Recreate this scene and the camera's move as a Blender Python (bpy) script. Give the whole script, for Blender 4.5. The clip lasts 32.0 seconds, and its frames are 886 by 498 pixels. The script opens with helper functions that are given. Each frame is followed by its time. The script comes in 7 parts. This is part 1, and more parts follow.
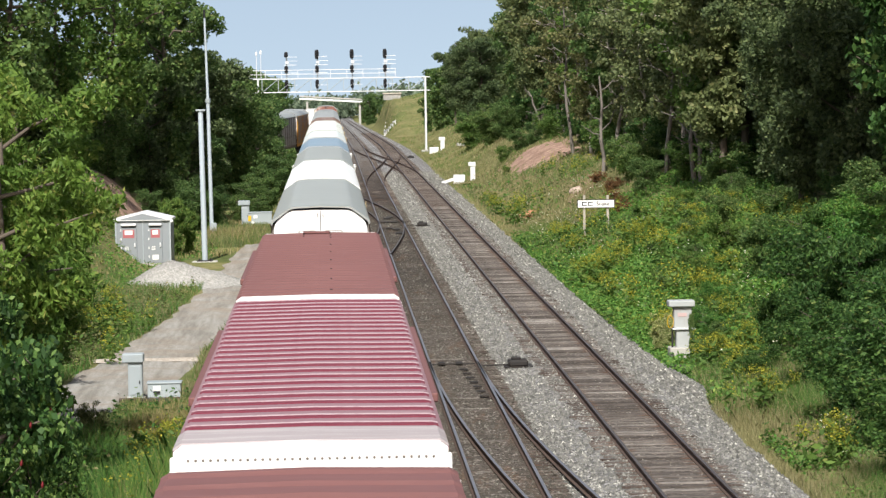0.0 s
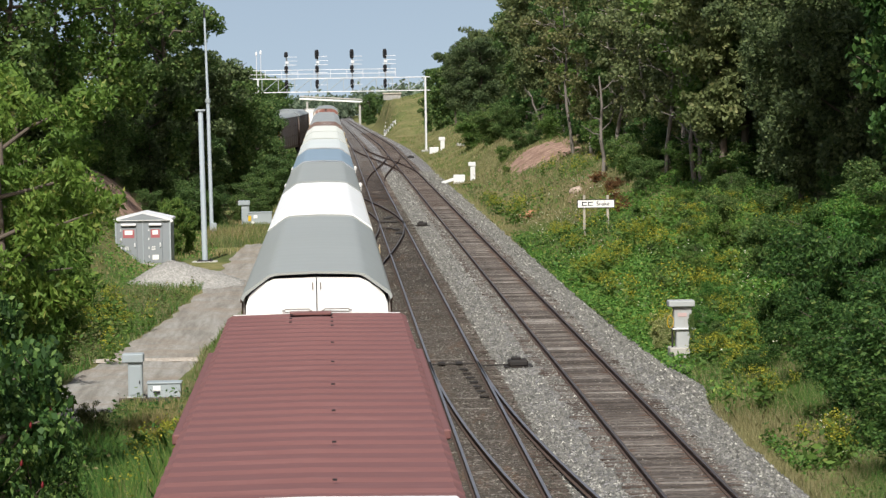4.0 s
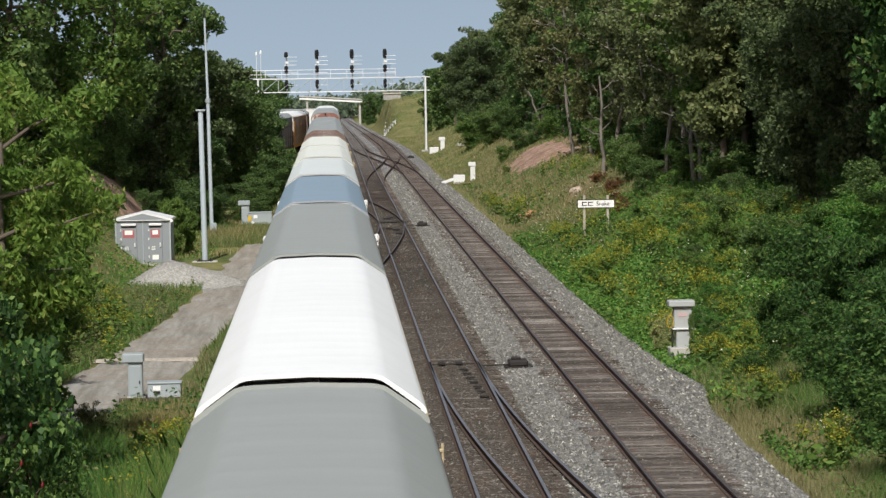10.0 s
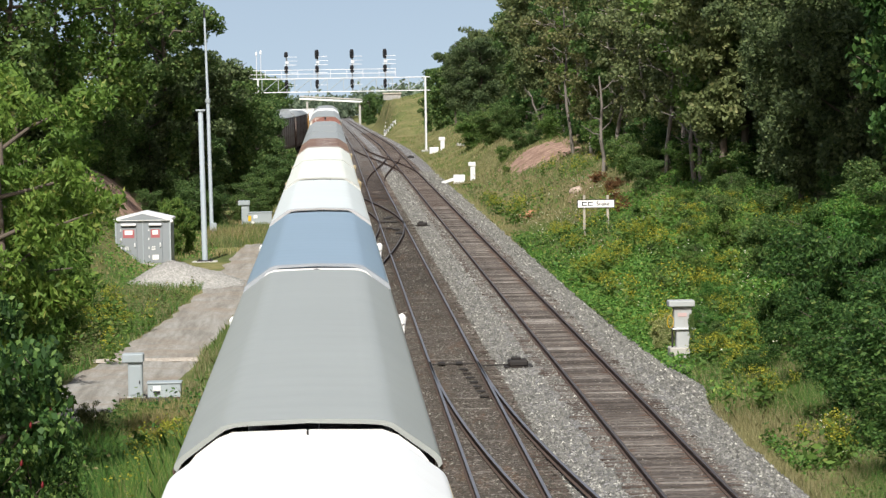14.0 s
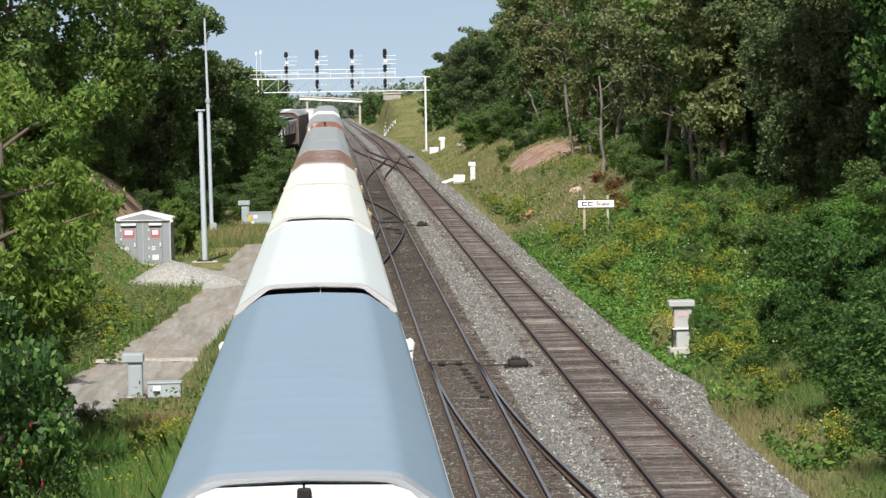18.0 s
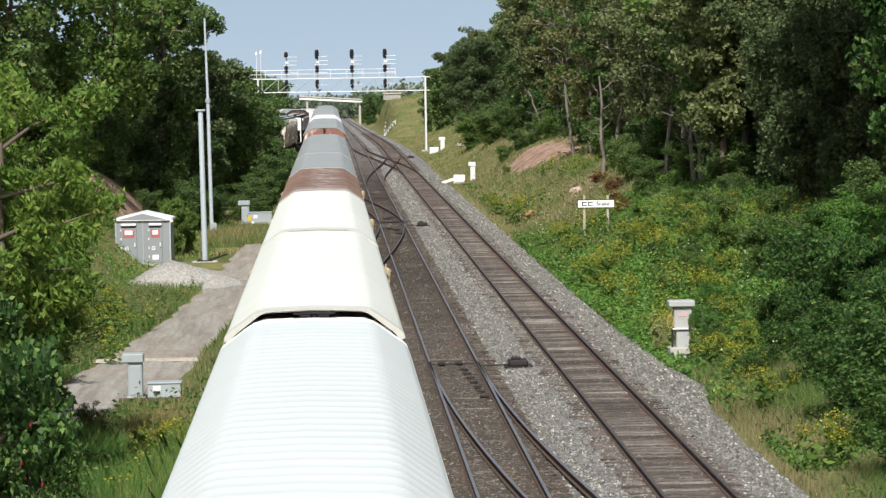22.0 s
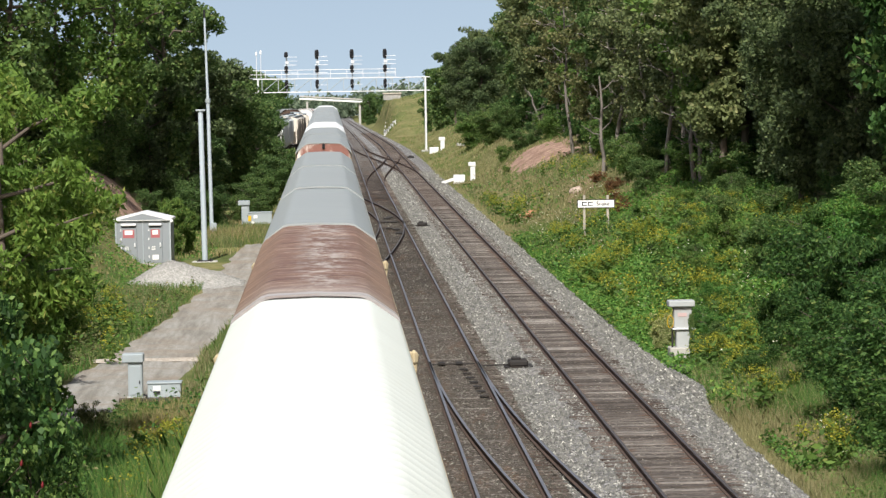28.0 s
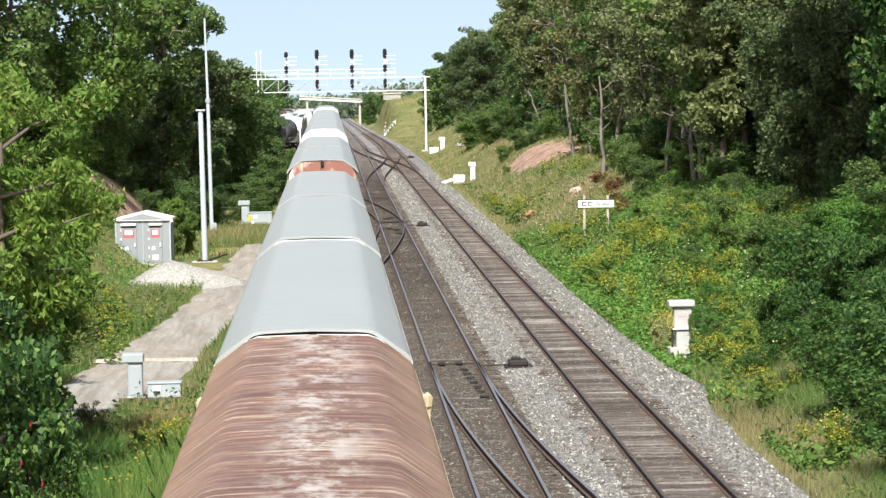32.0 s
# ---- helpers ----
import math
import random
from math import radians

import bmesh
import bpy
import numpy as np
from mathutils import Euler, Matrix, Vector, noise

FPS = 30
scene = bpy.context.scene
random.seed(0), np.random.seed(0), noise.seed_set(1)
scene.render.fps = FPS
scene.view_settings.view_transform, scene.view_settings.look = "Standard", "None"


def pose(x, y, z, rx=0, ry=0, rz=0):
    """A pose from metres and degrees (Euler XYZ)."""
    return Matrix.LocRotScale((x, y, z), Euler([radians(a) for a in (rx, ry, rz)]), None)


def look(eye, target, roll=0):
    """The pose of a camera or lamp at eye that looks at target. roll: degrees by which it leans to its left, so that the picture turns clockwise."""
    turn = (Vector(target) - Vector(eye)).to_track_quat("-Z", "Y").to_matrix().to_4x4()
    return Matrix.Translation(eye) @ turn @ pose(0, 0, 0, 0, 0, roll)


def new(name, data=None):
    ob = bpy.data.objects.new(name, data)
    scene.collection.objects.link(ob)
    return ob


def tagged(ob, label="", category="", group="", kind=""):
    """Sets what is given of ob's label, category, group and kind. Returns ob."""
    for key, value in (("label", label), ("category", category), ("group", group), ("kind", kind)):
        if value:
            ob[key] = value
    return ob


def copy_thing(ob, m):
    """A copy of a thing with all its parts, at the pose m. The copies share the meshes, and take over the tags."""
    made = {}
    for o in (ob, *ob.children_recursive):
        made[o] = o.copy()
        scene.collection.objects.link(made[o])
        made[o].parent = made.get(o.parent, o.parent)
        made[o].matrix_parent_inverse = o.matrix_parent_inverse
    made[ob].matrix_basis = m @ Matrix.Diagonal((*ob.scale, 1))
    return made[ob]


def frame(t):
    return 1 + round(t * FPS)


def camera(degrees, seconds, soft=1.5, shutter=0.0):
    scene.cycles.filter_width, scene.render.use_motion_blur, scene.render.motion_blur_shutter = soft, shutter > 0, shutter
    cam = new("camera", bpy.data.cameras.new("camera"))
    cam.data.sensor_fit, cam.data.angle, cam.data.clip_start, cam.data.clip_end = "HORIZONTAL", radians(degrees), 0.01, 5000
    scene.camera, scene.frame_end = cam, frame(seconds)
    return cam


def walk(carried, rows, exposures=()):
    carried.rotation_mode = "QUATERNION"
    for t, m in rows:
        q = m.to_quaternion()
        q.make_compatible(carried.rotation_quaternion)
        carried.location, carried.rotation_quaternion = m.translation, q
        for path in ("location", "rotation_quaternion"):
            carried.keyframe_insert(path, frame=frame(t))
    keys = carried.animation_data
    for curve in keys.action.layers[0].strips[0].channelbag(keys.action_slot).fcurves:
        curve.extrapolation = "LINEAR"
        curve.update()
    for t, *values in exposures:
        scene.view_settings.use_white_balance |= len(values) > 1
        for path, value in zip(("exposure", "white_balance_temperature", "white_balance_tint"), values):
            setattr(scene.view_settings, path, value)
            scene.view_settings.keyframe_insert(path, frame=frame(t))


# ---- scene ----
# camera: it stands still on the bridge, above and a little to the right of the middle of the main train
cam = camera(16.52, 32.0, soft=1.4)
AIM = look((0.0, 0.0, 8.9), (36.85, 1000.0, -47.1), -0.9)
walk(cam, [(0.0, AIM), (32.0, AIM)], exposures=[(0.0, 0.7), (3.0, 0.51), (6.0, 0.34), (8.0, 0.3), (10.0, 0.17), (12.0, 0.28), (13.0, 0.41), (14.0, 0.59), (19.0, 0.58), (23.0, 0.51), (29.0, 0.66), (31.0, 0.96), (32.0, 1.09)])

# ---- daylight ----
SUN_WAY = Vector((-0.1, -0.68, 0.76)).normalized()  # towards the sun
world = bpy.data.worlds.new("world")
scene.world = world
world.use_nodes = True
wn = world.node_tree
wn.nodes.clear()
sky = wn.nodes.new("ShaderNodeTexSky")
sky.sky_type = "NISHITA"
sky.sun_disc = False
sky.sun_elevation = math.asin(SUN_WAY.z)
sky.sun_rotation = math.atan2(SUN_WAY.x, SUN_WAY.y)
sky.air_density, sky.dust_density, sky.ozone_density = 1.0, 1.5, 1.5
bg = wn.nodes.new("ShaderNodeBackground")
bg.inputs["Strength"].default_value = 0.128
wout = wn.nodes.new("ShaderNodeOutputWorld")
# the sky is taken a little above the true direction, to clear the low brown haze
way = wn.nodes.new("ShaderNodeTexCoord")
lift = wn.nodes.new("ShaderNodeVectorMath")
lift.operation = "ADD"
lift.inputs[1].default_value = (0, 0, 0.22)
wn.links.new(way.outputs["Generated"], lift.inputs[0])
wn.links.new(lift.outputs[0], sky.inputs["Vector"])
haze = wn.nodes.new("ShaderNodeMix")
haze.data_type, haze.blend_type = "RGBA", "MULTIPLY"
haze.inputs[0].default_value = 1.0
haze.inputs[7].default_value = (1.09, 0.9, 0.735, 1)  # summer haze takes the blue down
wn.links.new(sky.outputs[0], haze.inputs[6])
wn.links.new(haze.outputs[2], bg.inputs["Color"])
wn.links.new(bg.outputs[0], wout.inputs["Surface"])
sun_data = bpy.data.lights.new("sun", "SUN")
sun_data.energy, sun_data.angle, sun_data.color = 4.3, radians(0.6), (0.99, 0.965, 0.905)
sun = new("sun", sun_data)
sun.matrix_world = look(SUN_WAY * 200, (0, 0, 0))

# ---- materials ----


class Nodes:
    """A small builder of node materials."""

    def __init__(self, name):
        self.mat = bpy.data.materials.new(name)
        self.mat.use_nodes = True
        self.tree = self.mat.node_tree
        self.bsdf = self.tree.nodes["Principled BSDF"]

    def add(self, kind, **sets):
        node = self.tree.nodes.new(kind)
        for key, value in sets.items():
            if key in node.inputs:
                node.inputs[key].default_value = value
        return node

    def link(self, a, b):
        self.tree.links.new(a, b)

    def coords(self, scale=(1, 1, 1)):
        c = self.add("ShaderNodeTexCoord")
        m = self.add("ShaderNodeMapping")
        m.inputs["Scale"].default_value = scale
        self.link(c.outputs["Object"], m.inputs["Vector"])
        return m.outputs["Vector"]

    def noise(self, vec, scale, detail=4.0, rough=0.6):
        n = self.add("ShaderNodeTexNoise", Scale=scale, Detail=detail, Roughness=rough)
        self.link(vec, n.inputs["Vector"])
        return n.outputs["Fac"]

    def ramp(self, fac, stops):
        r = self.add("ShaderNodeValToRGB")
        e = r.color_ramp.elements
        while len(e) < len(stops):
            e.new(0.5)
        for k, (pos, col) in enumerate(stops):
            e[k].position = pos
            e[k].color = (*col, 1) if len(col) == 3 else col
        self.link(fac, r.inputs["Fac"])
        return r.outputs["Color"]

    def mix(self, fac, a, b, mode="MIX"):
        m = self.add("ShaderNodeMix")
        m.data_type, m.blend_type = "RGBA", mode
        for sock, value in ((m.inputs[0], fac), (m.inputs[6], a), (m.inputs[7], b)):
            if isinstance(value, (int, float)):
                sock.default_value = value
            elif isinstance(value, tuple):
                sock.default_value = (*value, 1) if len(value) == 3 else value
            else:
                self.link(value, sock)
        return m.outputs[2]

    def bump(self, height, strength=0.3, distance=0.02):
        b = self.add("ShaderNodeBump", Strength=strength, Distance=distance)
        self.link(height, b.inputs["Height"])
        self.link(b.outputs["Normal"], self.bsdf.inputs["Normal"])

    def done(self, color=None, rough=0.6, metal=0.0, spec=0.5):
        if color is not None:
            if isinstance(color, tuple):
                self.bsdf.inputs["Base Color"].default_value = (*color, 1)
            else:
                self.link(color, self.bsdf.inputs["Base Color"])
        self.bsdf.inputs["Roughness"].default_value = rough
        self.bsdf.inputs["Metallic"].default_value = metal
        self.bsdf.inputs["Specular IOR Level"].default_value = spec
        return self.mat


def dark(c, k):
    return tuple(v * k for v in c)


def painted(name, col, dirt=(0.12, 0.09, 0.06), amount=0.35, rough=0.45, metal=0.0, streak=(0.6, 3.0, 0.6), spec=0.15):
    """Weathered paint: a base colour, large fading, streaks of dirt."""
    n = Nodes(name)
    v = n.coords()
    s = n.coords(streak)
    big = n.noise(v, 0.35, 3)
    fine = n.noise(s, 2.2, 6, 0.7)
    c = n.mix(big, dark(col, 0.9), dark(col, 1.06))
    f = n.ramp(fine, [(0.5, (0, 0, 0)), (0.8, (amount,) * 3)])
    c = n.mix(f, c, dirt)
    n.bump(n.noise(v, 18, 3), 0.08, 0.01)
    return n.done(c, rough, metal, spec)


def speckled(name, cols, scale, rough=0.9, bump=0.5, big=0.12, bigcols=((0.8,) * 3, (1.15,) * 3), dist=0.04):
    """Loose stone: cells with their own tone, on larger patches."""
    n = Nodes(name)
    v = n.coords()
    vo = n.add("ShaderNodeTexVoronoi", Scale=scale)
    n.link(v, vo.inputs["Vector"])
    sep = n.add("ShaderNodeSeparateColor")
    n.link(vo.outputs["Color"], sep.inputs[0])
    c = n.ramp(sep.outputs[0], cols)
    patch = n.ramp(n.noise(v, big, 5, 0.65), [(0.3, bigcols[0]), (0.7, bigcols[1])])
    c = n.mix(1.0, c, patch, "MULTIPLY")
    n.bump(vo.outputs["Distance"], bump, dist)
    return n.done(c, rough, 0, 0.25)


def leafy(name, cols, trans=0.4):
    """Leaves: each its own tone, a little light comes through."""
    n = Nodes(name)
    g = n.add("ShaderNodeNewGeometry")
    c = n.ramp(g.outputs["Random Per Island"], cols)
    info = n.add("ShaderNodeObjectInfo")
    tone = n.ramp(info.outputs["Random"], [(0.0, (0.78, 0.85, 0.8)), (1.0, (1.15, 1.08, 0.95))])
    c = n.mix(1.0, c, tone, "MULTIPLY")
    n.done(c, 0.6, 0, 0.25)
    tr = n.add("ShaderNodeBsdfTranslucent")
    n.link(c, tr.inputs["Color"])
    mx = n.add("ShaderNodeMixShader")
    mx.inputs[0].default_value = trans
    n.link(n.bsdf.outputs[0], mx.inputs[1])
    n.link(tr.outputs[0], mx.inputs[2])
    n.link(mx.outputs[0], n.tree.nodes["Material Output"].inputs["Surface"])
    return n.mat


M = {}
M["ballast"] = speckled("ballast", [(0.0, (0.13, 0.125, 0.12)), (0.45, (0.2, 0.195, 0.19)), (0.85, (0.27, 0.265, 0.26)), (0.97, (0.55, 0.54, 0.52))], 16)
M["pile"] = speckled("pile", [(0.0, (0.22, 0.216, 0.2)), (0.6, (0.3, 0.294, 0.272)), (1.0, (0.39, 0.38, 0.356))], 16, bump=0.3, dist=0.05)


def mat_ground():
    n = Nodes("ground_earth")
    v = n.coords()
    a = n.noise(v, 0.12, 5, 0.65)
    b = n.noise(v, 1.6, 6, 0.75)
    c = n.ramp(a, [(0.3, (0.085, 0.11, 0.04)), (0.5, (0.15, 0.155, 0.065)), (0.72, (0.25, 0.21, 0.115))])
    d = n.ramp(b, [(0.3, (0.55, 0.6, 0.5)), (0.7, (1.35, 1.3, 1.2))])
    n.bump(b, 0.8, 0.12)
    return n.done(n.mix(1.0, c, d, "MULTIPLY"), 0.95, 0, 0.1)


def mat_road():
    """Packed sandy grit: grey wheel tracks, browner crown and edges, stony grain."""
    n = Nodes("dirt_road")
    v = n.coords()
    a = n.noise(n.coords((1.6, 0.12, 1)), 1.5, 6, 0.7)
    p = n.noise(n.coords((0.25, 0.5, 1)), 1.1, 6, 0.7)
    b = n.noise(v, 7, 5, 0.75)
    c = n.ramp(a, [(0.36, (0.192, 0.18, 0.158)), (0.5, (0.262, 0.25, 0.224)), (0.64, (0.33, 0.32, 0.294))])
    c = n.mix(n.ramp(p, [(0.45, (0, 0, 0)), (0.65, (0.75,) * 3)]), c, (0.265, 0.22, 0.175))
    d = n.ramp(b, [(0.35, (0.8, 0.8, 0.8)), (0.65, (1.12, 1.12, 1.12))])
    n.bump(b, 0.4, 0.03)
    return n.done(n.mix(1.0, c, d, "MULTIPLY"), 0.95, 0, 0.1)


def mat_tie():
    n = Nodes("tie_wood")
    v = n.coords((0.6, 9, 9))
    info = n.add("ShaderNodeObjectInfo")
    isl = n.add("ShaderNodeNewGeometry")
    add = n.add("ShaderNodeMath")
    n.link(info.outputs["Random"], add.inputs[0])
    n.link(isl.outputs["Random Per Island"], add.inputs[1])
    half = n.add("ShaderNodeMath")
    half.operation = "FRACT"
    n.link(add.outputs[0], half.inputs[0])
    base = n.ramp(half.outputs[0], [(0.0, (0.05, 0.042, 0.037)), (0.4, (0.1, 0.086, 0.077)), (0.75, (0.145, 0.128, 0.115)), (0.95, (0.19, 0.172, 0.156)), (1.0, (0.27, 0.25, 0.23))])
    g = n.noise(v, 2.5, 6, 0.75)
    c = n.mix(1.0, base, n.ramp(g, [(0.38, (0.35, 0.35, 0.35)), (0.62, (1.6, 1.6, 1.6))]), "MULTIPLY")
    xyz = n.add("ShaderNodeSeparateXYZ")
    n.link(n.coords(), xyz.inputs[0])
    off = n.add("ShaderNodeMath")
    off.operation = "ABSOLUTE"
    n.link(xyz.outputs[0], off.inputs[0])
    seat = n.ramp(off.outputs[0], [(0.48, (0, 0, 0)), (0.68, (0.75,) * 3), (0.84, (0.75,) * 3), (1.0, (0.25,) * 3)])
    c = n.mix(n.mix(1.0, seat, n.ramp(n.noise(n.coords(), 4, 4), [(0.3, (0.4,) * 3), (0.6, (1.0,) * 3)]), "MULTIPLY"), c, (0.1, 0.058, 0.04))
    n.bump(g, 0.6, 0.02)
    return n.done(c, 0.9, 0, 0.15)


def mat_rail(name, col, rough, metal):
    n = Nodes(name)
    v = n.coords()
    c = n.mix(n.noise(v, 3, 4), dark(col, 0.7), dark(col, 1.3))
    return n.done(c, rough, metal, 0.5)


M["ground"], M["road"], M["tie"] = mat_ground(), mat_road(), mat_tie()
M["rail_side"] = mat_rail("rail_rust", (0.07, 0.045, 0.035), 0.85, 0.0)
M["rail_top"] = mat_rail("rail_polish", (0.24, 0.235, 0.25), 0.4, 0.6)
M["rail_dull"] = mat_rail("rail_dull", (0.11, 0.095, 0.09), 0.5, 0.5)
M["iron"] = painted("dark_iron", (0.03, 0.028, 0.027), (0.08, 0.05, 0.03), 0.5, 0.7)
M["galv"] = painted("galvanized_steel", (0.34, 0.385, 0.405), (0.28, 0.27, 0.25), 0.2, 0.5, 0.1)
M["zinc"] = painted("dull_zinc", (0.42, 0.485, 0.53), (0.36, 0.37, 0.37), 0.25, 0.5, 0.1)
M["alu"] = painted("white_aluminium", (0.72, 0.73, 0.74), (0.4, 0.39, 0.36), 0.2, 0.45, 0.1)
M["concrete"] = painted("concrete", (0.4, 0.39, 0.36), (0.2, 0.18, 0.15), 0.35, 0.9)
M["white"] = painted("white_paint", (0.8, 0.8, 0.78), (0.36, 0.3, 0.26), 0.45, 0.5, streak=(2.5, 3.0, 2.5))
M["black"] = painted("black_paint", (0.018, 0.018, 0.02), (0.05, 0.05, 0.05), 0.3, 0.6)
M["yellow"] = painted("yellow_paint", (0.62, 0.4, 0.03), (0.3, 0.2, 0.08), 0.3, 0.5)
M["red"] = painted("red_sign", (0.36, 0.12, 0.13), (0.3, 0.1, 0.1), 0.2, 0.5)
M["post_wood"] = painted("weathered_post", (0.4, 0.37, 0.31), (0.2, 0.17, 0.13), 0.5, 0.85)
M["soil"] = speckled("red_soil", [(0.0, (0.23, 0.145, 0.11)), (0.6, (0.31, 0.205, 0.155)), (1.0, (0.4, 0.28, 0.21))], 2.5, 0.95, 0.5, 0.4, ((0.75, 0.72, 0.7), (1.1, 1.1, 1.1)), 0.15)
M["boulder"] = speckled("pink_boulder", [(0.0, (0.3, 0.23, 0.18)), (0.6, (0.42, 0.33, 0.27)), (1.0, (0.52, 0.43, 0.36))], 6, 0.9, 0.4, 0.8)
M["clay"] = speckled("orange_clay", [(0.0, (0.36, 0.15, 0.08)), (0.6, (0.46, 0.2, 0.11)), (1.0, (0.52, 0.27, 0.16))], 3.0, 0.95, 0.4, 0.5)
M["sand"] = speckled("sand", [(0.0, (0.3, 0.26, 0.215)), (0.6, (0.37, 0.33, 0.28)), (1.0, (0.44, 0.4, 0.35))], 20, 0.95, 0.3, 0.5)
M["bark"] = painted("bark", (0.12, 0.1, 0.08), (0.04, 0.035, 0.03), 0.6, 0.95, streak=(4, 4, 0.6))
M["bark_pale"] = painted("pale_bark", (0.34, 0.31, 0.27), (0.12, 0.1, 0.08), 0.6, 0.95, streak=(4, 4, 0.6))
M["bark_grey"] = painted("weathered_wood", (0.17, 0.155, 0.135), (0.07, 0.06, 0.05), 0.6, 0.95, streak=(4, 4, 0.6))
M["leaf_dark"] = leafy("leaf_dark", [(0.0, (0.056, 0.082, 0.038)), (0.5, (0.1, 0.142, 0.062)), (0.9, (0.15, 0.198, 0.086)), (1.0, (0.2, 0.235, 0.11))])
M["leaf_mid"] = leafy("leaf_mid", [(0.0, (0.05, 0.098, 0.032)), (0.5, (0.09, 0.162, 0.05)), (0.9, (0.14, 0.215, 0.07)), (1.0, (0.21, 0.25, 0.1))])
M["leaf_light"] = leafy("leaf_light", [(0.0, (0.06, 0.12, 0.028)), (0.5, (0.1, 0.185, 0.042)), (0.9, (0.15, 0.24, 0.06)), (1.0, (0.25, 0.27, 0.09))])
M["leaf_dry"] = leafy("leaf_dry", [(0.0, (0.075, 0.095, 0.04)), (0.5, (0.13, 0.15, 0.062)), (0.9, (0.185, 0.195, 0.088)), (1.0, (0.26, 0.24, 0.13))])
M["grass"] = leafy("grass", [(0.0, (0.08, 0.14, 0.035)), (0.5, (0.14, 0.21, 0.055)), (0.85, (0.21, 0.25, 0.085)), (1.0, (0.32, 0.32, 0.15))])
M["grass_dry"] = leafy("grass_dry", [(0.0, (0.17, 0.165, 0.075)), (0.5, (0.28, 0.245, 0.125)), (0.85, (0.36, 0.31, 0.17)), (1.0, (0.48, 0.41, 0.25))])
M["goldenrod"] = leafy("goldenrod", [(0.0, (0.16, 0.2, 0.03)), (0.5, (0.27, 0.29, 0.04)), (1.0, (0.44, 0.42, 0.06))])
M["petal"] = leafy("white_petal", [(0.0, (0.6, 0.6, 0.5)), (1.0, (0.8, 0.8, 0.72))])
# shade inside the near wood is put into this near-black leaf colour
M["leaf_shaded"] = leafy("leaf_shaded", [(0.0, (0.014, 0.028, 0.012)), (0.5, (0.028, 0.052, 0.02)), (0.9, (0.05, 0.085, 0.032)), (1.0, (0.11, 0.13, 0.05))])
M["leaf_ash"] = leafy("leaf_ash", [(0.0, (0.06, 0.12, 0.02)), (0.5, (0.11, 0.195, 0.034)), (0.9, (0.165, 0.26, 0.055)), (1.0, (0.28, 0.3, 0.09))])
M["leaf_rust"] = leafy("leaf_rust", [(0.0, (0.1, 0.065, 0.03)), (0.5, (0.18, 0.09, 0.045)), (1.0, (0.3, 0.16, 0.08))])
M["leaf_sumac"] = leafy("leaf_sumac", [(0.0, (0.022, 0.052, 0.015)), (0.5, (0.045, 0.105, 0.026)), (0.8, (0.1, 0.19, 0.048)), (1.0, (0.23, 0.33, 0.1))])
M["leaf_bright"] = leafy("leaf_bright", [(0.0, (0.055, 0.145, 0.031)), (0.5, (0.092, 0.222, 0.046)), (0.9, (0.148, 0.28, 0.062)), (1.0, (0.28, 0.32, 0.09))])
M["leaf_pale"] = leafy("leaf_pale", [(0.0, (0.12, 0.18, 0.05)), (0.5, (0.3, 0.33, 0.12)), (1.0, (0.6, 0.58, 0.34))])
M["leaf_olive"] = leafy("leaf_olive", [(0.0, (0.085, 0.115, 0.05)), (0.5, (0.14, 0.18, 0.078)), (0.9, (0.195, 0.235, 0.105)), (1.0, (0.27, 0.28, 0.14))])
# darker leaf green; shrubs by the right wood carry their shade in it
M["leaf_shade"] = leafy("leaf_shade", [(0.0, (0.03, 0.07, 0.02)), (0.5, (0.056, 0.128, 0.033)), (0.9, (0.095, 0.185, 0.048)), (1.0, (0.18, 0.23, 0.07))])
# paler, bluer leaf green with the haze of distance put into it
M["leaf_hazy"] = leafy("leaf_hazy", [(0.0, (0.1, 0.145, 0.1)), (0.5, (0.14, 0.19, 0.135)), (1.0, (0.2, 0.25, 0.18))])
M["stone"] = leafy("crushed_stone", [(0.0, (0.065, 0.065, 0.065)), (0.35, (0.13, 0.129, 0.128)), (0.75, (0.2, 0.199, 0.198)), (0.93, (0.29, 0.288, 0.286)), (1.0, (0.55, 0.545, 0.54))], 0.0)
M["stone_brown"] = leafy("brown_stone", [(0.0, (0.05, 0.041, 0.034)), (0.5, (0.08, 0.067, 0.056)), (0.9, (0.135, 0.116, 0.1)), (1.0, (0.36, 0.335, 0.31))], 0.0)
M["case_paint"] = painted("weathered_white", (0.38, 0.4, 0.4), (0.25, 0.22, 0.17), 0.5, 0.6)
M["faded_mark"] = painted("faded_mark", (0.5, 0.36, 0.35), (0.45, 0.4, 0.38), 0.5, 0.6)
M["shelter_grey"] = painted("shelter_grey", (0.235, 0.26, 0.28), (0.18, 0.17, 0.16), 0.25, 0.5)
M["berry"] = painted("red_berry", (0.13, 0.016, 0.02), (0.2, 0.03, 0.03), 0.3, 0.5)
# ---- mesh helpers ----


def mesh_of(bm, name, *mats, smooth=False):
    me = bpy.data.meshes.new(name)
    bm.normal_update()
    bm.to_mesh(me)
    bm.free()
    for m in mats:
        me.materials.append(m)
    if smooth:
        me.polygons.foreach_set("use_smooth", [True] * len(me.polygons))
    return me


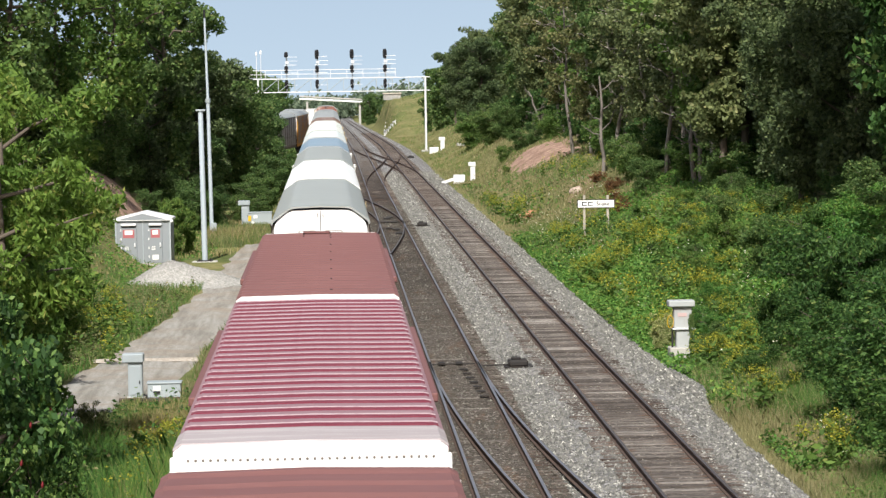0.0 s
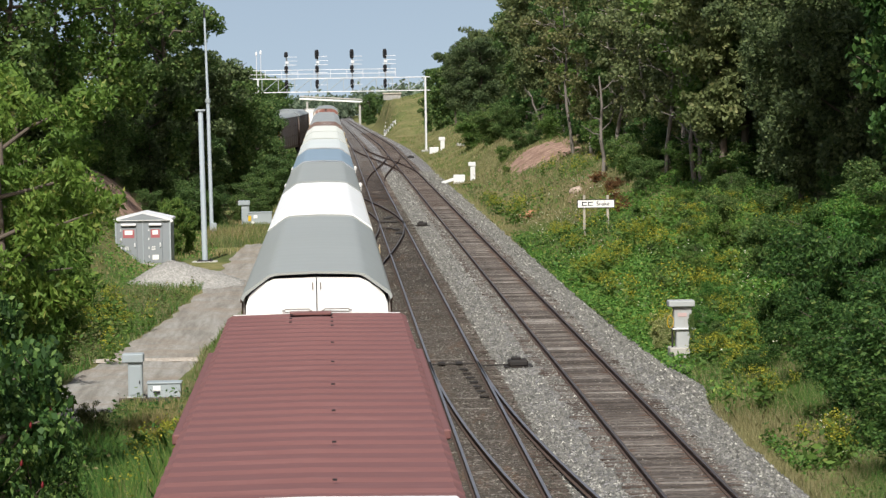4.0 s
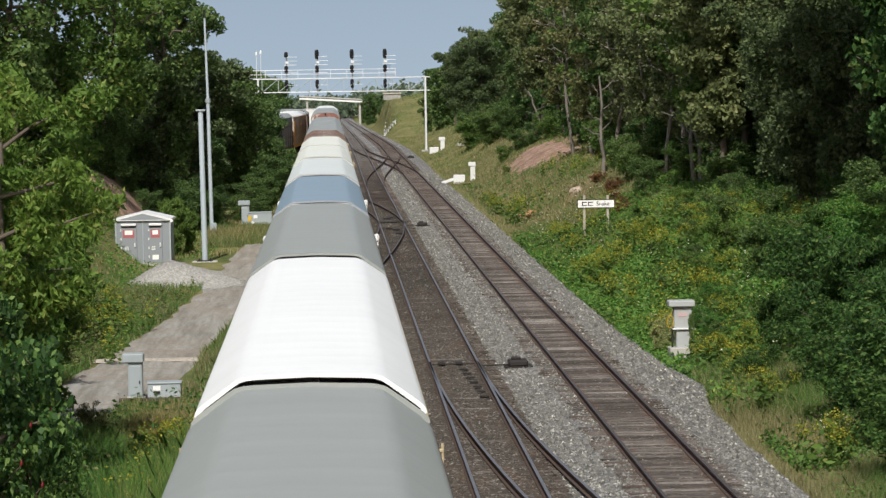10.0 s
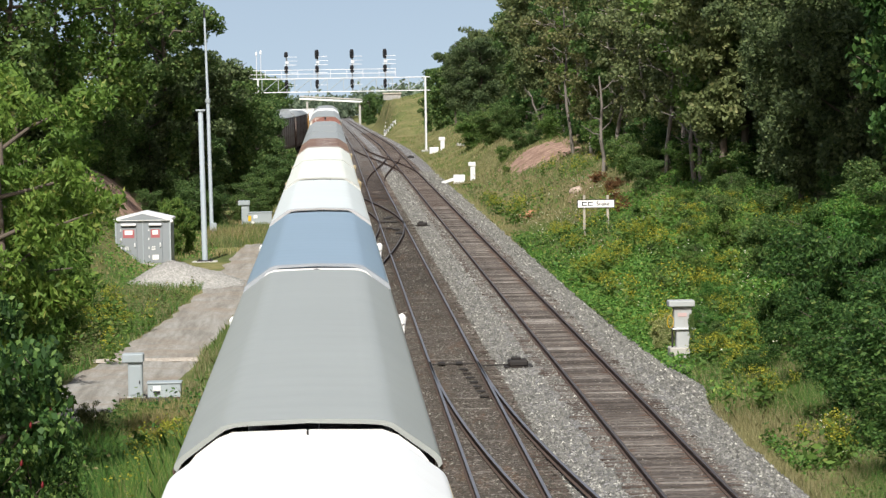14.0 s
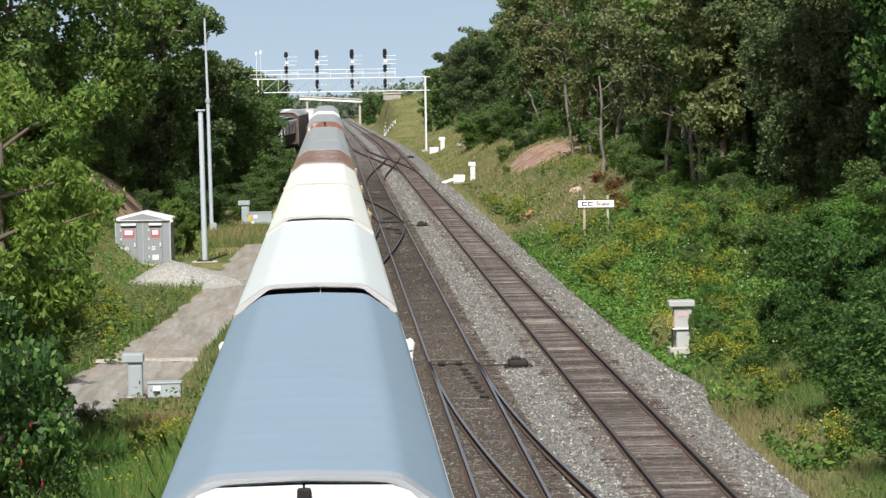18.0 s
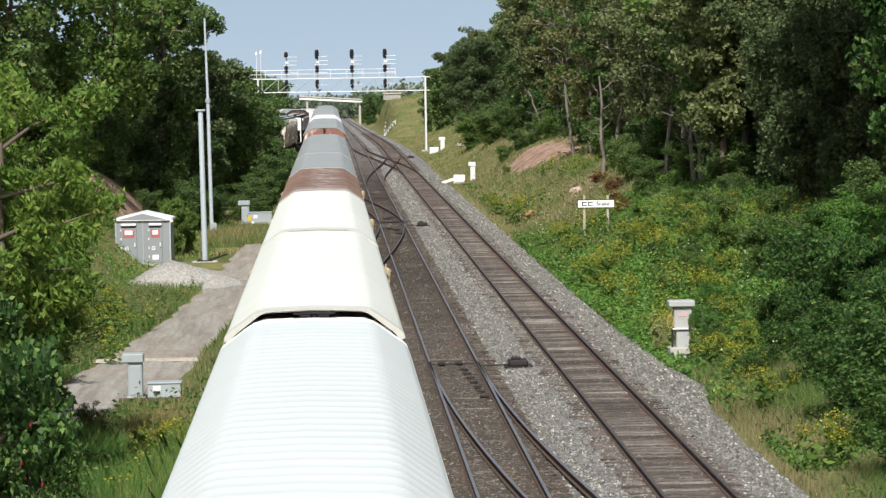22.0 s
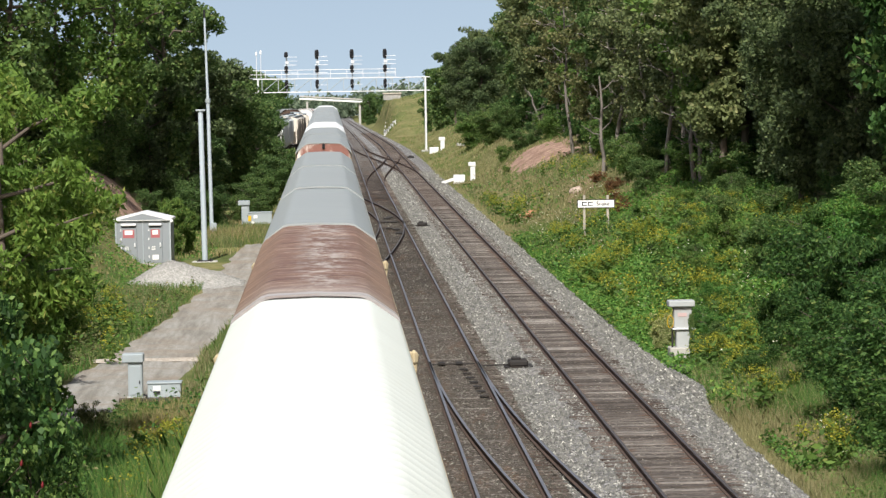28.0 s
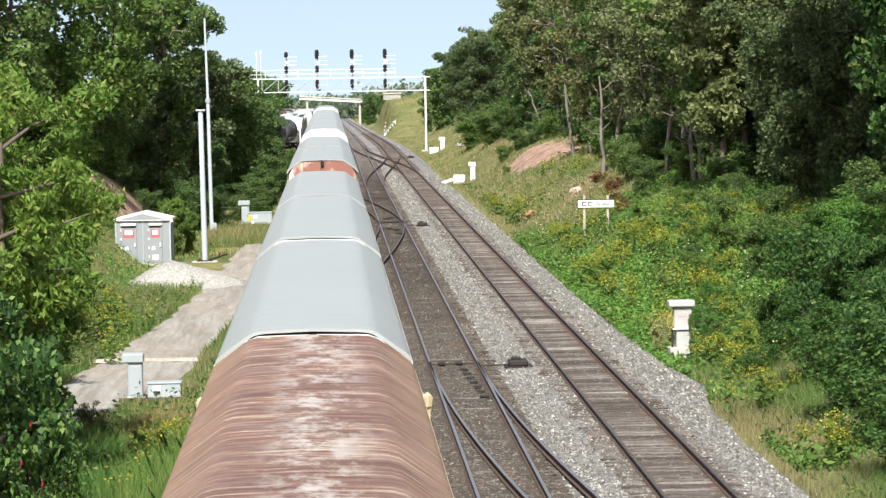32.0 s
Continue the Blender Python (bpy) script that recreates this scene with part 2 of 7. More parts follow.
def part(name, bm, material, parent=None, label="", at=None, smooth=False):
    """Links a bmesh, or a ready mesh, as one mesh object under a thing or a part."""
    mats = material if isinstance(material, (list, tuple)) else (material,)
    me = bm if isinstance(bm, bpy.types.Mesh) else mesh_of(bm, name, *mats, smooth=smooth)
    ob = new(name, me)
    if parent is not None:
        ob.parent = parent
    if at is not None:
        ob.matrix_basis = at
    if label:
        tagged(ob, label)
    return ob


def thing(name, m, label, category, group="", kind=""):
    ob = new(name)
    ob.empty_display_size = 0.2
    ob.matrix_basis = m
    return tagged(ob, label, category, group, kind)


def box(bm, size, at=(0, 0, 0), rot=None, bevel=0.0, mat=0):
    """A box centred at a place, its edges bevelled."""
    m = Matrix.Translation(at) @ (rot.to_4x4() if rot is not None else Matrix())
    r = bmesh.ops.create_cube(bm, size=1.0, matrix=m @ Matrix.Diagonal((*size, 1)))
    faces = {f for v in r["verts"] for f in v.link_faces}
    if bevel > 0:
        edges = {e for v in r["verts"] for e in v.link_edges}
        out = bmesh.ops.bevel(bm, geom=list(edges), offset=bevel, segments=1, affect="EDGES")
        faces = set(out["faces"]) | {f for f in faces if f.is_valid}
    for f in faces:
        if f.is_valid:
            f.material_index = mat
    return bm


def tube(bm, a, b, r0, r1=None, sides=8, mat=0):
    """A tapered round bar from a to b."""
    a, b = Vector(a), Vector(b)
    r1 = r0 if r1 is None else r1
    d = b - a
    q = d.to_track_quat("Z", "Y").to_matrix()
    rings = []
    for c, r in ((a, r0), (b, r1)):
        rings.append([bm.verts.new(c + q @ Vector((math.cos(k * math.tau / sides) * r, math.sin(k * math.tau / sides) * r, 0))) for k in range(sides)])
    for k in range(sides):
        f = bm.faces.new((rings[0][k], rings[0][(k + 1) % sides], rings[1][(k + 1) % sides], rings[1][k]))
        f.material_index = mat
        f.smooth = True
    for ring, flip in ((rings[0], True), (rings[1], False)):  # caps keep crisp edges
        cap = [bm.verts.new(v.co) for v in (ring[::-1] if flip else ring)]
        bm.faces.new(cap).material_index = mat
    return bm


def sweep(bm, rings, closed=True, caps=True, mats=None):
    """Skins a row of rings of places; mats: the material of each strip along the ring."""
    vs = [[bm.verts.new(p) for p in ring] for ring in rings]
    n = len(vs[0])
    for a, b in zip(vs, vs[1:]):
        for k in range(n if closed else n - 1):
            f = bm.faces.new((a[k], a[(k + 1) % n], b[(k + 1) % n], b[k]))
            if mats:
                f.material_index = mats[k]
    if caps and closed:
        bm.faces.new(vs[0][::-1])
        bm.faces.new(vs[-1])
    return bm


def wall_box(size, at=(0, 0, 0), bevel=0.0):
    return box(bmesh.new(), size, at, None, bevel)


def soup(name, verts, faces, *mats):
    me = bpy.data.meshes.new(name)
    me.from_pydata(verts, [], faces)
    for m in mats:
        me.materials.append(m)
    return me


# ---- the lie of the land ----


def smooth(a, b, v):
    t = min(1.0, max(0.0, (v - a) / (b - a)))
    return t * t * (3 - 2 * t)


# the far-left line swings in from behind the woods and out again
SIDE_Y = (-400, 0, 100, 150, 200, 250, 300, 330, 360, 385, 400, 415, 435, 470, 520, 570, 1600)
SIDE_X = (-150, -60, -39, -29, -21, -15.2, -10.7, -8.4, -6.3, -4.8, -4.2, -4.05, -4.5, -6.2, -8.1, -8.8, -8.8)


def side_x(y):
    return float(np.mean(np.interp(np.array([y - 12, y - 6, y, y + 6, y + 12]), SIDE_Y, SIDE_X)))


def grade(y):
    """Fall of the line beyond the signal bridge."""
    d = max(0.0, min(y, 1300.0) - 400.0)
    return -0.0093 * d * d / (d + 25.0)


def ground_z(x, y):
    """Height of the ground: a cutting with a bank on either side."""
    far = smooth(420, 560, y)
    z = -0.45
    bank = 3.1 * (1 - 0.55 * far)
    z += (bank + 0.45) * smooth(11.2, 20.5 + 6 * far, x) + 0.03 * max(0.0, x - 20.5) * (1 - far)
    sx = side_x(y)
    left = smooth(8.9, 14.5, -x) * smooth(215, 192, y) * smooth(95, 135, y)
    z += 4.2 * left
    z -= (z + 0.3) * smooth(5.0, 2.5, abs(x - sx)) if y > 120 else 0
    n = noise.noise((x * 0.16, y * 0.1, 3.1)) * 0.35 + noise.noise((x * 0.6, y * 0.4, 9.0)) * 0.12
    z += n * smooth(10.8, 13.5, abs(x - 0.0))
    z -= 0.0128 * max(0.0, y - 1450)
    if abs(x) > 120:
        z += 2.0 * noise.noise((x * 0.004, y * 0.004, 0.5))
    z += 7.0 * smooth(540, 640, y) * smooth(860, 690, y) * smooth(10.9, 13.4, x) * smooth(60, 24, x)
    z += 0.6 * smooth(240, 252, y) * smooth(330, 300, y) * smooth(13.8, 16.4, x) * smooth(34, 26, x)
    if y > 300 and -2.9 < x < 11.0:
        z -= 0.35 * smooth(300, 330, y)
    return z + grade(y)


def spread(fine_a, fine_b, step, reach):
    mid = list(np.arange(fine_a, fine_b + 1e-6, step))
    out, d, lo, hi = [], step, fine_a, fine_b
    left, right = [], []
    while lo > -reach:
        d *= 1.35
        lo -= d
        left.append(lo)
    d = step
    while hi < reach:
        d *= 1.35
        hi += d
        right.append(hi)
    return left[::-1] + mid + right


def build_ground():
    xs = spread(-34, 40, 0.9, 3500)
    ys = spread(20, 760, 2.2, 4500)
    verts = [(x, y, ground_z(x, y)) for y in ys for x in xs]
    w = len(xs)
    faces = [(j * w + i, j * w + i + 1, (j + 1) * w + i + 1, (j + 1) * w + i) for j in range(len(ys) - 1) for i in range(w - 1)]
    me = soup("ground", verts, faces, M["ground"])
    me.polygons.foreach_set("use_smooth", [True] * len(me.polygons))
    tagged(new("ground", me), "grassy earth ground with a bank rising on either side of the railway", "ground", kind="structure")


build_ground()


def mat_bed():
    """Track bed: grey crushed stone, browned and oily along the running lines."""
    n = Nodes("track_bed")
    v = n.coords()
    vo = n.add("ShaderNodeTexVoronoi", Scale=15.0)
    n.link(v, vo.inputs["Vector"])
    sep = n.add("ShaderNodeSeparateColor")
    n.link(vo.outputs["Color"], sep.inputs[0])
    clean = n.ramp(sep.outputs[0], [(0.0, (0.09, 0.089, 0.088)), (0.45, (0.15, 0.149, 0.147)), (0.85, (0.22, 0.218, 0.216)), (0.97, (0.5, 0.49, 0.485))])
    dirty = n.ramp(sep.outputs[1], [(0.0, (0.03, 0.025, 0.021)), (0.5, (0.066, 0.055, 0.046)), (0.9, (0.125, 0.106, 0.088)), (0.985, (0.36, 0.33, 0.3))])
    xyz = n.add("ShaderNodeSeparateXYZ")
    n.link(v, xyz.inputs[0])
    wob = n.noise(n.coords((1, 0.25, 1)), 0.9, 5, 0.7)
    add = n.add("ShaderNodeMath")
    add.operation = "MULTIPLY_ADD"
    n.link(wob, add.inputs[0])
    add.inputs[1].default_value = 1.5
    n.link(xyz.outputs[0], add.inputs[2])
    rng = n.add("ShaderNodeMapRange")
    n.link(add.outputs[0], rng.inputs["Value"])
    rng.inputs["From Min"].default_value, rng.inputs["From Max"].default_value = -4.0, 12.0
    # positions along the ramp: (x + 0.75 + 4) / 16
    k = lambda x: (x + 4.75) / 16
    band = n.ramp(rng.outputs[0], [(k(-2.4), (0, 0, 0)), (k(-1.8), (1, 1, 1)), (k(5.0), (1, 1, 1)), (k(5.6), (0, 0, 0)), (k(6.3), (0, 0, 0)), (k(6.8), (0.9,) * 3), (k(8.7), (0.9,) * 3), (k(9.3), (0, 0, 0))])
    patch = n.ramp(n.noise(v, 0.2, 5, 0.65), [(0.3, (0.78, 0.76, 0.74)), (0.7, (1.18, 1.18, 1.18))])
    reach = n.add("ShaderNodeMapRange")  # the grime thins out beyond the switches
    n.link(xyz.outputs[1], reach.inputs["Value"])
    reach.inputs["From Min"].default_value, reach.inputs["From Max"].default_value = 200.0, 420.0
    band = n.mix(1.0, band, n.ramp(reach.outputs[0], [(0.2, (1, 1, 1)), (0.9, (0.4,) * 3)]), "MULTIPLY")
    c = n.mix(band, clean, dirty)
    # oil and brake dust round the far switches of the main line
    along = n.add("ShaderNodeMapRange")
    n.link(xyz.outputs[1], along.inputs["Value"])
    along.inputs["From Min"].default_value, along.inputs["From Max"].default_value = 80.0, 320.0
    run = n.ramp(along.outputs[0], [(0.1, (0, 0, 0)), (0.28, (1, 1, 1)), (0.75, (1, 1, 1)), (1.0, (0, 0, 0))])
    lane = n.ramp(rng.outputs[0], [(k(-1.0), (0, 0, 0)), (k(1.5), (1, 1, 1)), (k(4.7), (1, 1, 1)), (k(5.4), (0, 0, 0))])
    oil = n.mix(1.0, run, lane, "MULTIPLY")
    oil = n.mix(1.0, oil, n.ramp(n.noise(n.coords((1, 0.12, 1)), 0.8, 5, 0.7), [(0.3, (0.4,) * 3), (0.58, (0.95,) * 3)]), "MULTIPLY")
    c = n.mix(oil, c, (0.026, 0.02, 0.017))
    rust = n.mix(1.0, lane, n.ramp(n.noise(n.coords((1.4, 0.2, 1)), 0.9, 6, 0.75), [(0.52, (0, 0, 0)), (0.7, (0.7,) * 3)]), "MULTIPLY")
    c = n.mix(rust, c, (0.13, 0.075, 0.045))
    c = n.mix(1.0, c, patch, "MULTIPLY")
    n.bump(vo.outputs["Distance"], 0.6, 0.04)
    return n.done(c, 0.92, 0, 0.2)


M["bed"] = mat_bed()


def bed_edge(y):
    """How far the stone reaches past its usual foot at the right-hand edge."""
    e = noise.noise((y * 0.23, 4.0, 0)) * 0.14 + noise.noise((y * 0.9, 7.0, 0)) * 0.1 + 0.12
    return e + 0.75 * math.exp(-((y - 89.5) / 5.5) ** 2) + 0.3 * math.exp(-((y - 101.0) / 8.0) ** 2)  # stone spilt round the signal case


def build_bed():
    """The crushed-stone bed of the three lines, its edges uneven."""
    cols = [-3.0, -2.3, -1.6, 0, 1.6, 2.3, 3.0, 3.8, 4.6, 5.3, 6.0, 6.6, 7.7, 8.8, 9.5, 10.1, 10.9]
    zs = [-0.62, -0.45, -0.2, -0.2, -0.2, -0.21, -0.195, -0.2, -0.195, -0.26, -0.25, -0.186, -0.19, -0.186, -0.23, -0.36, -0.7]
    ys = list(np.arange(-330, 10, 5)) + list(np.arange(10, 300, 1.2)) + list(np.arange(300, 700, 4)) + list(np.arange(700, 1700, 12))
    rings = []
    for y in ys:
        e = bed_edge(y)
        row = []
        for i, (x, z) in enumerate(zip(cols, zs)):
            row.append((x + (e if i > 14 else 0), y, z + grade(y) + noise.noise((x * 1.7, y * 0.8, 1)) * 0.025))
        rings.append(row)
    bm = sweep(bmesh.new(), rings, closed=False)
    tagged(part("track_bed", bm, M["bed"], smooth=True), "crushed grey stone track bed, browned along the rails", "track bed", kind="structure")
    rings = []
    for y in np.arange(-380, 1600, 10):
        c = side_x(y)
        rings.append([(c + dx, y, z + grade(y)) for dx, z in ((-3.2, -0.75), (-1.9, -0.19), (0, -0.19), (1.9, -0.19), (3.2, -0.75))])
    tagged(part("track_bed", sweep(bmesh.new(), rings, closed=False), M["ballast"], smooth=True), "grey stone bed of the diverging line", "track bed", kind="structure")
    rings = []
    for y in np.arange(440, 1700, 30):
        rings.append([(-4.4 + dx, y, z + grade(y)) for dx, z in ((-2.0, -0.6), (-1.4, -0.19), (1.4, -0.19), (2.0, -0.6))])
    tagged(part("track_bed", sweep(bmesh.new(), rings, closed=False), M["ballast"], smooth=True), "grey stone bed beyond the signal bridge", "track bed", kind="structure")


build_bed()


ROAD = [(60, -11.0, 1.4), (80, -9.3, 1.5), (90, -7.4, 1.9), (98, -6.4, 2.0), (110, -5.7, 1.7), (122, -5.05, 1.6), (134, -4.6, 1.5), (146, -4.3, 1.4), (160, -4.2, 1.3), (175, -4.1, 0.9)]


def build_road():
    """The dirt service road on the left, its verges ragged."""
    ys, xs, ws = zip(*ROAD)
    rings = []
    for y in np.arange(60, 175, 0.8):
        c, w = float(np.interp(y, ys, xs)), float(np.interp(y, ys, ws))
        a = c - w + noise.noise((y * 0.35, 1, 0)) * 0.5
        b = c + w + noise.noise((y * 0.35, 8, 0)) * 0.4
        row = []
        for k in range(9):
            x = a + (b - a) * k / 8
            rut = 0.03 * math.cos((k - 4) / 4 * math.tau)
            row.append((x, y, ground_z(x, y) + (0.05 + rut + noise.noise((x, y * 0.5, 2)) * 0.03 if 0 < k < 8 else -0.05)))
        rings.append(row)
    tagged(part("dirt_road", sweep(bmesh.new(), rings, closed=False), M["road"], smooth=True), "pale dirt service road with tyre marks beside the tracks", "road", kind="structure")


build_road()


def sand_strip():
    """A low ridge of pale sand where a buried cable crosses the road."""
    rings = []
    for k in range(30):
        x = -8.0 + 3.8 * k / 29
        y = 102.3 + 0.25 * noise.noise((x * 0.8, 2, 1))
        w = 0.42 + 0.4 * noise.noise((x * 1.3, 5, 1))
        rings.append([(x, y + d * w, ground_z(x, y + d * w) + 0.08 + q) for d, q in ((-1, -0.04), (-0.5, 0.035), (0, 0.05), (0.5, 0.035), (1, -0.04))])
    tagged(part("sand_strip", sweep(bmesh.new(), rings, closed=False), M["sand"], smooth=True), "pale sandy strip across the service road", "sand", kind="structure")


sand_strip()

# ---- tracks ----
RAIL = [(-0.07, -0.17), (0.07, -0.17), (0.07, -0.155), (0.015, -0.13), (0.015, -0.045), (0.036, -0.035), (0.036, -0.004), (0.028, 0.0), (-0.028, 0.0), (-0.036, -0.004), (-0.036, -0.035), (-0.015, -0.045), (-0.015, -0.13), (-0.07, -0.155)]
RAIL_MATS = [0, 0, 0, 0, 0, 0, 1, 1, 1, 0, 0, 0, 0, 0]


def rail(path, parent, top):
    """A rail swept along its plan; path: places (x, y)."""
    rings = []
    for i, (x, y) in enumerate(path):
        a, b = path[max(0, i - 1)], path[min(len(path) - 1, i + 1)]
        d = Vector((b[0] - a[0], b[1] - a[1])).normalized()
        rings.append([(x + d.y * u, y - d.x * u, z + grade(y)) for u, z in RAIL])
    return part("rail", sweep(bmesh.new(), rings, mats=RAIL_MATS), [M["rail_side"], top], parent)


def tie_mesh(seed, length=2.6):
    bm = box(bmesh.new(), (length, 0.23, 0.16), bevel=0.012)
    r = random.Random(seed)
    for v in bm.verts:
        v.co.y += r.uniform(-0.012, 0.012)
        v.co.z += r.uniform(-0.008, 0.008)
        v.co.x += r.uniform(-0.05, 0.05)
    return mesh_of(bm, "tie", M["tie"])


TIES = [tie_mesh(k) for k in range(5)]


def track(label, x_of, y0, y1, near, proud, tops, seed=1):
    """A line of track: two rails on wooden ties; the ties of the stretch near are parts of their own."""
    t = thing("railway_track", Matrix(), label, "railway track", "tracks", "structure")
    step = 6.0
    for side, top in zip((-1, 1), tops):
        ys = np.arange(y0, y1 + step, step)
        rail([(x_of(y) + side * 0.755, y) for y in ys], t, top)
    r = random.Random(seed)
    y, far = y0, bmesh.new()
    while y < min(y1, 620):
        dy, dx, turn = r.uniform(-0.05, 0.05), r.uniform(-0.11, 0.11), r.uniform(-1.2, 1.2)
        z = -0.25 + proud + r.uniform(-0.015, 0.008) + grade(y)
        m = pose(x_of(y) + dx, y + dy, z, 0, 0, turn)
        if near[0] <= y <= near[1]:
            part("tie", r.choice(TIES), None, t, at=m)
        else:
            box(far, (2.6, 0.23, 0.16), m.translation, m.to_3x3())
        y += 0.545
    if far.verts:
        tagged(part("ties", far, M["tie"], t), "weathered wooden ties", kind="stuff")
    else:
        far.free()
    return t


TRACK_R, TRACK_M, TRACK_L = 7.73, 3.80, -0.3
track("double-rail track with grey weathered wooden ties", lambda y: TRACK_R, -300, 1700, (56, 215), 0.0, (M["rail_dull"], M["rail_dull"]), 1)
track("main track with polished rails on dirty brown ties", lambda y: TRACK_M, -300, 1700, (60, 150), -0.03, (M["rail_top"], M["rail_top"]), 2)
track("main track under the freight train", lambda y: TRACK_L, -300, 1700, (1, 0), -0.02, (M["rail_top"], M["rail_top"]), 3)
track("diverging track of the second train", side_x, -380, 1590, (1, 0), 0.0, (M["rail_top"], M["rail_top"]), 4)
track("track beyond the signal bridge", lambda y: -4.4, 450, 1700, (1, 0), 0.0, (M["rail_top"], M["rail_top"]), 5)


def turnout(label, base, shift, y0, y1, top):
    """The two curved rails of a turnout, leaving the line at base."""
    t = thing("turnout", Matrix(), label, "railway switch", "turnouts", "structure")
    ys = np.linspace(y0, y1, 28)
    for s in (-0.755, 0.755):
        rail([(base + s + shift(y), y) for y in ys], t, top)
    return t


turnout("curved switch rails leaving the main track", TRACK_M, lambda y: 0.001 * (96 - y) ** 2, 95.5, 34, M["rail_top"])
turnout("crossover rails towards the train's track", TRACK_M, lambda y: -4.1 * smooth(0, 1, (192 - y) / 88.0), 191, 105, M["rail_dull"])
turnout("crossover rails from the train's track", TRACK_M, lambda y: -4.1 * smooth(0, 1, (y - 188) / 84.0), 189, 272, M["rail_dull"])
turnout("far crossover rails between two main tracks", TRACK_M, lambda y: 3.93 * smooth(0, 1, (y - 252) / 120.0), 254, 371, M["rail_side"])
turnout("far crossover rails between two main tracks", TRACK_R, lambda y: -3.93 * smooth(0, 1, (y - 285) / 120.0), 287, 404, M["rail_side"])


def loose_stones(name, label, seed, count, strips, size, mat):
    """Crushed stones lying on the bed, denser near the camera."""
    rng = np.random.default_rng(seed)
    xs, ys = [], []
    share = np.array([b - a for a, b, _, _ in strips])
    for (a, b, y0, y1), c in zip(strips, (share / share.sum() * count).astype(int)):
        xs.append(rng.uniform(a, b, c))
        ys.append(y0 * (y1 / y0) ** rng.random(c))
    xs, ys = np.concatenate(xs), np.concatenate(ys)
    n = len(xs)
    over = np.where(xs > 9.6, np.array([bed_edge(y) if x > 9.6 else 0.0 for x, y in zip(xs, ys)]), 0.0)
    zs = np.interp(xs - over, [-3, -2.3, -1.6, 5.0, 5.3, 6.0, 6.6, 8.8, 9.5, 10.1, 10.9], [-0.62, -0.45, -0.2, -0.2, -0.26, -0.25, -0.195, -0.195, -0.23, -0.36, -0.7])
    base = np.stack([xs, ys, zs + rng.uniform(-0.01, 0.012, n)], axis=1)
    s = size * rng.uniform(0.5, 1.25, (n, 1)) * (1 + (ys[:, None] - 60) / 260)
    turn = rng.uniform(0, math.tau, n)
    corners = []
    for k in range(3):
        a = turn + k * math.tau / 3 + rng.uniform(-0.5, 0.5, n)
        corners.append(base + np.stack([np.cos(a), np.sin(a), rng.uniform(-0.3, 0.0, n)], axis=1) * s)
    peak = base + np.stack([rng.uniform(-0.3, 0.3, n), rng.uniform(-0.3, 0.3, n), rng.uniform(0.45, 0.9, n)], axis=1) * s
    v = np.stack(corners + [peak], axis=1).reshape(-1, 3)
    b = np.arange(n)[:, None] * 4
    f = np.concatenate([b + np.array([[0, 1, 3]]), b + np.array([[1, 2, 3]]), b + np.array([[2, 0, 3]])])
    me = bpy.data.meshes.new(name)
    me.vertices.add(len(v))
    me.vertices.foreach_set("co", v.astype(np.float32).ravel())
    me.loops.add(f.size)
    me.loops.foreach_set("vertex_index", f.astype(np.int32).ravel())
    me.polygons.add(len(f))
    me.polygons.foreach_set("loop_start", np.arange(0, f.size, 3, dtype=np.int32))
    me.materials.append(M[mat])
    me.update(calc_edges=True)
    tagged(new(name, me), label, "stones", kind="stuff")


loose_stones("ballast_stones", "crushed grey stones lying on the track bed", 61, 64000, ((5.15, 6.75, 56, 300), (8.75, 10.85, 56, 300), (6.75, 6.95, 56, 200)), 0.05, "stone")
loose_stones("ballast_stones", "crushed grey stones spilt beside the signal case", 64, 1800, ((10.6, 11.5, 82, 98),), 0.05, "stone")
loose_stones("ballast_stones", "small brown stones between the ties", 63, 9000, ((6.9, 8.6, 56, 200),), 0.028, "stone_brown")
loose_stones("ballast_stones", "dirty brown stones between the main rails", 62, 22000, ((2.4, 5.2, 56, 220),), 0.035, "stone_brown")
# ---- trains ----
PITCH = 28.0


def car_paint(name, col, **kw):
    if name not in M:
        M[name] = painted(name, col, **kw)
    return M[name]


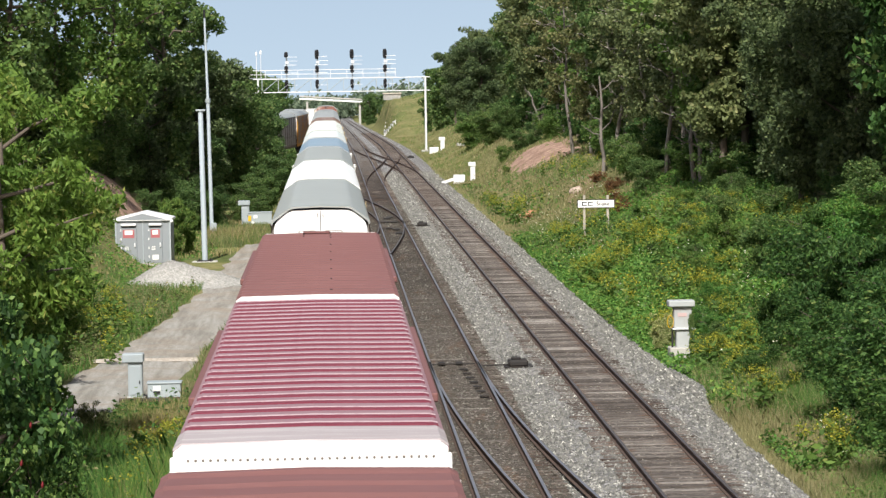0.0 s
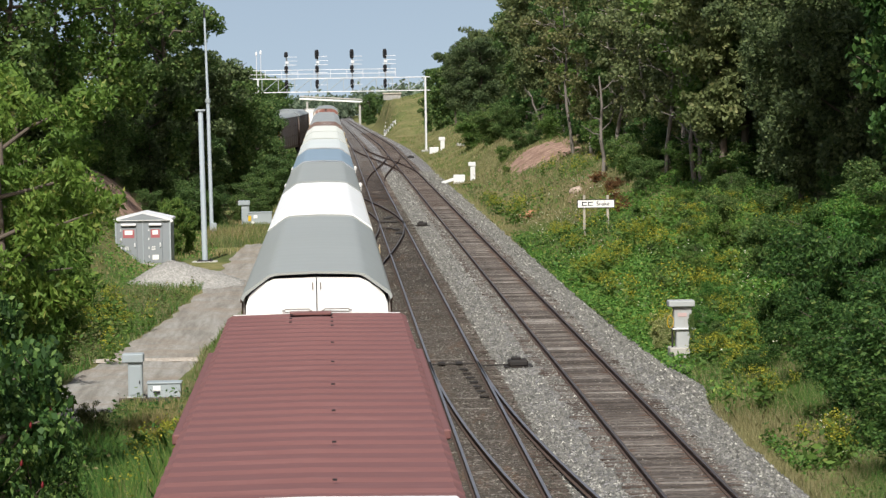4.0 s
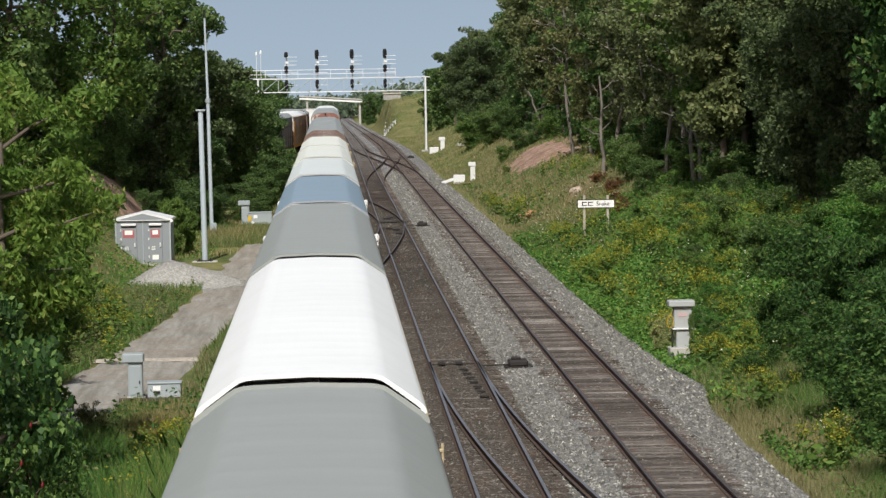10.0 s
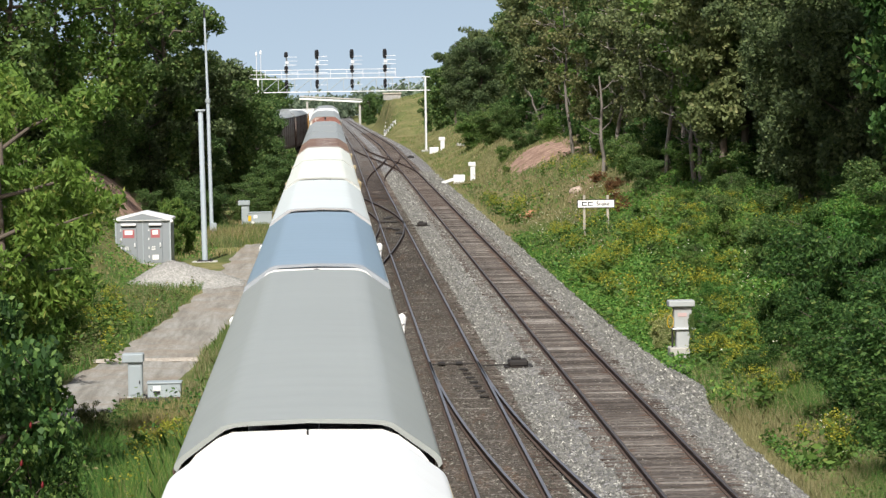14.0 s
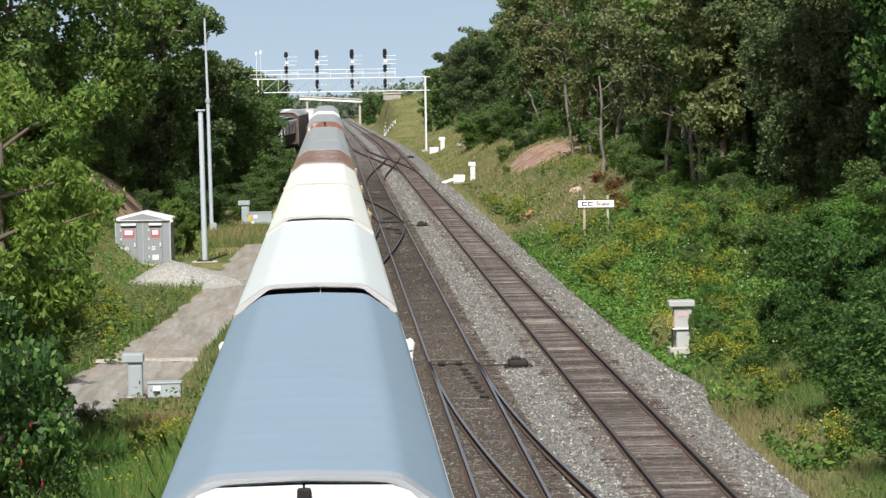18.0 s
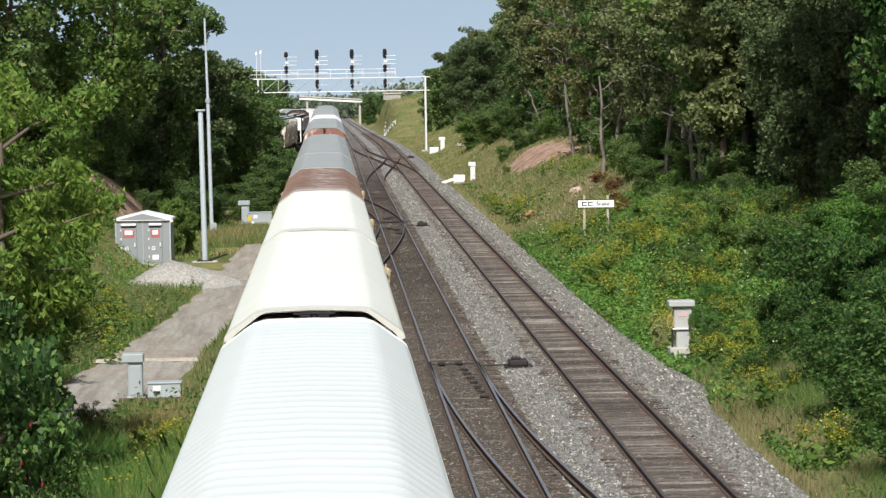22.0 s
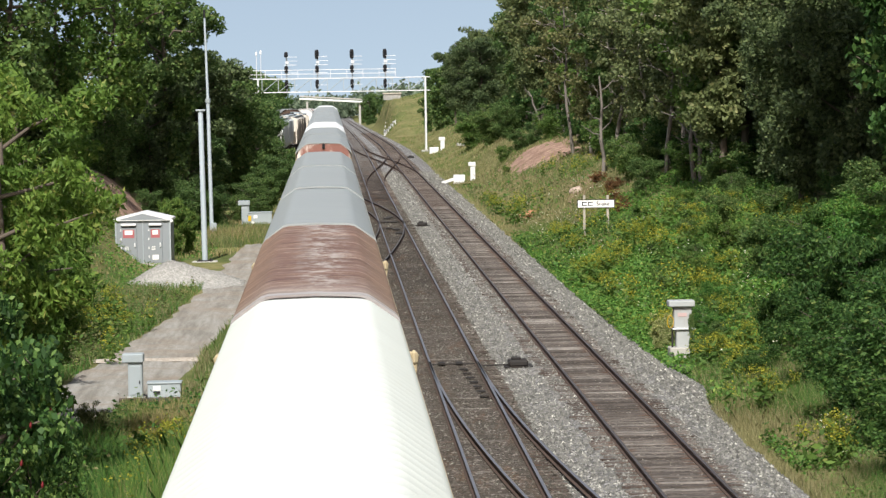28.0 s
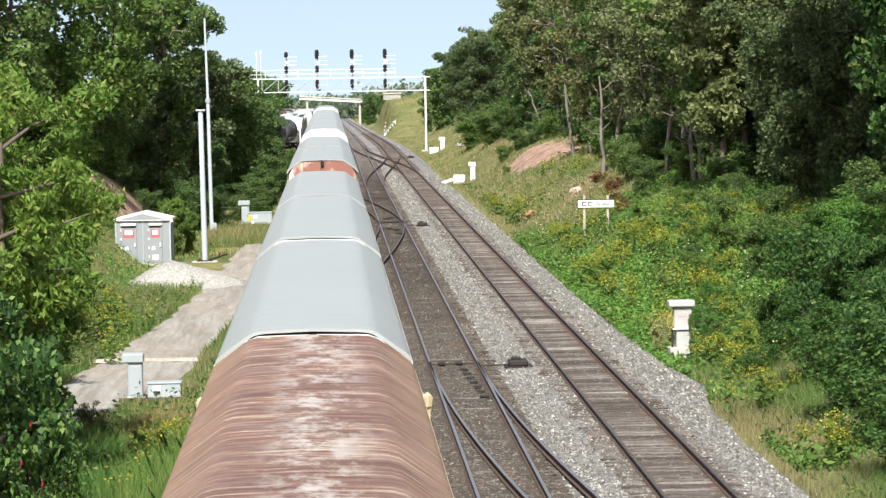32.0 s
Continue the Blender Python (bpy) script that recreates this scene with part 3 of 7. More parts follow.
def mat_rusty():
    """Rusted sheet: brown with tan streaks across, and a bare pale line worn along the middle."""
    n = Nodes("rusty_roof")
    v = n.coords()
    s = n.coords((0.7, 7.0, 0.7))
    a = n.noise(v, 0.5, 5, 0.7)
    b = n.noise(s, 0.9, 7, 0.75)
    base = n.ramp(b, [(0.32, (0.095, 0.055, 0.047)), (0.5, (0.145, 0.085, 0.07)), (0.58, (0.24, 0.155, 0.11)), (0.66, (0.44, 0.37, 0.3))])
    xyz = n.add("ShaderNodeSeparateXYZ")
    n.link(v, xyz.inputs[0])
    shape = n.ramp(n.noise(n.coords((1.6, 0.9, 1)), 1.1, 7, 0.75), [(0.47, (0, 0, 0)), (0.58, (0.9, 0.9, 0.9))])
    mid = n.add("ShaderNodeMapRange")
    n.link(xyz.outputs[0], mid.inputs["Value"])
    mid.inputs["From Min"].default_value, mid.inputs["From Max"].default_value = -2.0, 2.0
    line = n.ramp(mid.outputs[0], [(0.36, (0.1,) * 3), (0.5, (1.0,) * 3), (0.6, (0.8,) * 3), (0.7, (0.1,) * 3)])
    f = n.mix(1.0, shape, line, "MULTIPLY")
    c = n.mix(f, base, (0.4, 0.37, 0.34))
    # bare, pale sheet along the roof's near edge
    end = n.add("ShaderNodeMapRange")
    n.link(xyz.outputs[1], end.inputs["Value"])
    end.inputs["From Min"].default_value, end.inputs["From Max"].default_value = -13.2, -8.0
    near = n.ramp(end.outputs[0], [(0.0, (1, 1, 1)), (0.16, (0.8,) * 3), (0.5, (0.22,) * 3), (1.0, (0, 0, 0))])
    worn = n.mix(1.0, near, n.ramp(b, [(0.36, (0.25,) * 3), (0.56, (0.95,) * 3)]), "MULTIPLY")
    c = n.mix(worn, c, (0.37, 0.32, 0.28))
    edge = n.ramp(mid.outputs[0], [(0.1, (0.75, 0.75, 0.75)), (0.3, (0, 0, 0)), (0.7, (0, 0, 0)), (0.9, (0.75, 0.75, 0.75))])
    c = n.mix(n.mix(1.0, edge, n.ramp(b, [(0.35, (0.2,) * 3), (0.6, (1,) * 3)]), "MULTIPLY"), c, (0.31, 0.21, 0.135))
    c = n.mix(1.0, c, n.ramp(a, [(0.3, (0.8,) * 3), (0.7, (1.15,) * 3)]), "MULTIPLY")
    n.bump(b, 0.2, 0.01)
    return n.done(c, 0.8, 0, 0.2)


M["rusty_roof"] = mat_rusty()
M["grey_roof"] = car_paint("grey_roof", (0.295, 0.315, 0.3), dirt=(0.22, 0.225, 0.22), amount=0.3, rough=0.45, metal=0.0)
M["grey_roof_b"] = car_paint("grey_roof_b", (0.285, 0.305, 0.3), dirt=(0.25, 0.25, 0.25), amount=0.3, rough=0.45, metal=0.0)
M["blue_roof"] = car_paint("blue_roof", (0.225, 0.305, 0.375), dirt=(0.205, 0.27, 0.33), amount=0.5, rough=0.4, streak=(0.12, 2.2, 0.12))
M["white_roof"] = car_paint("white_roof", (0.78, 0.795, 0.79), dirt=(0.6, 0.6, 0.57), amount=0.25)
M["pale_roof"] = car_paint("pale_roof", (0.58, 0.625, 0.615), dirt=(0.5, 0.53, 0.52), amount=0.3, streak=(0.15, 2.0, 0.15))
M["cream_roof"] = car_paint("cream_roof", (0.675, 0.7, 0.64), dirt=(0.6, 0.56, 0.45), amount=0.22)
M["maroon"] = car_paint("maroon_roof", (0.165, 0.078, 0.073), dirt=(0.225, 0.12, 0.11), amount=0.4, rough=0.6)
M["pink"] = car_paint("faded_maroon", (0.235, 0.14, 0.155), dirt=(0.36, 0.28, 0.29), amount=0.7, streak=(0.25, 2.4, 0.25), rough=0.6)
M["brown_side"] = car_paint("brown_side", (0.1, 0.068, 0.054), dirt=(0.08, 0.06, 0.05), amount=0.5, streak=(2, 2, 0.4))
M["screen_side"] = car_paint("screen_side", (0.34, 0.32, 0.3), dirt=(0.2, 0.16, 0.13), amount=0.5, streak=(2, 2, 0.4))
M["grey_side"] = car_paint("grey_side", (0.2, 0.18, 0.16), dirt=(0.12, 0.08, 0.06), amount=0.5, streak=(2, 2, 0.4))
M["cap_grey"] = car_paint("cap_grey", (0.3, 0.325, 0.35), dirt=(0.55, 0.56, 0.57), amount=0.5, streak=(0.3, 4.0, 2.0))
M["cap_pale"] = car_paint("cap_pale", (0.44, 0.445, 0.45), dirt=(0.4, 0.39, 0.38), amount=0.4, streak=(0.3, 4.0, 2.0))
M["cap_cream"] = car_paint("cap_cream", (0.52, 0.53, 0.49), dirt=(0.45, 0.43, 0.37), amount=0.4, streak=(0.3, 4.0, 2.0))
M["cap_bare"] = car_paint("cap_bare", (0.36, 0.34, 0.33), dirt=(0.2, 0.12, 0.09), amount=0.7, streak=(0.4, 4.0, 2.0))
M["buff"] = car_paint("buff_paint", (0.47, 0.39, 0.25), dirt=(0.3, 0.22, 0.13), amount=0.3)
M["orange"] = car_paint("orange_yellow", (0.72, 0.36, 0.05), dirt=(0.4, 0.2, 0.06), amount=0.3)
M["pale_door"] = car_paint("pale_door", (0.42, 0.44, 0.48), dirt=(0.35, 0.35, 0.36), amount=0.3)
M["white_door"] = car_paint("white_door", (0.74, 0.74, 0.725), dirt=(0.6, 0.55, 0.48), amount=0.15)


def mat_rust_door():
    n = Nodes("rust_stained_door")
    v = n.coords((1, 1, 0.5))
    f = n.ramp(n.noise(v, 0.9, 6, 0.7), [(0.4, (0, 0, 0)), (0.52, (0.95,) * 3)])
    c = n.mix(f, (0.68, 0.62, 0.54), (0.2, 0.07, 0.05))
    return n.done(c, 0.7)


M["rust_door"] = mat_rust_door()
RACK_L, RACK_W = 26.2, 1.54


def rack_profile(top):
    """The roof's outline, from eave to eave, with softly rounded corners."""
    e = top - 0.5
    half = [(RACK_W, e - 0.02), (RACK_W - 0.01, e + 0.03), (RACK_W - 0.045, e + 0.085), (RACK_W - 0.1, e + 0.135), (1.05, top - 0.085), (0.97, top - 0.035), (0.86, top - 0.004), (0.7, top + 0.008), (0.0, top + 0.03)]
    return half + [(-x, z) for x, z in half[-2::-1]]


def rack_roof(top, ribs, length):
    """A sheet roof with shallow cross ribs."""
    lift = 0.002 if ribs > 1 else 0.005
    prof = rack_profile(top)
    rings = []
    n = int(length / ribs)
    for i in range(n + 1):
        y = -length / 2 + length * i / n
        for dy, k in ((0.0, 0), (0.05, 1), (0.09, 1), (0.14, 0)):
            if y + dy > length / 2:
                break
            rings.append([(x, y + dy, z + lift * k) for x, z in prof])
    bm = sweep(bmesh.new(), rings, closed=False)
    for f in bm.faces:
        f.smooth = True
    # the underside and the rims have edges of their own, so that they stay crisp
    inner = [[(x * 0.97, y, z - 0.05) for x, z in prof] for y in (-length / 2, length / 2)]
    sweep(bm, [r[::-1] for r in inner], closed=False)
    for outer, low in ((rings[0], inner[0]), (rings[-1][:], inner[1])):
        sweep(bm, [[(x, low[0][1], z) for x, _, z in outer], low], closed=False)
    return bm


def rack_trim(top, depth):
    """The sheet that caps the roof's near end, its lip turned down."""
    prof = rack_profile(top)
    cuts = ((-0.03, 0.93), (-0.035, 1.0), (0.0, 1.006), (depth - 0.02, 1.006), (depth, 1.0))
    rings = []
    for i, (y, k) in enumerate(cuts):
        d = -0.03 if i == 0 else 0.014 if i < 4 else 0.0
        rings.append([(x * k, y, z + d) for x, z in prof])
    return sweep(bmesh.new(), rings, closed=False)


def rack_end(top, side, low):
    """One leaf of the bowed end doors."""
    u = top - low
    prof = [(0.012, u), (0.86, u - 0.02), (1.04, u - 0.09), (1.28, top - 0.36), (1.38, top - 0.48), (1.44, top - 0.66), (1.45, top - 0.9), (1.45, 1.1), (0.012, 1.1)]
    bm = bmesh.new()
    rings = []
    for d in (0.0, 0.06):
        rings.append([(side * x, -d - 0.1 * (1 - (x / RACK_W) ** 2), z) for x, z in prof])
    return sweep(bm, rings if side > 0 else rings[::-1])


def side_wall(top, length):
    bm = bmesh.new()
    for z0, z1 in ((1.0, 2.2), (2.24, 3.4), (3.44, top - 0.52)):
        box(bm, (0.035, length - 0.3, z1 - z0), (0, 0, (z0 + z1) / 2))
    return bm


def wheel_mesh():
    bm = bmesh.new()
    tube(bm, (-0.07, 0, 0), (0.07, 0, 0), 0.45, 0.45, 14)
    tube(bm, (0.07, 0, 0), (0.1, 0, 0), 0.49, 0.49, 14)
    tube(bm, (-0.12, 0, 0), (-0.07, 0, 0), 0.15, 0.15, 8)
    return mesh_of(bm, "wheel", M["iron"])


WHEEL = wheel_mesh()


def truck_frame():
    bm = bmesh.new()
    for s in (-1, 1):
        box(bm, (0.14, 1.5, 0.18), (s * 0.98, 0, 0.62), None, 0.03)
        box(bm, (0.16, 0.7, 0.2), (s * 0.98, 0, 0.38), None, 0.03)
        for y in (-0.86, 0.86):
            box(bm, (0.2, 0.3, 0.3), (s * 0.98, y, 0.46), None, 0.04)
    box(bm, (1.96, 0.36, 0.26), (0, 0, 0.52), None, 0.04)
    return mesh_of(bm, "truck", M["iron"])


TRUCK = truck_frame()


def add_trucks(car, dist):
    for y in (-dist, dist):
        t = part("truck", TRUCK, None, car, at=pose(0, y, 0))
        for dy in (-0.87, 0.87):
            for s in (-1, 1):
                part("wheel", WHEEL, None, t, at=pose(s * 0.76, dy, 0.46, 0, 0, 0 if s < 0 else 180))


def coupler_mesh(length):
    bm = bmesh.new()
    box(bm, (0.16, length, 0.2), (0, -length / 2, 0.88), None, 0.03)
    box(bm, (0.34, 0.32, 0.32), (0.03, -length, 0.88), None, 0.06)
    tube(bm, (0.3, 0.1, 0.8), (0.22, -length * 0.8, 0.55), 0.03, 0.03, 6)
    return mesh_of(bm, "coupler", M["iron"])


COUPLER = coupler_mesh(0.75)
LADDER_CACHE = {}


def ladder_mesh(h, mat):
    key = (round(h, 2), mat.name)
    if key not in LADDER_CACHE:
        bm = bmesh.new()
        for y in (-0.2, 0.2):
            box(bm, (0.03, 0.04, h), (0, y, h / 2))
        z = 0.2
        while z < h:
            box(bm, (0.025, 0.4, 0.025), (0, 0, z))
            z += 0.35
        LADDER_CACHE[key] = mesh_of(bm, "ladder", mat)
    return LADDER_CACHE[key]


RACK_CACHE = {}


def rack_car(label, roof, side, door, trim, top=5.0, ribs=0.62, gear="plain", bracket=None, length=RACK_L, inset=0.3, low=0.1, cap=None):
    """An enclosed rack car: ribbed roof, panelled sides with posts, bowed end doors."""
    car = thing("rack_car", pose(0, 0, 0), label, "railway car", "cars of the freight train")
    key = (top, ribs, length, low)
    if key not in RACK_CACHE:
        RACK_CACHE[key] = dict(
            roof=mesh_of(rack_roof(top, ribs, length), "roof"), side=mesh_of(side_wall(top, length), "side_panel"),
            post=mesh_of(wall_box((0.09, 0.14, top - 1.35), (0, 0, (top + 0.35) / 2), 0.012), "post"),
            left=mesh_of(rack_end(top, -1, low), "end_door"), right=mesh_of(rack_end(top, 1, low), "end_door"))
    c = RACK_CACHE[key]

    def using(me, mat):
        k = (me.name, mat.name)
        if k not in RACK_CACHE:
            m = me.copy()
            m.materials.clear()
            m.materials.append(mat)
            RACK_CACHE[k] = m
        return RACK_CACHE[k]

    h = length / 2
    part("roof", using(c["roof"], roof), None, car)
    if cap is not None:
        part("roof_cap", rack_trim(top, 0.5), cap, car, "dull bare sheet capping the roof's end", at=pose(0, -h, 0))
    for s in (-1, 1):
        part("eave_rail", wall_box((0.03, length - 0.1, 0.06), (s * (RACK_W + 0.002), 0, top - 0.56), 0.008), trim, car)
        part("side_panel", using(c["side"], side), None, car, at=pose(s * (RACK_W - 0.06), 0, 0))
        for k in range(9):
            part("post", using(c["post"], trim), None, car, at=pose(s * (RACK_W - 0.05), -h + 0.35 + k * (length - 0.7) / 8, 0))
        part("side_sill", wall_box((0.12, length, 0.32), (s * (RACK_W - 0.05), 0, 0.95), 0.02), trim, car)
    for turn, y in ((0, -h + inset), (180, h - inset)):
        for me in (c["left"], c["right"]):
            part("end_door", using(me, door), None, car, at=pose(0, y, 0, 0, 0, turn))
    for x in (-0.4, 0.4):
        bm = bmesh.new()
        tube(bm, (x - 0.24, 0, top - 0.8), (x + 0.24, 0, top - 0.8), 0.013, 0.013, 6)
        tube(bm, (x - 0.24, 0, top - 0.74), (x + 0.24, 0, top - 0.74), 0.013, 0.013, 6)
        for q in (-0.24, 0.24):
            tube(bm, (x + q, 0, top - 0.8), (x + q * 1.12, 0, top - 0.77), 0.012, 0.012, 6)
            tube(bm, (x + q, 0, top - 0.74), (x + q * 1.12, 0, top - 0.77), 0.012, 0.012, 6)
            tube(bm, (x + q * 1.12, 0, top - 0.77), (x + q * 1.3, 0.1, top - 0.77), 0.012, 0.012, 6)
        part("door_handle", bm, M["grey_side"], car, at=pose(0, -h + inset - 0.2, 0))
        bm = bmesh.new()
        tube(bm, (x * 0.2, 0, top - 0.34), (x * 0.2, 0, top - 0.2), 0.012, 0.012, 6)
        part("lock_bar", bm, M["grey_side"], car, at=pose(0, -h + inset - 0.18, 0))
    # floor and end sills
    bm = wall_box((2.7, length + 0.5, 0.3), (0, 0, 0.92), 0.02)
    for s in (-1, 1):
        box(bm, (2.95, 0.16, 0.36), (0, s * (h + 0.25), 0.92), None, 0.02)
    part("deck", bm, M["iron"] if gear != "buff" else M["buff"], car)
    for s in (-1, 1):
        part("coupler", COUPLER, None, car, at=pose(0, s * (h + 0.2), 0, 0, 0, 0 if s < 0 else 180))
        for q in (-1, 1):
            part("ladder", ladder_mesh(top - 2.0, trim), None, car, at=pose(q * (RACK_W + 0.02), s * (h - 0.6), 1.0))
            part("grab_iron", box(tube(tube(bmesh.new(), (q * 1.5, s * 0.1, 1.2), (q * 1.62, s * 0.25, 1.9), 0.03, 0.03, 6), (q * 1.62, s * 0.25, 1.9), (q * 1.5, s * 0.05, 2.3), 0.03, 0.03, 6), (0.09, 0.15, 0.13), (q * 1.58, s * 0.2, 1.75), None, 0.02), M["buff"] if gear == "buff" or bracket is not None else trim, car, at=pose(0, s * h, 0))
    if gear == "buff":
        for q in (-1, 1):
            bm = box(bmesh.new(), (0.1, 0.16, 0.5), (q * 0.06, 0, 0), None, 0.015)
            box(bm, (0.16, 0.06, 0.05), (q * 0.1, -0.05, 0.2), None, 0.01)
            box(bm, (0.16, 0.06, 0.05), (q * 0.1, -0.05, -0.05), None, 0.01)
            tube(bm, (q * 0.17, -0.05, 0.3), (q * 0.17, -0.05, -0.3), 0.02, 0.02, 6)
            st = part("end_step", bm, M["buff"], car, "buff-painted step at the car's corner", at=pose(q * (RACK_W + 0.03), -h + 0.2, top - 1.25))
            part("brake_gear", box(bmesh.new(), (0.2, 0.2, 0.28), (q * 0.08, 0, -0.45), None, 0.05), M["maroon"], st, "dull maroon brake gear")
    if gear == "hinge":
        bm = bmesh.new()
        box(bm, (0.72, 0.1, 0.04), (0, 0, 0), None, 0.012)
        box(bm, (0.2, 0.1, 0.05), (-0.15, 0, -0.04), None, 0.015)
        box(bm, (0.2, 0.1, 0.05), (0.16, 0, -0.04), None, 0.015)
        box(bm, (0.07, 0.1, 0.1), (0, 0, -0.08), None, 0.015)
        part("roof_latch", bm, M["black"], car, "black latch between the end doors", at=pose(0, -h - 0.02, top - 0.06))
    if gear == "latch":
        part("roof_latch", box(bmesh.new(), (0.14, 0.1, 0.24), (0, 0, 0), None, 0.02), M["black"], car, "black latch between the end doors", at=pose(0, -h + inset - 0.2, top - 0.17))
    if bracket is not None:
        for q in (-1, 1):
            bm = bmesh.new()
            for z in (0.0, 0.3):
                box(bm, (0.3, 0.1, 0.08), (q * 0.13, 0, z), Euler((0, q * 0.25, 0)).to_matrix(), 0.015)
            tube(bm, (q * 0.27, 0, 0.28), (q * 0.18, 0.05, -0.36), 0.055, 0.05, 7)
            box(bm, (0.13, 0.16, 0.27), (q * 0.23, 0, 0.22), None, 0.05)
            part("corner_bracket", bm, bracket, car, "bracket standing off the corner", at=pose(q * (RACK_W + 0.02), -h + 0.5, top - 1.42))
    add_trucks(car, h - 3.4)
    return car


BOX_W, BOX_H = 1.78, 4.2
RIVET = mesh_of(box(bmesh.new(), (0.035, 0.03, 0.035), (0, 0, 0), None, 0.01), "rivet", M["grey_side"])
M["pale_rib"] = car_paint("dark_seam", (0.15, 0.03, 0.045), dirt=(0.24, 0.1, 0.11), amount=0.4, rough=0.6)
M["seam_edge"] = car_paint("seam_edge", (0.4, 0.31, 0.32), dirt=(0.2, 0.08, 0.1), amount=0.9, rough=0.6, streak=(3, 1, 1))
M["pale_sheet"] = car_paint("pale_sheet", (0.33, 0.29, 0.29), dirt=(0.62, 0.6, 0.59), amount=0.8, rough=0.6, streak=(0.2, 3.0, 0.2))


def box_car(label, length, roof, end, side, rib, seams, steps):
    """A long box car: cross-ribbed roof, plug doors, ribbed ends; seams: pale caps along the ribs; steps: a running board with dark slots."""
    car = thing("box_car", pose(0, 0, 0), label, "railway car", "cars of the freight train")
    rings, n, h = [], int(length / rib), length / 2
    for i in range(n):
        y = -h + length * i / n
        for u, k in ((0.0, 0.0), (0.55, 0.0), (0.68, 1.0), (0.86, 1.0), (1.0 - 1e-3, 0.0)):
            d = (0.008 if seams else 0.045) * k
            yy = y + u * length / n
            rings.append([(BOX_W, yy, BOX_H - 0.1), (BOX_W, yy, BOX_H - 0.045 + d * 0.4), (BOX_W - 0.1, yy, BOX_H + d * 0.7), (0, yy, BOX_H + 0.022 + d), (-BOX_W + 0.1, yy, BOX_H + d * 0.7), (-BOX_W, yy, BOX_H - 0.045 + d * 0.4), (-BOX_W, yy, BOX_H - 0.1)])
    part("roof", sweep(bmesh.new(), rings), roof, car)
    if seams:
        prof = [(-BOX_W + 0.06, -0.02), (-BOX_W + 0.14, 0.0), (0, 0.022), (BOX_W - 0.14, 0.0), (BOX_W - 0.06, -0.02)]
        me = mesh_of(sweep(bmesh.new(), [[(x, y, BOX_H + z + k) for x, z in prof] for y, k in ((-0.22, 0.0), (-0.17, 0.016), (-0.02, 0.022), (0.0, 0.024))], closed=False), "roof_seam", M["pale_rib"])
        edge = mesh_of(sweep(bmesh.new(), [[(x, y, BOX_H + z + k) for x, z in prof] for y, k in ((0.0, 0.024), (0.03, 0.034), (0.07, 0.034), (0.12, 0.0))], closed=False), "seam_edge", M["seam_edge"])
        for i in range(n):
            part("roof_seam", me, None, car, at=pose(0, -h + (i + 0.3) * length / n, 0))
            part("seam_edge", edge, None, car, at=pose(0, -h + (i + 0.3) * length / n, 0))
        prof = [(-BOX_W, -0.05), (-BOX_W + 0.1, 0.02), (0, 0.042), (BOX_W - 0.1, 0.02), (BOX_W, -0.05)]
        me = sweep(bmesh.new(), [[(x, y, BOX_H + z + k) for x, z in prof] for y, k in ((-h, 0.0), (-h + 0.03, 0.03), (-h + 1.5, 0.03), (-h + 1.56, 0.0))], closed=False)
        part("end_sheet", me, M["pale_sheet"], car, "pale bare sheet at the roof's end")
    if steps:
        part("running_board", wall_box((0.82, 0.5, 0.05), (-0.12, h - 0.3, BOX_H + 0.075), 0.01), roof, car)
        for i in range(n):
            if i > n - 4 or i % 4 == 1:
                for x in ((-0.5, 0.3) if i > n - 4 else (0.3,)):
                    part("bracket", wall_box((0.055, 0.04, 0.02), (x, -h + (i + 0.4) * length / n, BOX_H + 0.07)), M["black"], car)
    for s in (-1, 1):
        part("side_wall", wall_box((0.08, length, BOX_H - 1.2), (s * (BOX_W - 0.06), 0, (BOX_H + 1.0) / 2), 0.01), side, car)
        for q in (-1, 1):
            part("door", wall_box((0.07, 3.0, BOX_H - 1.45), (s * (BOX_W + 0.03), q * 1.55, (BOX_H + 0.8) / 2), 0.02), side, car)
        part("door_track", wall_box((0.12, 12.5, 0.14), (s * (BOX_W + 0.05), 0.0, BOX_H - 0.13), 0.02), side, car)
    for s in (-1, 1):
        edge = [(-BOX_W + 0.01, 1.0), (BOX_W - 0.01, 1.0), (BOX_W - 0.01, BOX_H - 0.05), (BOX_W - 0.12, BOX_H + 0.03), (0, BOX_H + 0.055), (-BOX_W + 0.12, BOX_H + 0.03), (-BOX_W + 0.01, BOX_H - 0.05)]
        bm = sweep(bmesh.new(), [[(x, y, z) for x, z in edge] for y in (-0.05, 0.05)][::-1])
        e = part("end_wall", bm, end, car, at=pose(0, s * (h + 0.04), 0))
        for z in np.arange(1.5, BOX_H - 0.7, 0.45):
            part("end_rib", box(bmesh.new(), (2 * BOX_W - 0.4, 0.12, 0.16), (0, s * 0.05, z), None, 0.04), end, e)
        for k in range(34):
            x = -BOX_W + 0.2 + k * (2 * BOX_W - 0.4) / 33
            part("rivet", RIVET, None, e, at=pose(x, s * 0.05, BOX_H - 0.16))
        part("coupler", COUPLER, None, car, at=pose(0, s * h, 0, 0, 0, 0 if s < 0 else 180))
        for q in (-1, 1):
            part("ladder", ladder_mesh(BOX_H - 1.3, M["white"]), None, car, at=pose(q * (BOX_W + 0.02), s * (h - 0.4), 0.9))
            part("corner_plate", wall_box((0.12, 0.14, 0.34), (q * (BOX_W - 0.02), s * (h - 0.02), BOX_H - 0.3), 0.02), M["white"], car, "white corner plate")
    part("floor", wall_box((2.9, length, 0.3), (0, 0, 0.95), 0.02), M["iron"], car)
    add_trucks(car, h - 3.4)
    return car


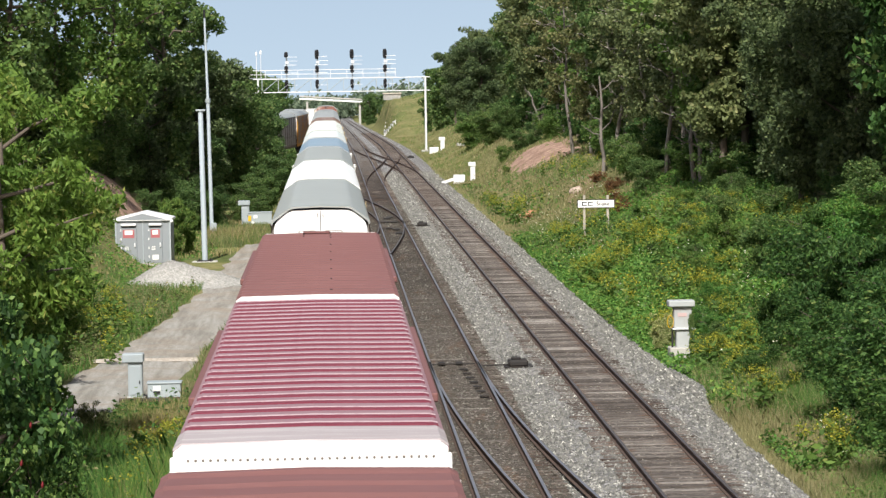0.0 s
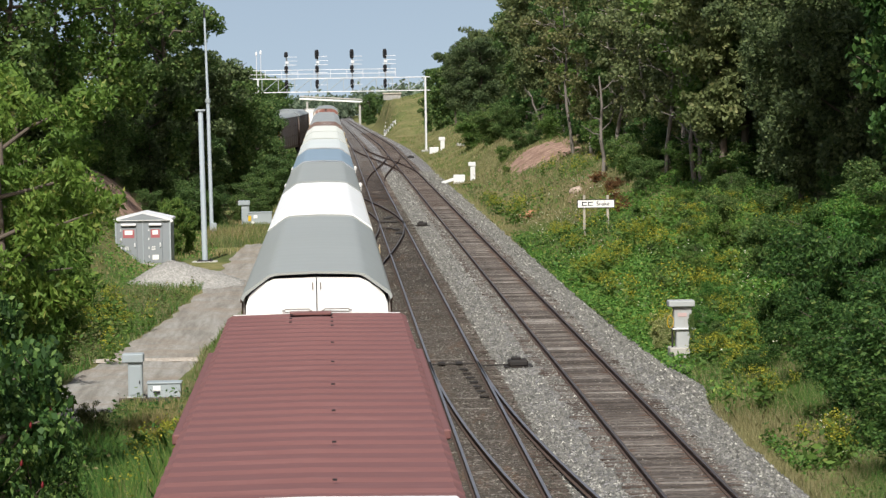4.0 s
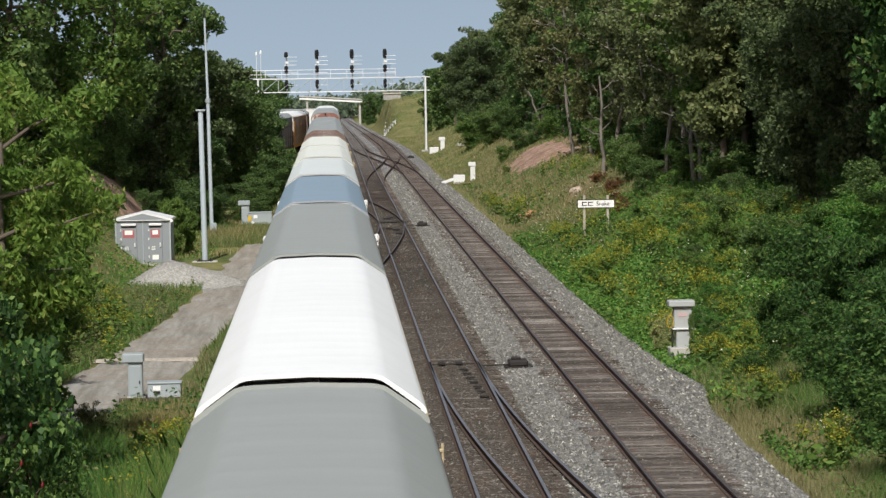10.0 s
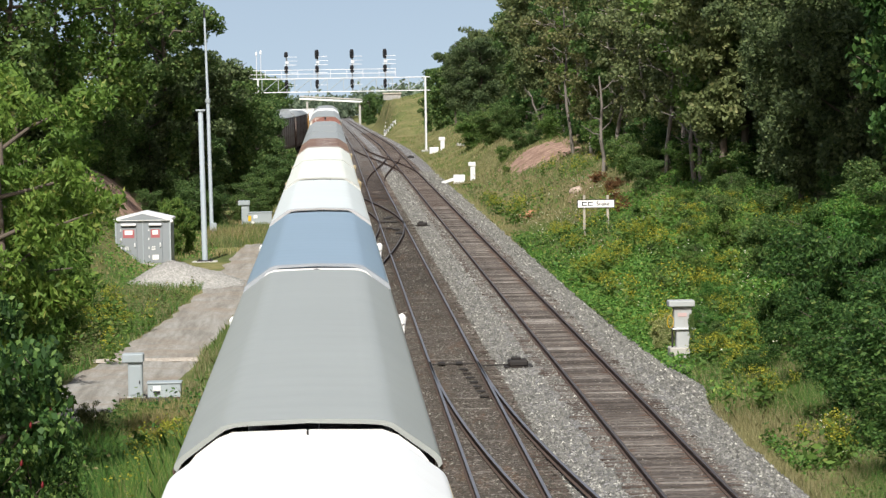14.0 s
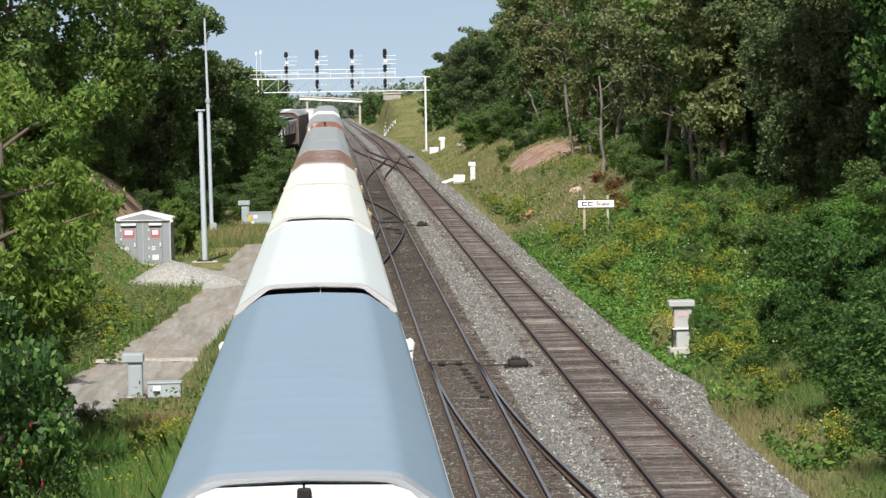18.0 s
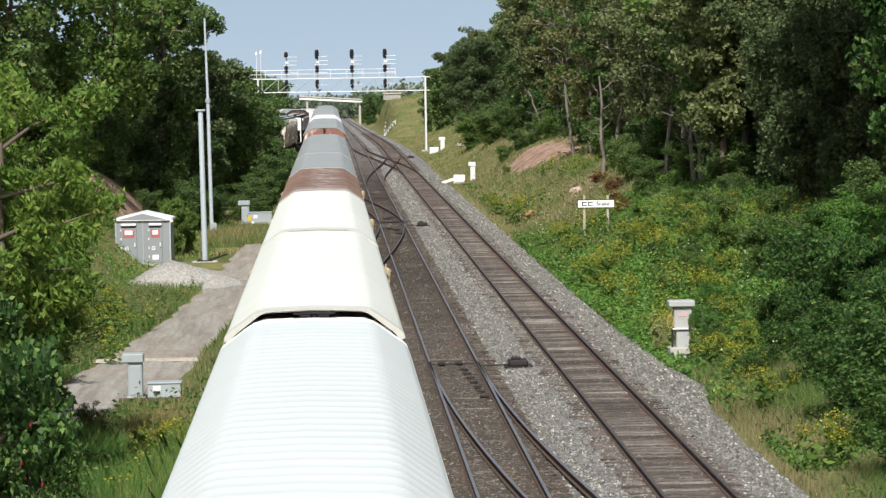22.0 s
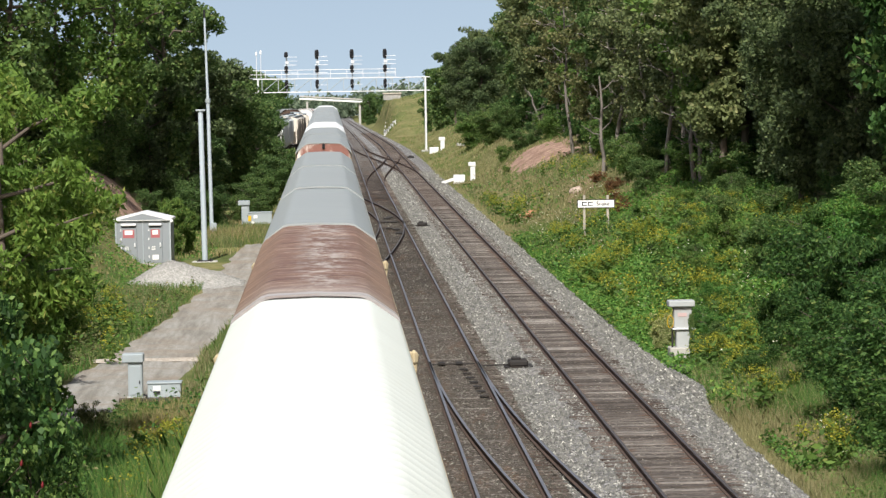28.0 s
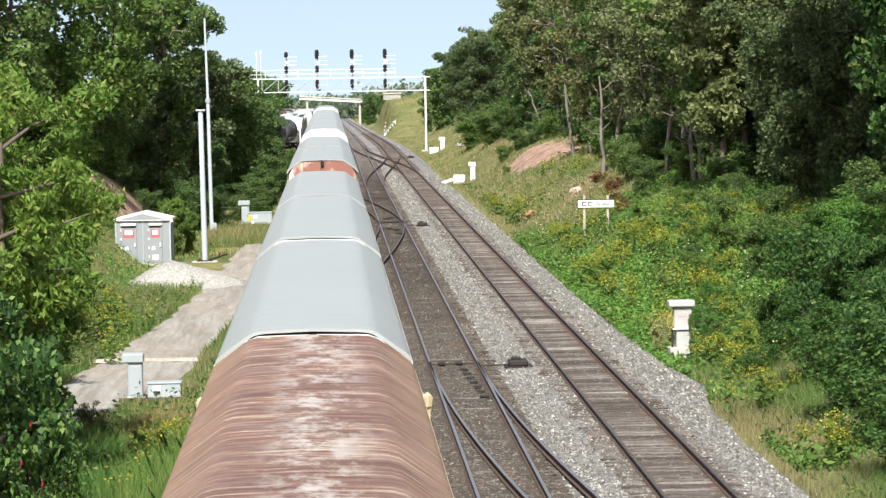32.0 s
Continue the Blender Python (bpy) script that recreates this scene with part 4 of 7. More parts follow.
TRAIN = []  # (car, distance of its near end at the start)


def main_train():
    TRAIN.append((box_car("long brown box car with a cross-ribbed roof", 26.8, M["maroon"], M["white"], M["maroon"], 1.0, False, False), 9.8, 26.8))
    TRAIN.append((box_car("long faded maroon box car with ribbed roof and white ends", 26.1, M["pink"], M["white"], M["maroon"], 0.94, True, False), 39.2, 26.1))
    TRAIN.append((box_car("long brown box car with a cross-ribbed roof and white end trim", 27.0, M["maroon"], M["white"], M["maroon"], 0.92, False, True), 66.2, 27.0))
    # label, roof, side, door, trim, top, ribs, gear, bracket, near end at the start, length, door inset, door top below roof
    cars = [
        ("grey-roofed rack car with white end doors", "grey_roof", "grey_side", "white_door", "brown_side", 5.0, 1.2, "plain", None, 94.2, 26.3, 0.16, 0.1),
        ("white rack car with a smooth bright roof", "white_roof", "white_roof", "white_door", "buff", 5.0, 1.2, "buff", None, 121.7, 26.6, 0.3, 0.17),
        ("grey-roofed enclosed rack car of the train", "grey_roof", "grey_side", "white_door", "brown_side", 5.0, 1.2, "plain", None, 149.9, 27.6, 0.1, 0.09),
        ("blue-grey roofed rack car with white end doors", "blue_roof", "pale_roof", "white_door", "pale_roof", 5.0, 1.2, "latch", "white", 179.1, 26.0, -0.02, 0.03),
        ("pale white ribbed rack car of the train", "pale_roof", "pale_roof", "pale_door", "cream_roof", 5.0, 0.62, "plain", "white", 207.2, 26.9, 0.25, 0.16),
        ("cream-white rack car with a black end latch", "cream_roof", "cream_roof", "white_door", "buff", 5.0, 1.2, "hinge", None, 236.2, 26.9, 0.2, 0.13),
        ("cream-white enclosed rack car with ribbed roof", "cream_roof", "cream_roof", "white_door", "buff", 5.0, 0.62, "buff", "buff", 264.1, 27.6, 0.3, 0.1),
        ("rusty brown roofed rack car with bare patches", "rusty_roof", "brown_side", "white_door", "buff", 5.0, 0.5, "latch", "buff", 292.6, 26.6, 0.2, 0.08),
        ("grey-roofed rack car with white end trim", "grey_roof_b", "grey_side", "white_door", "cream_roof", 5.0, 1.2, "latch", "buff", 320.4, 26.5, 0.06, 0.06),
        ("grey-roofed rack car with white end trim", "grey_roof_b", "grey_side", "white_door", "cream_roof", 5.0, 1.2, "plain", None, 348.8, 26.5, 0.05, 0.05),
        ("grey-roofed enclosed rack car of the train", "grey_roof_b", "grey_side", "white_door", "grey_side", 5.0, 1.2, "plain", None, 376.8, 26.5, 0.3, 0.1),
        ("tall grey rack car with rust-stained end doors", "grey_roof_b", "grey_side", "rust_door", "buff", 5.45, 1.2, "latch", None, 405.1, 26.5, 0.06, 0.06),
        ("tall grey enclosed rack car of the train", "grey_roof_b", "grey_side", "white_door", "grey_side", 5.45, 1.2, "plain", None, 433.1, 26.5, 0.3, 0.1),
        ("white-roofed enclosed rack car of the train", "white_roof", "grey_side", "white_door", "grey_side", 5.45, 1.2, "plain", None, 461.1, 26.5, 0.05, 0.05),
        ("tall grey enclosed rack car of the train", "grey_roof_b", "grey_side", "white_door", "grey_side", 5.45, 1.2, "plain", None, 489.1, 26.5, 0.05, 0.05),
    ]
    caps = {"blue_roof": "cap_grey", "pale_roof": "cap_pale", "cream_roof": "cap_cream", "rusty_roof": "cap_bare"}
    for label, roof, side, door, trim, top, ribs, gear, br, near, length, inset, low in cars:
        c = rack_car(label, M[roof], M[side], M[door], M[trim], top, ribs, gear, M[br] if br else None, length, inset, low, M[caps[roof]] if roof in caps else None)
        TRAIN.append((c, near, length))
    grey = TRAIN[-1][0]
    white = TRAIN[-2][0]
    for k in range(1, 19):
        c = copy_thing(white if k in (5, 10) else grey, Matrix())
        TRAIN.append((c, 489.1 + PITCH * k, 26.5))


main_train()


def run(t):
    """Metres that the freight train has gone since the start; it gathers speed slowly."""
    u = min(1.0, t / 26.0)
    return 8.05 * t + 0.8 * (26.0 * (u ** 3 - u ** 4 / 2) + max(0.0, t - 26.0))


def on_line(x_of, y, half):
    """The pose of a car whose middle is at y: its two trucks stand on the line."""
    a, b = y - half, y + half
    pa, pb = Vector((x_of(a), a, grade(a))), Vector((x_of(b), b, grade(b)))
    d = pb - pa
    mid = (pa + pb) / 2
    return pose(mid.x, mid.y, mid.z, math.degrees(math.atan2(d.z, d.y)), 0, math.degrees(math.atan2(-d.x, d.y)))


TIMES = [2.0 * k for k in range(17)]


def motions():
    for car, near, length in TRAIN:
        walk(car, [(t, on_line(lambda y: TRACK_L, near + length / 2 - run(t), 9.7)) for t in TIMES])
    for car, start in SECOND:
        walk(car, [(t, on_line(side_x, start + SECOND_SPEED * t, 9.0)) for t in TIMES])
    for car, start in THIRD:
        walk(car, [(t, on_line(lambda y: -4.4, start - THIRD_SPEED * t, 9.7)) for t in TIMES])
# ---- the second train, leaving, and a third, coming nearer ----
M["hopper"] = car_paint("hopper_beige", (0.58, 0.54, 0.47), dirt=(0.36, 0.28, 0.2), amount=0.4, streak=(2, 2, 0.4))
M["tank"] = car_paint("tank_black", (0.07, 0.07, 0.075), dirt=(0.16, 0.15, 0.14), amount=0.4)


def hopper_car(label, length, paint, ribs, end_paint):
    """A covered hopper: slab sides with ribs, sloping ends, a hatch along the roof."""
    car = thing("hopper_car", pose(0, 0, 0), label, "railway car", "cars of the second train")
    h, w, top = length / 2, 1.5, 4.45
    prof = [(-w, 1.6), (-w, 4.1), (-w * 0.75, 4.35), (0, top), (w * 0.75, 4.35), (w, 4.1), (w, 1.6), (0.7, 0.9), (-0.7, 0.9)]
    bm = bmesh.new()
    sweep(bm, [[(x, y, z if z > 3.9 or k else max(z, 2.9)) for x, z in prof] for y, k in ((-h + 0.1, 0), (-h + 1.6, 1), (h - 1.6, 1), (h - 0.1, 0))])
    part("body", bm, paint, car)
    for s in (-1, 1):
        for k in range(ribs):
            part("rib", wall_box((0.08, 0.12, 2.5), (s * (w + 0.03), -h + 1.8 + k * (length - 3.6) / max(1, ribs - 1), 2.85)), paint, car)
        part("end_platform", wall_box((2.8, 1.0, 0.18), (0, s * (h - 0.4), 1.05), 0.02), M["iron"], car)
        for q in (-1, 1):
            part("end_post", wall_box((0.12, 0.12, 3.0), (q * 1.3, s * (h - 0.1), 2.5)), end_paint, car)
        part("end_sheet", wall_box((2.7, 0.08, 1.6), (0, s * (h - 0.12), 3.4), 0.02), end_paint, car)
        part("coupler", COUPLER, None, car, at=pose(0, s * h, 0, 0, 0, 0 if s < 0 else 180))
    part("roof_hatch", wall_box((0.7, length - 3, 0.16), (0, 0, top + 0.08), 0.03), M["galv"], car)
    part("running_board", wall_box((0.5, length - 0.6, 0.05), (1.0, 0, top + 0.02)), M["galv"], car)
    add_trucks(car, h - 2.6)
    return car


def tank_car(label, length):
    car = thing("tank_car", pose(0, 0, 0), label, "railway car", "cars of the second train")
    h, r, c = length / 2 - 1.0, 1.5, 2.75
    rings = []
    for y, k in ((-h, 0.25), (-h + 0.12, 0.6), (-h + 0.35, 0.86), (-h + 0.7, 1.0), (h - 0.7, 1.0), (h - 0.35, 0.86), (h - 0.12, 0.6), (h, 0.25)):
        rings.append([(math.cos(a) * r * k, y, c + math.sin(a) * r * k) for a in (i * math.tau / 24 for i in range(24))])
    part("tank", sweep(bmesh.new(), rings), M["tank"], car, smooth=True)
    part("dome", tube(bmesh.new(), (0, 0, c + 1.3), (0, 0, c + 1.85), 0.45, 0.4, 14), M["tank"], car)
    part("platform", wall_box((2.2, 2.4, 0.06), (0, 0, c + 1.5)), M["galv"], car)
    part("sill", wall_box((0.7, length - 0.6, 0.4), (0, 0, 1.05), 0.02), M["iron"], car)
    for s in (-1, 1):
        part("end_platform", wall_box((2.8, 1.0, 0.12), (0, s * (length / 2 - 0.6), 1.15)), M["iron"], car)
        part("handrail", tube(bmesh.new(), (s * 1.45, -h, 2.1), (s * 1.45, h, 2.1), 0.025, 0.025, 6), M["galv"], car)
        part("coupler", COUPLER, None, car, at=pose(0, s * (length / 2 - 0.1), 0, 0, 0, 0 if s < 0 else 180))
    add_trucks(car, length / 2 - 2.4)
    return car


SECOND, THIRD = [], []
SECOND_SPEED, THIRD_SPEED = 7.9, 7.2


def second_train():
    g = "cars of the second train"

    def rack(label, roof, side, door, trim):
        return tagged(rack_car(label, M[roof], M[side], M[door], M[trim], 5.0, 0.8), group=g)

    yellow = rack("orange-yellow rack car with rusty corners", "grey_roof_b", "orange", "orange", "orange")
    tan = rack("grey-sided rack car with orange posts", "grey_roof_b", "screen_side", "white_door", "orange")
    brown = rack("grey-sided rack car with brown corner posts", "grey_roof_b", "screen_side", "brown_side", "brown_side")
    white = rack("white-roofed rack car with grey sides and yellow trim", "white_roof", "screen_side", "white_door", "orange")
    cars = [(yellow, -8.2, RACK_L), (copy_thing(brown, Matrix()), -4.6, RACK_L), (tan, -1.0, RACK_L), (brown, 2.5, RACK_L), (copy_thing(brown, Matrix()), 6.0, RACK_L), (white, 9.7, RACK_L), (copy_thing(brown, Matrix()), 13.2, RACK_L), (copy_thing(brown, Matrix()), 16.7, RACK_L)]
    dark_one = hopper_car("dark hopper car with white posts and a pale top rail", 20.0, M["iron"], 0, M["white"])
    for side in (-1, 1):
        part("top_rail", wall_box((0.12, 19.0, 0.42), (side * 1.56, 0, 3.95), 0.02), M["white"], dark_one, "white top rail")
        for k in range(9):
            part("side_post", wall_box((0.1, 0.3, 1.3), (side * 1.55, -9.0 + 2.25 * k, 3.2), 0.02), M["white"], dark_one, "white side post")
    cars.append((dark_one, 19.6, 20.0))
    cars.append((hopper_car("beige ribbed covered hopper car", 20.0, M["hopper"], 9, M["hopper"]), 23.2, 20.0))
    cars.append((hopper_car("pale beige covered hopper car", 20.0, M["hopper"], 4, M["hopper"]), 26.7, 20.0))
    cars.append((hopper_car("pale covered hopper car with white ends", 17.0, M["pale_roof"], 3, M["white"]), 29.7, 17.0))
    cars.append((tank_car("black tank car with handrails along the sides", 17.0), 32.6, 17.0))
    cars.append((tank_car("black tank car with handrails along the sides", 17.0), 35.0, 17.0))
    for car, t, length in cars:
        SECOND.append((car, 366.0 - SECOND_SPEED * t + length / 2 + 0.7))
    first = tagged(rack_car("white rack car on the third train", M["white_roof"], M["white_roof"], M["white_door"], M["white_roof"], 5.0, 1.2), group="cars of the third train")
    second = tagged(rack_car("orange-brown rack car on the third train", M["rusty_roof"], M["orange"], M["white_door"], M["brown_side"], 5.0, 1.2), group="cars of the third train")
    THIRD.append((first, 752.0 + RACK_L / 2))
    THIRD.append((second, 752.0 + PITCH + RACK_L / 2))
    for k in range(2, 7):
        THIRD.append((copy_thing(second if k % 2 else first, Matrix()), 752.0 + PITCH * k + RACK_L / 2))


second_train()
# ---- signals, masts, cases and signs ----


def signal_bridge():
    y0, depth = 386.0, 1.3
    t = thing("signal_bridge", pose(0, y0, 0), "white truss signal bridge over the tracks with handrails", "signal bridge")
    xl, xr, zb, zt = -9.4, 12.9, 7.42, 9.1
    for y in (0, depth):
        for z in (zb, zt):
            part("chord", wall_box((xr - xl, 0.12, 0.11), ((xl + xr) / 2, y, z), 0.02), M["alu"], t)
    bay = 2.06
    n = int((12.3 + 8.8) / bay)
    for y in (0, depth):
        for k in range(n + 1):
            x = 12.3 - k * bay
            part("upright", wall_box((0.08, 0.08, zt - zb), (x, y, (zb + zt) / 2)), M["galv"], t)
            if k < n:
                a, b = (x, y, zt), (x - bay, y, zb)
                part("diagonal", tube(bmesh.new(), a, b, 0.045, 0.045, 6), M["galv"], t)
    part("walkway", wall_box((18.6, 0.9, 0.06), (-0.7, depth / 2, zt + 0.11)), M["galv"], t)
    for z in (9.68, 10.2):
        for y in (-0.1, depth + 0.1):
            part("handrail", tube(bmesh.new(), (-10.0, y, z), (8.6, y, z), 0.04, 0.04, 6), M["alu"], t)
    for k in range(10):
        part("rail_post", tube(bmesh.new(), (-9.9 + k * 2.05, -0.1, zt), (-9.9 + k * 2.05, -0.1, 10.2), 0.03, 0.03, 6), M["alu"], t)
    for x in (12.33, -8.8):
        for y in (0, depth):
            part("leg", tube(bmesh.new(), (x, y, -0.6), (x, y, zt), 0.12, 0.11, 12), M["alu"], t)
        part("footing", wall_box((1.2, 2.4, 0.7), (x, depth / 2, -0.5), 0.05), M["concrete"], t)
    for x, h in ((-8.95, 12.35), (-8.4, 12.5)):
        a = part("antenna", tube(bmesh.new(), (x, 0.3, zt), (x, 0.3, h), 0.04, 0.03, 6), M["alu"], t)
        part("tip", box(bmesh.new(), (0.22, 0.22, 0.5), (x, 0.3, h), None, 0.06), M["white"], a)


def signal(x, small):
    t = thing("railway_signal", pose(x, 386.4, 0), "three-headed black railway signal on a ladder mast" if not small else "grey-backed three-headed railway signal on a ladder mast", "railway signal", "signals on the bridge")
    part("mast", tube(bmesh.new(), (0.05, 0, 7.4), (0.05, 0, 12.6), 0.09, 0.08, 8), M["galv"], t)
    for z, h, w in ((12.15, 1.2, 0.54), (10.25, 1.0, 0.5), (8.4, 1.15, 0.46)):
        if small and z > 12:
            h, w = 0.7, 0.5
        bm = bmesh.new()
        ring = []
        for i in range(20):
            a = i * math.tau / 20
            e = 0.62
            ring.append((math.copysign(abs(math.cos(a)) ** e, math.cos(a)) * w / 2, math.copysign(abs(math.sin(a)) ** e, math.sin(a)) * h / 2))
        sweep(bm, [[(p, -0.3, z + q) for p, q in ring], [(p, -0.24, z + q) for p, q in ring]][::-1])
        head = part("target", bm, M["black"], t)
        part("housing", wall_box((0.36, 0.42, h * 0.85), (0, -0.05, z), 0.04), M["black"], head)
        for k in (-1, 0, 1):
            bm = bmesh.new()
            tube(bm, (0, -0.3, z + k * h * 0.27), (0, -0.56, z + k * h * 0.27 - 0.02), 0.11, 0.115, 10)
            part("hood", bm, M["black"], head)
    for z in (11.85, 11.35, 9.85, 8.3):
        for dy in (-0.35, 0.35):
            part("guard_rail", tube(bmesh.new(), (-0.1, dy, z), (1.35, dy, z), 0.028, 0.028, 6), M["alu"], t)
    part("platform", wall_box((1.6, 0.8, 0.06), (0.55, 0, 10.85)), M["alu"], t)
    part("junction_box", wall_box((0.42, 0.3, 0.3), (0.1, -0.2, 11.15), 0.04), M["alu"], t, "white junction box between the heads")
    for dx in (0.3, 0.6):
        part("ladder_rail", tube(bmesh.new(), (dx, 0.2, 9.1), (dx, 0.2, 11.0), 0.014, 0.014, 6), M["galv"], t)
    for k in range(5):
        part("rung", tube(bmesh.new(), (0.3, 0.2, 9.3 + 0.33 * k), (0.6, 0.2, 9.3 + 0.33 * k), 0.01, 0.01, 5), M["galv"], t)
    return t


signal_bridge()
for k, sx in enumerate((-5.2, -1.33, 3.08, 7.25)):
    signal(sx, k == 0)


def masts():
    z = ground_z(-6.5, 159)
    t = thing("signal_mast", pose(-6.55, 159, z), "thick galvanized steel mast on a bolted base plate", "mast")
    part("pole", tube(bmesh.new(), (0, 0, 0.06), (-0.08, 0, 7.85), 0.15, 0.13, 16), M["zinc"], t, smooth=False)
    part("base_plate", wall_box((0.8, 0.8, 0.08), (0, 0, 0.05), 0.01), M["iron"], t)
    part("footing", wall_box((1.3, 1.1, 0.25), (0, 0, -0.09), 0.03), M["concrete"], t)
    part("cap", wall_box((0.5, 0.4, 0.1), (-0.08, 0, 7.88), 0.02), M["galv"], t)
    for q in (-0.28, 0.28):
        for w in (-0.28, 0.28):
            part("bolt", tube(bmesh.new(), (q, w, 0.08), (q, w, 0.16), 0.03, 0.03, 6), M["iron"], t)
    z = ground_z(-7.2, 184.6)
    t = thing("radio_mast", pose(-7.15, 184.6, z), "tall slender galvanized radio mast in two sections", "mast")
    part("lower_pole", tube(bmesh.new(), (0, 0, 0), (-0.09, 0, 8.2), 0.125, 0.11, 14), M["zinc"], t)
    part("collar", tube(bmesh.new(), (-0.09, 0, 8.1), (-0.09, 0, 8.35), 0.16, 0.16, 14), M["galv"], t)
    part("upper_pole", tube(bmesh.new(), (-0.09, 0, 8.3), (-0.2, 0, 13.3), 0.085, 0.06, 12), M["zinc"], t)
    part("tip", tube(bmesh.new(), (-0.2, 0, 13.2), (-0.21, 0, 13.7), 0.08, 0.06, 10), M["black"], t)
    part("junction_box", wall_box((0.35, 0.25, 0.5), (0.12, -0.18, 0.6), 0.03), M["galv"], t)
    part("footing", wall_box((0.9, 0.9, 0.3), (0, 0, -0.05), 0.04), M["concrete"], t)


masts()


def shelter():
    """A galvanized equipment shelter with two doors and a shallow gable roof."""
    w, d, h = 2.75, 2.3, 2.3
    t = thing("equipment_shelter", pose(-9.5, 155.0, -0.35, 0, 0, -2), "grey metal equipment shelter with two doors and a gable roof", "shelter")
    part("body", wall_box((w, d, h), (0, d / 2, h / 2), 0.02), M["shelter_grey"], t)
    bm = bmesh.new()
    o = 0.09
    sweep(bm, [[(-w / 2 - o, y, h - 0.02), (w / 2 + o, y, h - 0.02), (w / 2 + o, y, h + 0.08), (0, y, h + 0.42), (-w / 2 - o, y, h + 0.08)] for y in (-0.12, d + 0.12)])
    part("roof", bm, M["alu"], t)
    bm = bmesh.new()
    sweep(bm, [[(-w / 2 + 0.1, y, h + 0.02), (w / 2 - 0.1, y, h + 0.02), (0, y, h + 0.34)] for y in (-0.126, -0.1)])
    part("gable", bm, M["shelter_grey"], t, "grey gable panel")
    part("skirt", wall_box((w + 0.06, d + 0.06, 0.16), (0, d / 2, 0.04), 0.01), M["concrete"], t)
    for x, k in ((-0.72, 0), (0.63, 1)):
        dw = 0.82 if k == 0 else 0.7
        dr = part("door", wall_box((dw, 0.05, h - 0.3), (x, -0.03, h / 2 - 0.02), 0.012), M["shelter_grey"], t)
        part("vent_hood", wall_box((dw - 0.05, 0.12, 0.12), (x, -0.08, h - 0.22), 0.02), M["alu"], dr)
        part("notice", wall_box((0.4 if k == 0 else 0.28, 0.012, 0.22), (x, -0.064, h - 0.62)), M["white"], dr, "white notice plate")
        part("warning_plate", wall_box((dw - 0.24, 0.01, 0.42), (x, -0.058, h - 0.68)), M["red"], dr, "faded red warning plate")
        part("notice", wall_box((0.4 if k == 0 else 0.32, 0.012, 0.24), (x, -0.062, 0.42)), M["white"], dr, "white notice plate")
        part("vent_slot", wall_box((dw - 0.1, 0.02, 0.07), (x, -0.06, h - 0.34)), M["black"], dr, "black band below the vent hood")
        for zz in (0.45, 0.9, 1.35, 1.8):
            part("hinge", wall_box((0.05, 0.05, 0.12), (x - dw / 2 + 0.02, -0.06, zz), 0.01), M["alu"], dr)
        part("handle", wall_box((0.06, 0.08, 0.22), (x + dw / 2 - 0.1, -0.08, 1.05), 0.015), M["alu"], dr)
        for q in range(3):
            part("notice_line", wall_box((0.2, 0.006, 0.03), (x - 0.1, -0.06, 0.95 - q * 0.07)), M["white"], dr)
    part("corner_post", wall_box((0.08, 0.08, h), (-w / 2, 0, h / 2)), M["galv"], t)
    part("corner_post", wall_box((0.08, 0.08, h), (w / 2, 0, h / 2)), M["galv"], t)
    part("seam", wall_box((0.04, 0.03, h), (0.0, -0.012, h / 2)), M["galv"], t)
    part("lamp", wall_box((0.14, 0.16, 0.14), (w / 2 + 0.1, -0.1, h - 0.05), 0.02), M["white"], t)


shelter()


def heap(x, y):
    """Height of the gravel heap: a broad mound with a low tail towards the track."""
    return math.exp(-((x + 0.45) / 1.5) ** 2 - (y / 1.8) ** 2) * 1.12 + math.exp(-((x - 1.7) / 1.3) ** 2 - ((y - 0.2) / 1.5) ** 2) * 0.5 + 0.07 * noise.noise((x * 1.6, y * 1.6, 5)) + 0.03 * noise.noise((x * 5, y * 5, 2))


def gravel_pile():
    """A heap of pale gravel, its surface lumpy."""
    t = thing("gravel_pile", pose(-7.0, 140.5, -0.45), "pale grey gravel heap beside the service road", "gravel pile")
    bm = bmesh.new()
    n, m = 46, 30
    grid = []
    for j in range(m):
        row = []
        for i in range(n):
            u, v = i / (n - 1) * 2 - 1, j / (m - 1) * 2 - 1
            x, y = u * 3.4, v * 3.2
            a = heap(x, y)
            edge = max(abs(u), abs(v))
            row.append(bm.verts.new((x, y, a * (1 if edge < 0.99 else 0) - (0.25 if edge > 0.9 else 0.02))))
        grid.append(row)
    for j in range(m - 1):
        for i in range(n - 1):
            bm.faces.new((grid[j][i], grid[j][i + 1], grid[j + 1][i + 1], grid[j + 1][i]))
    part("mound", bm, M["pile"], t, smooth=True)
    r = random.Random(5)
    verts, faces = [], []
    for k in range(2600):
        x, y = r.gauss(-0.4, 1.7), r.gauss(-0.3, 1.4)
        if abs(x) > 4.2 or abs(y) > 3.2:
            continue
        z = heap(x, y) - 0.02
        s = r.uniform(0.015, 0.045)
        b = len(verts)
        for p in ((s, 0, 0), (-s, 0.2 * s, 0), (0, s, 0), (0.1 * s, -s, 0), (0, 0, s), (0, 0.1 * s, -s)):
            verts.append((x + p[0] * r.uniform(0.6, 1.2), y + p[1] * r.uniform(0.6, 1.2), max(z, 0.02) + p[2] * 0.7))
        for f in ((0, 2, 4), (2, 1, 4), (1, 3, 4), (3, 0, 4), (2, 0, 5), (1, 2, 5), (3, 1, 5), (0, 3, 5)):
            faces.append(tuple(b + q for q in f))
    tagged(part("stone_scatter", soup("stone_scatter", verts, faces, M["pile"]), None, t), kind="stuff")


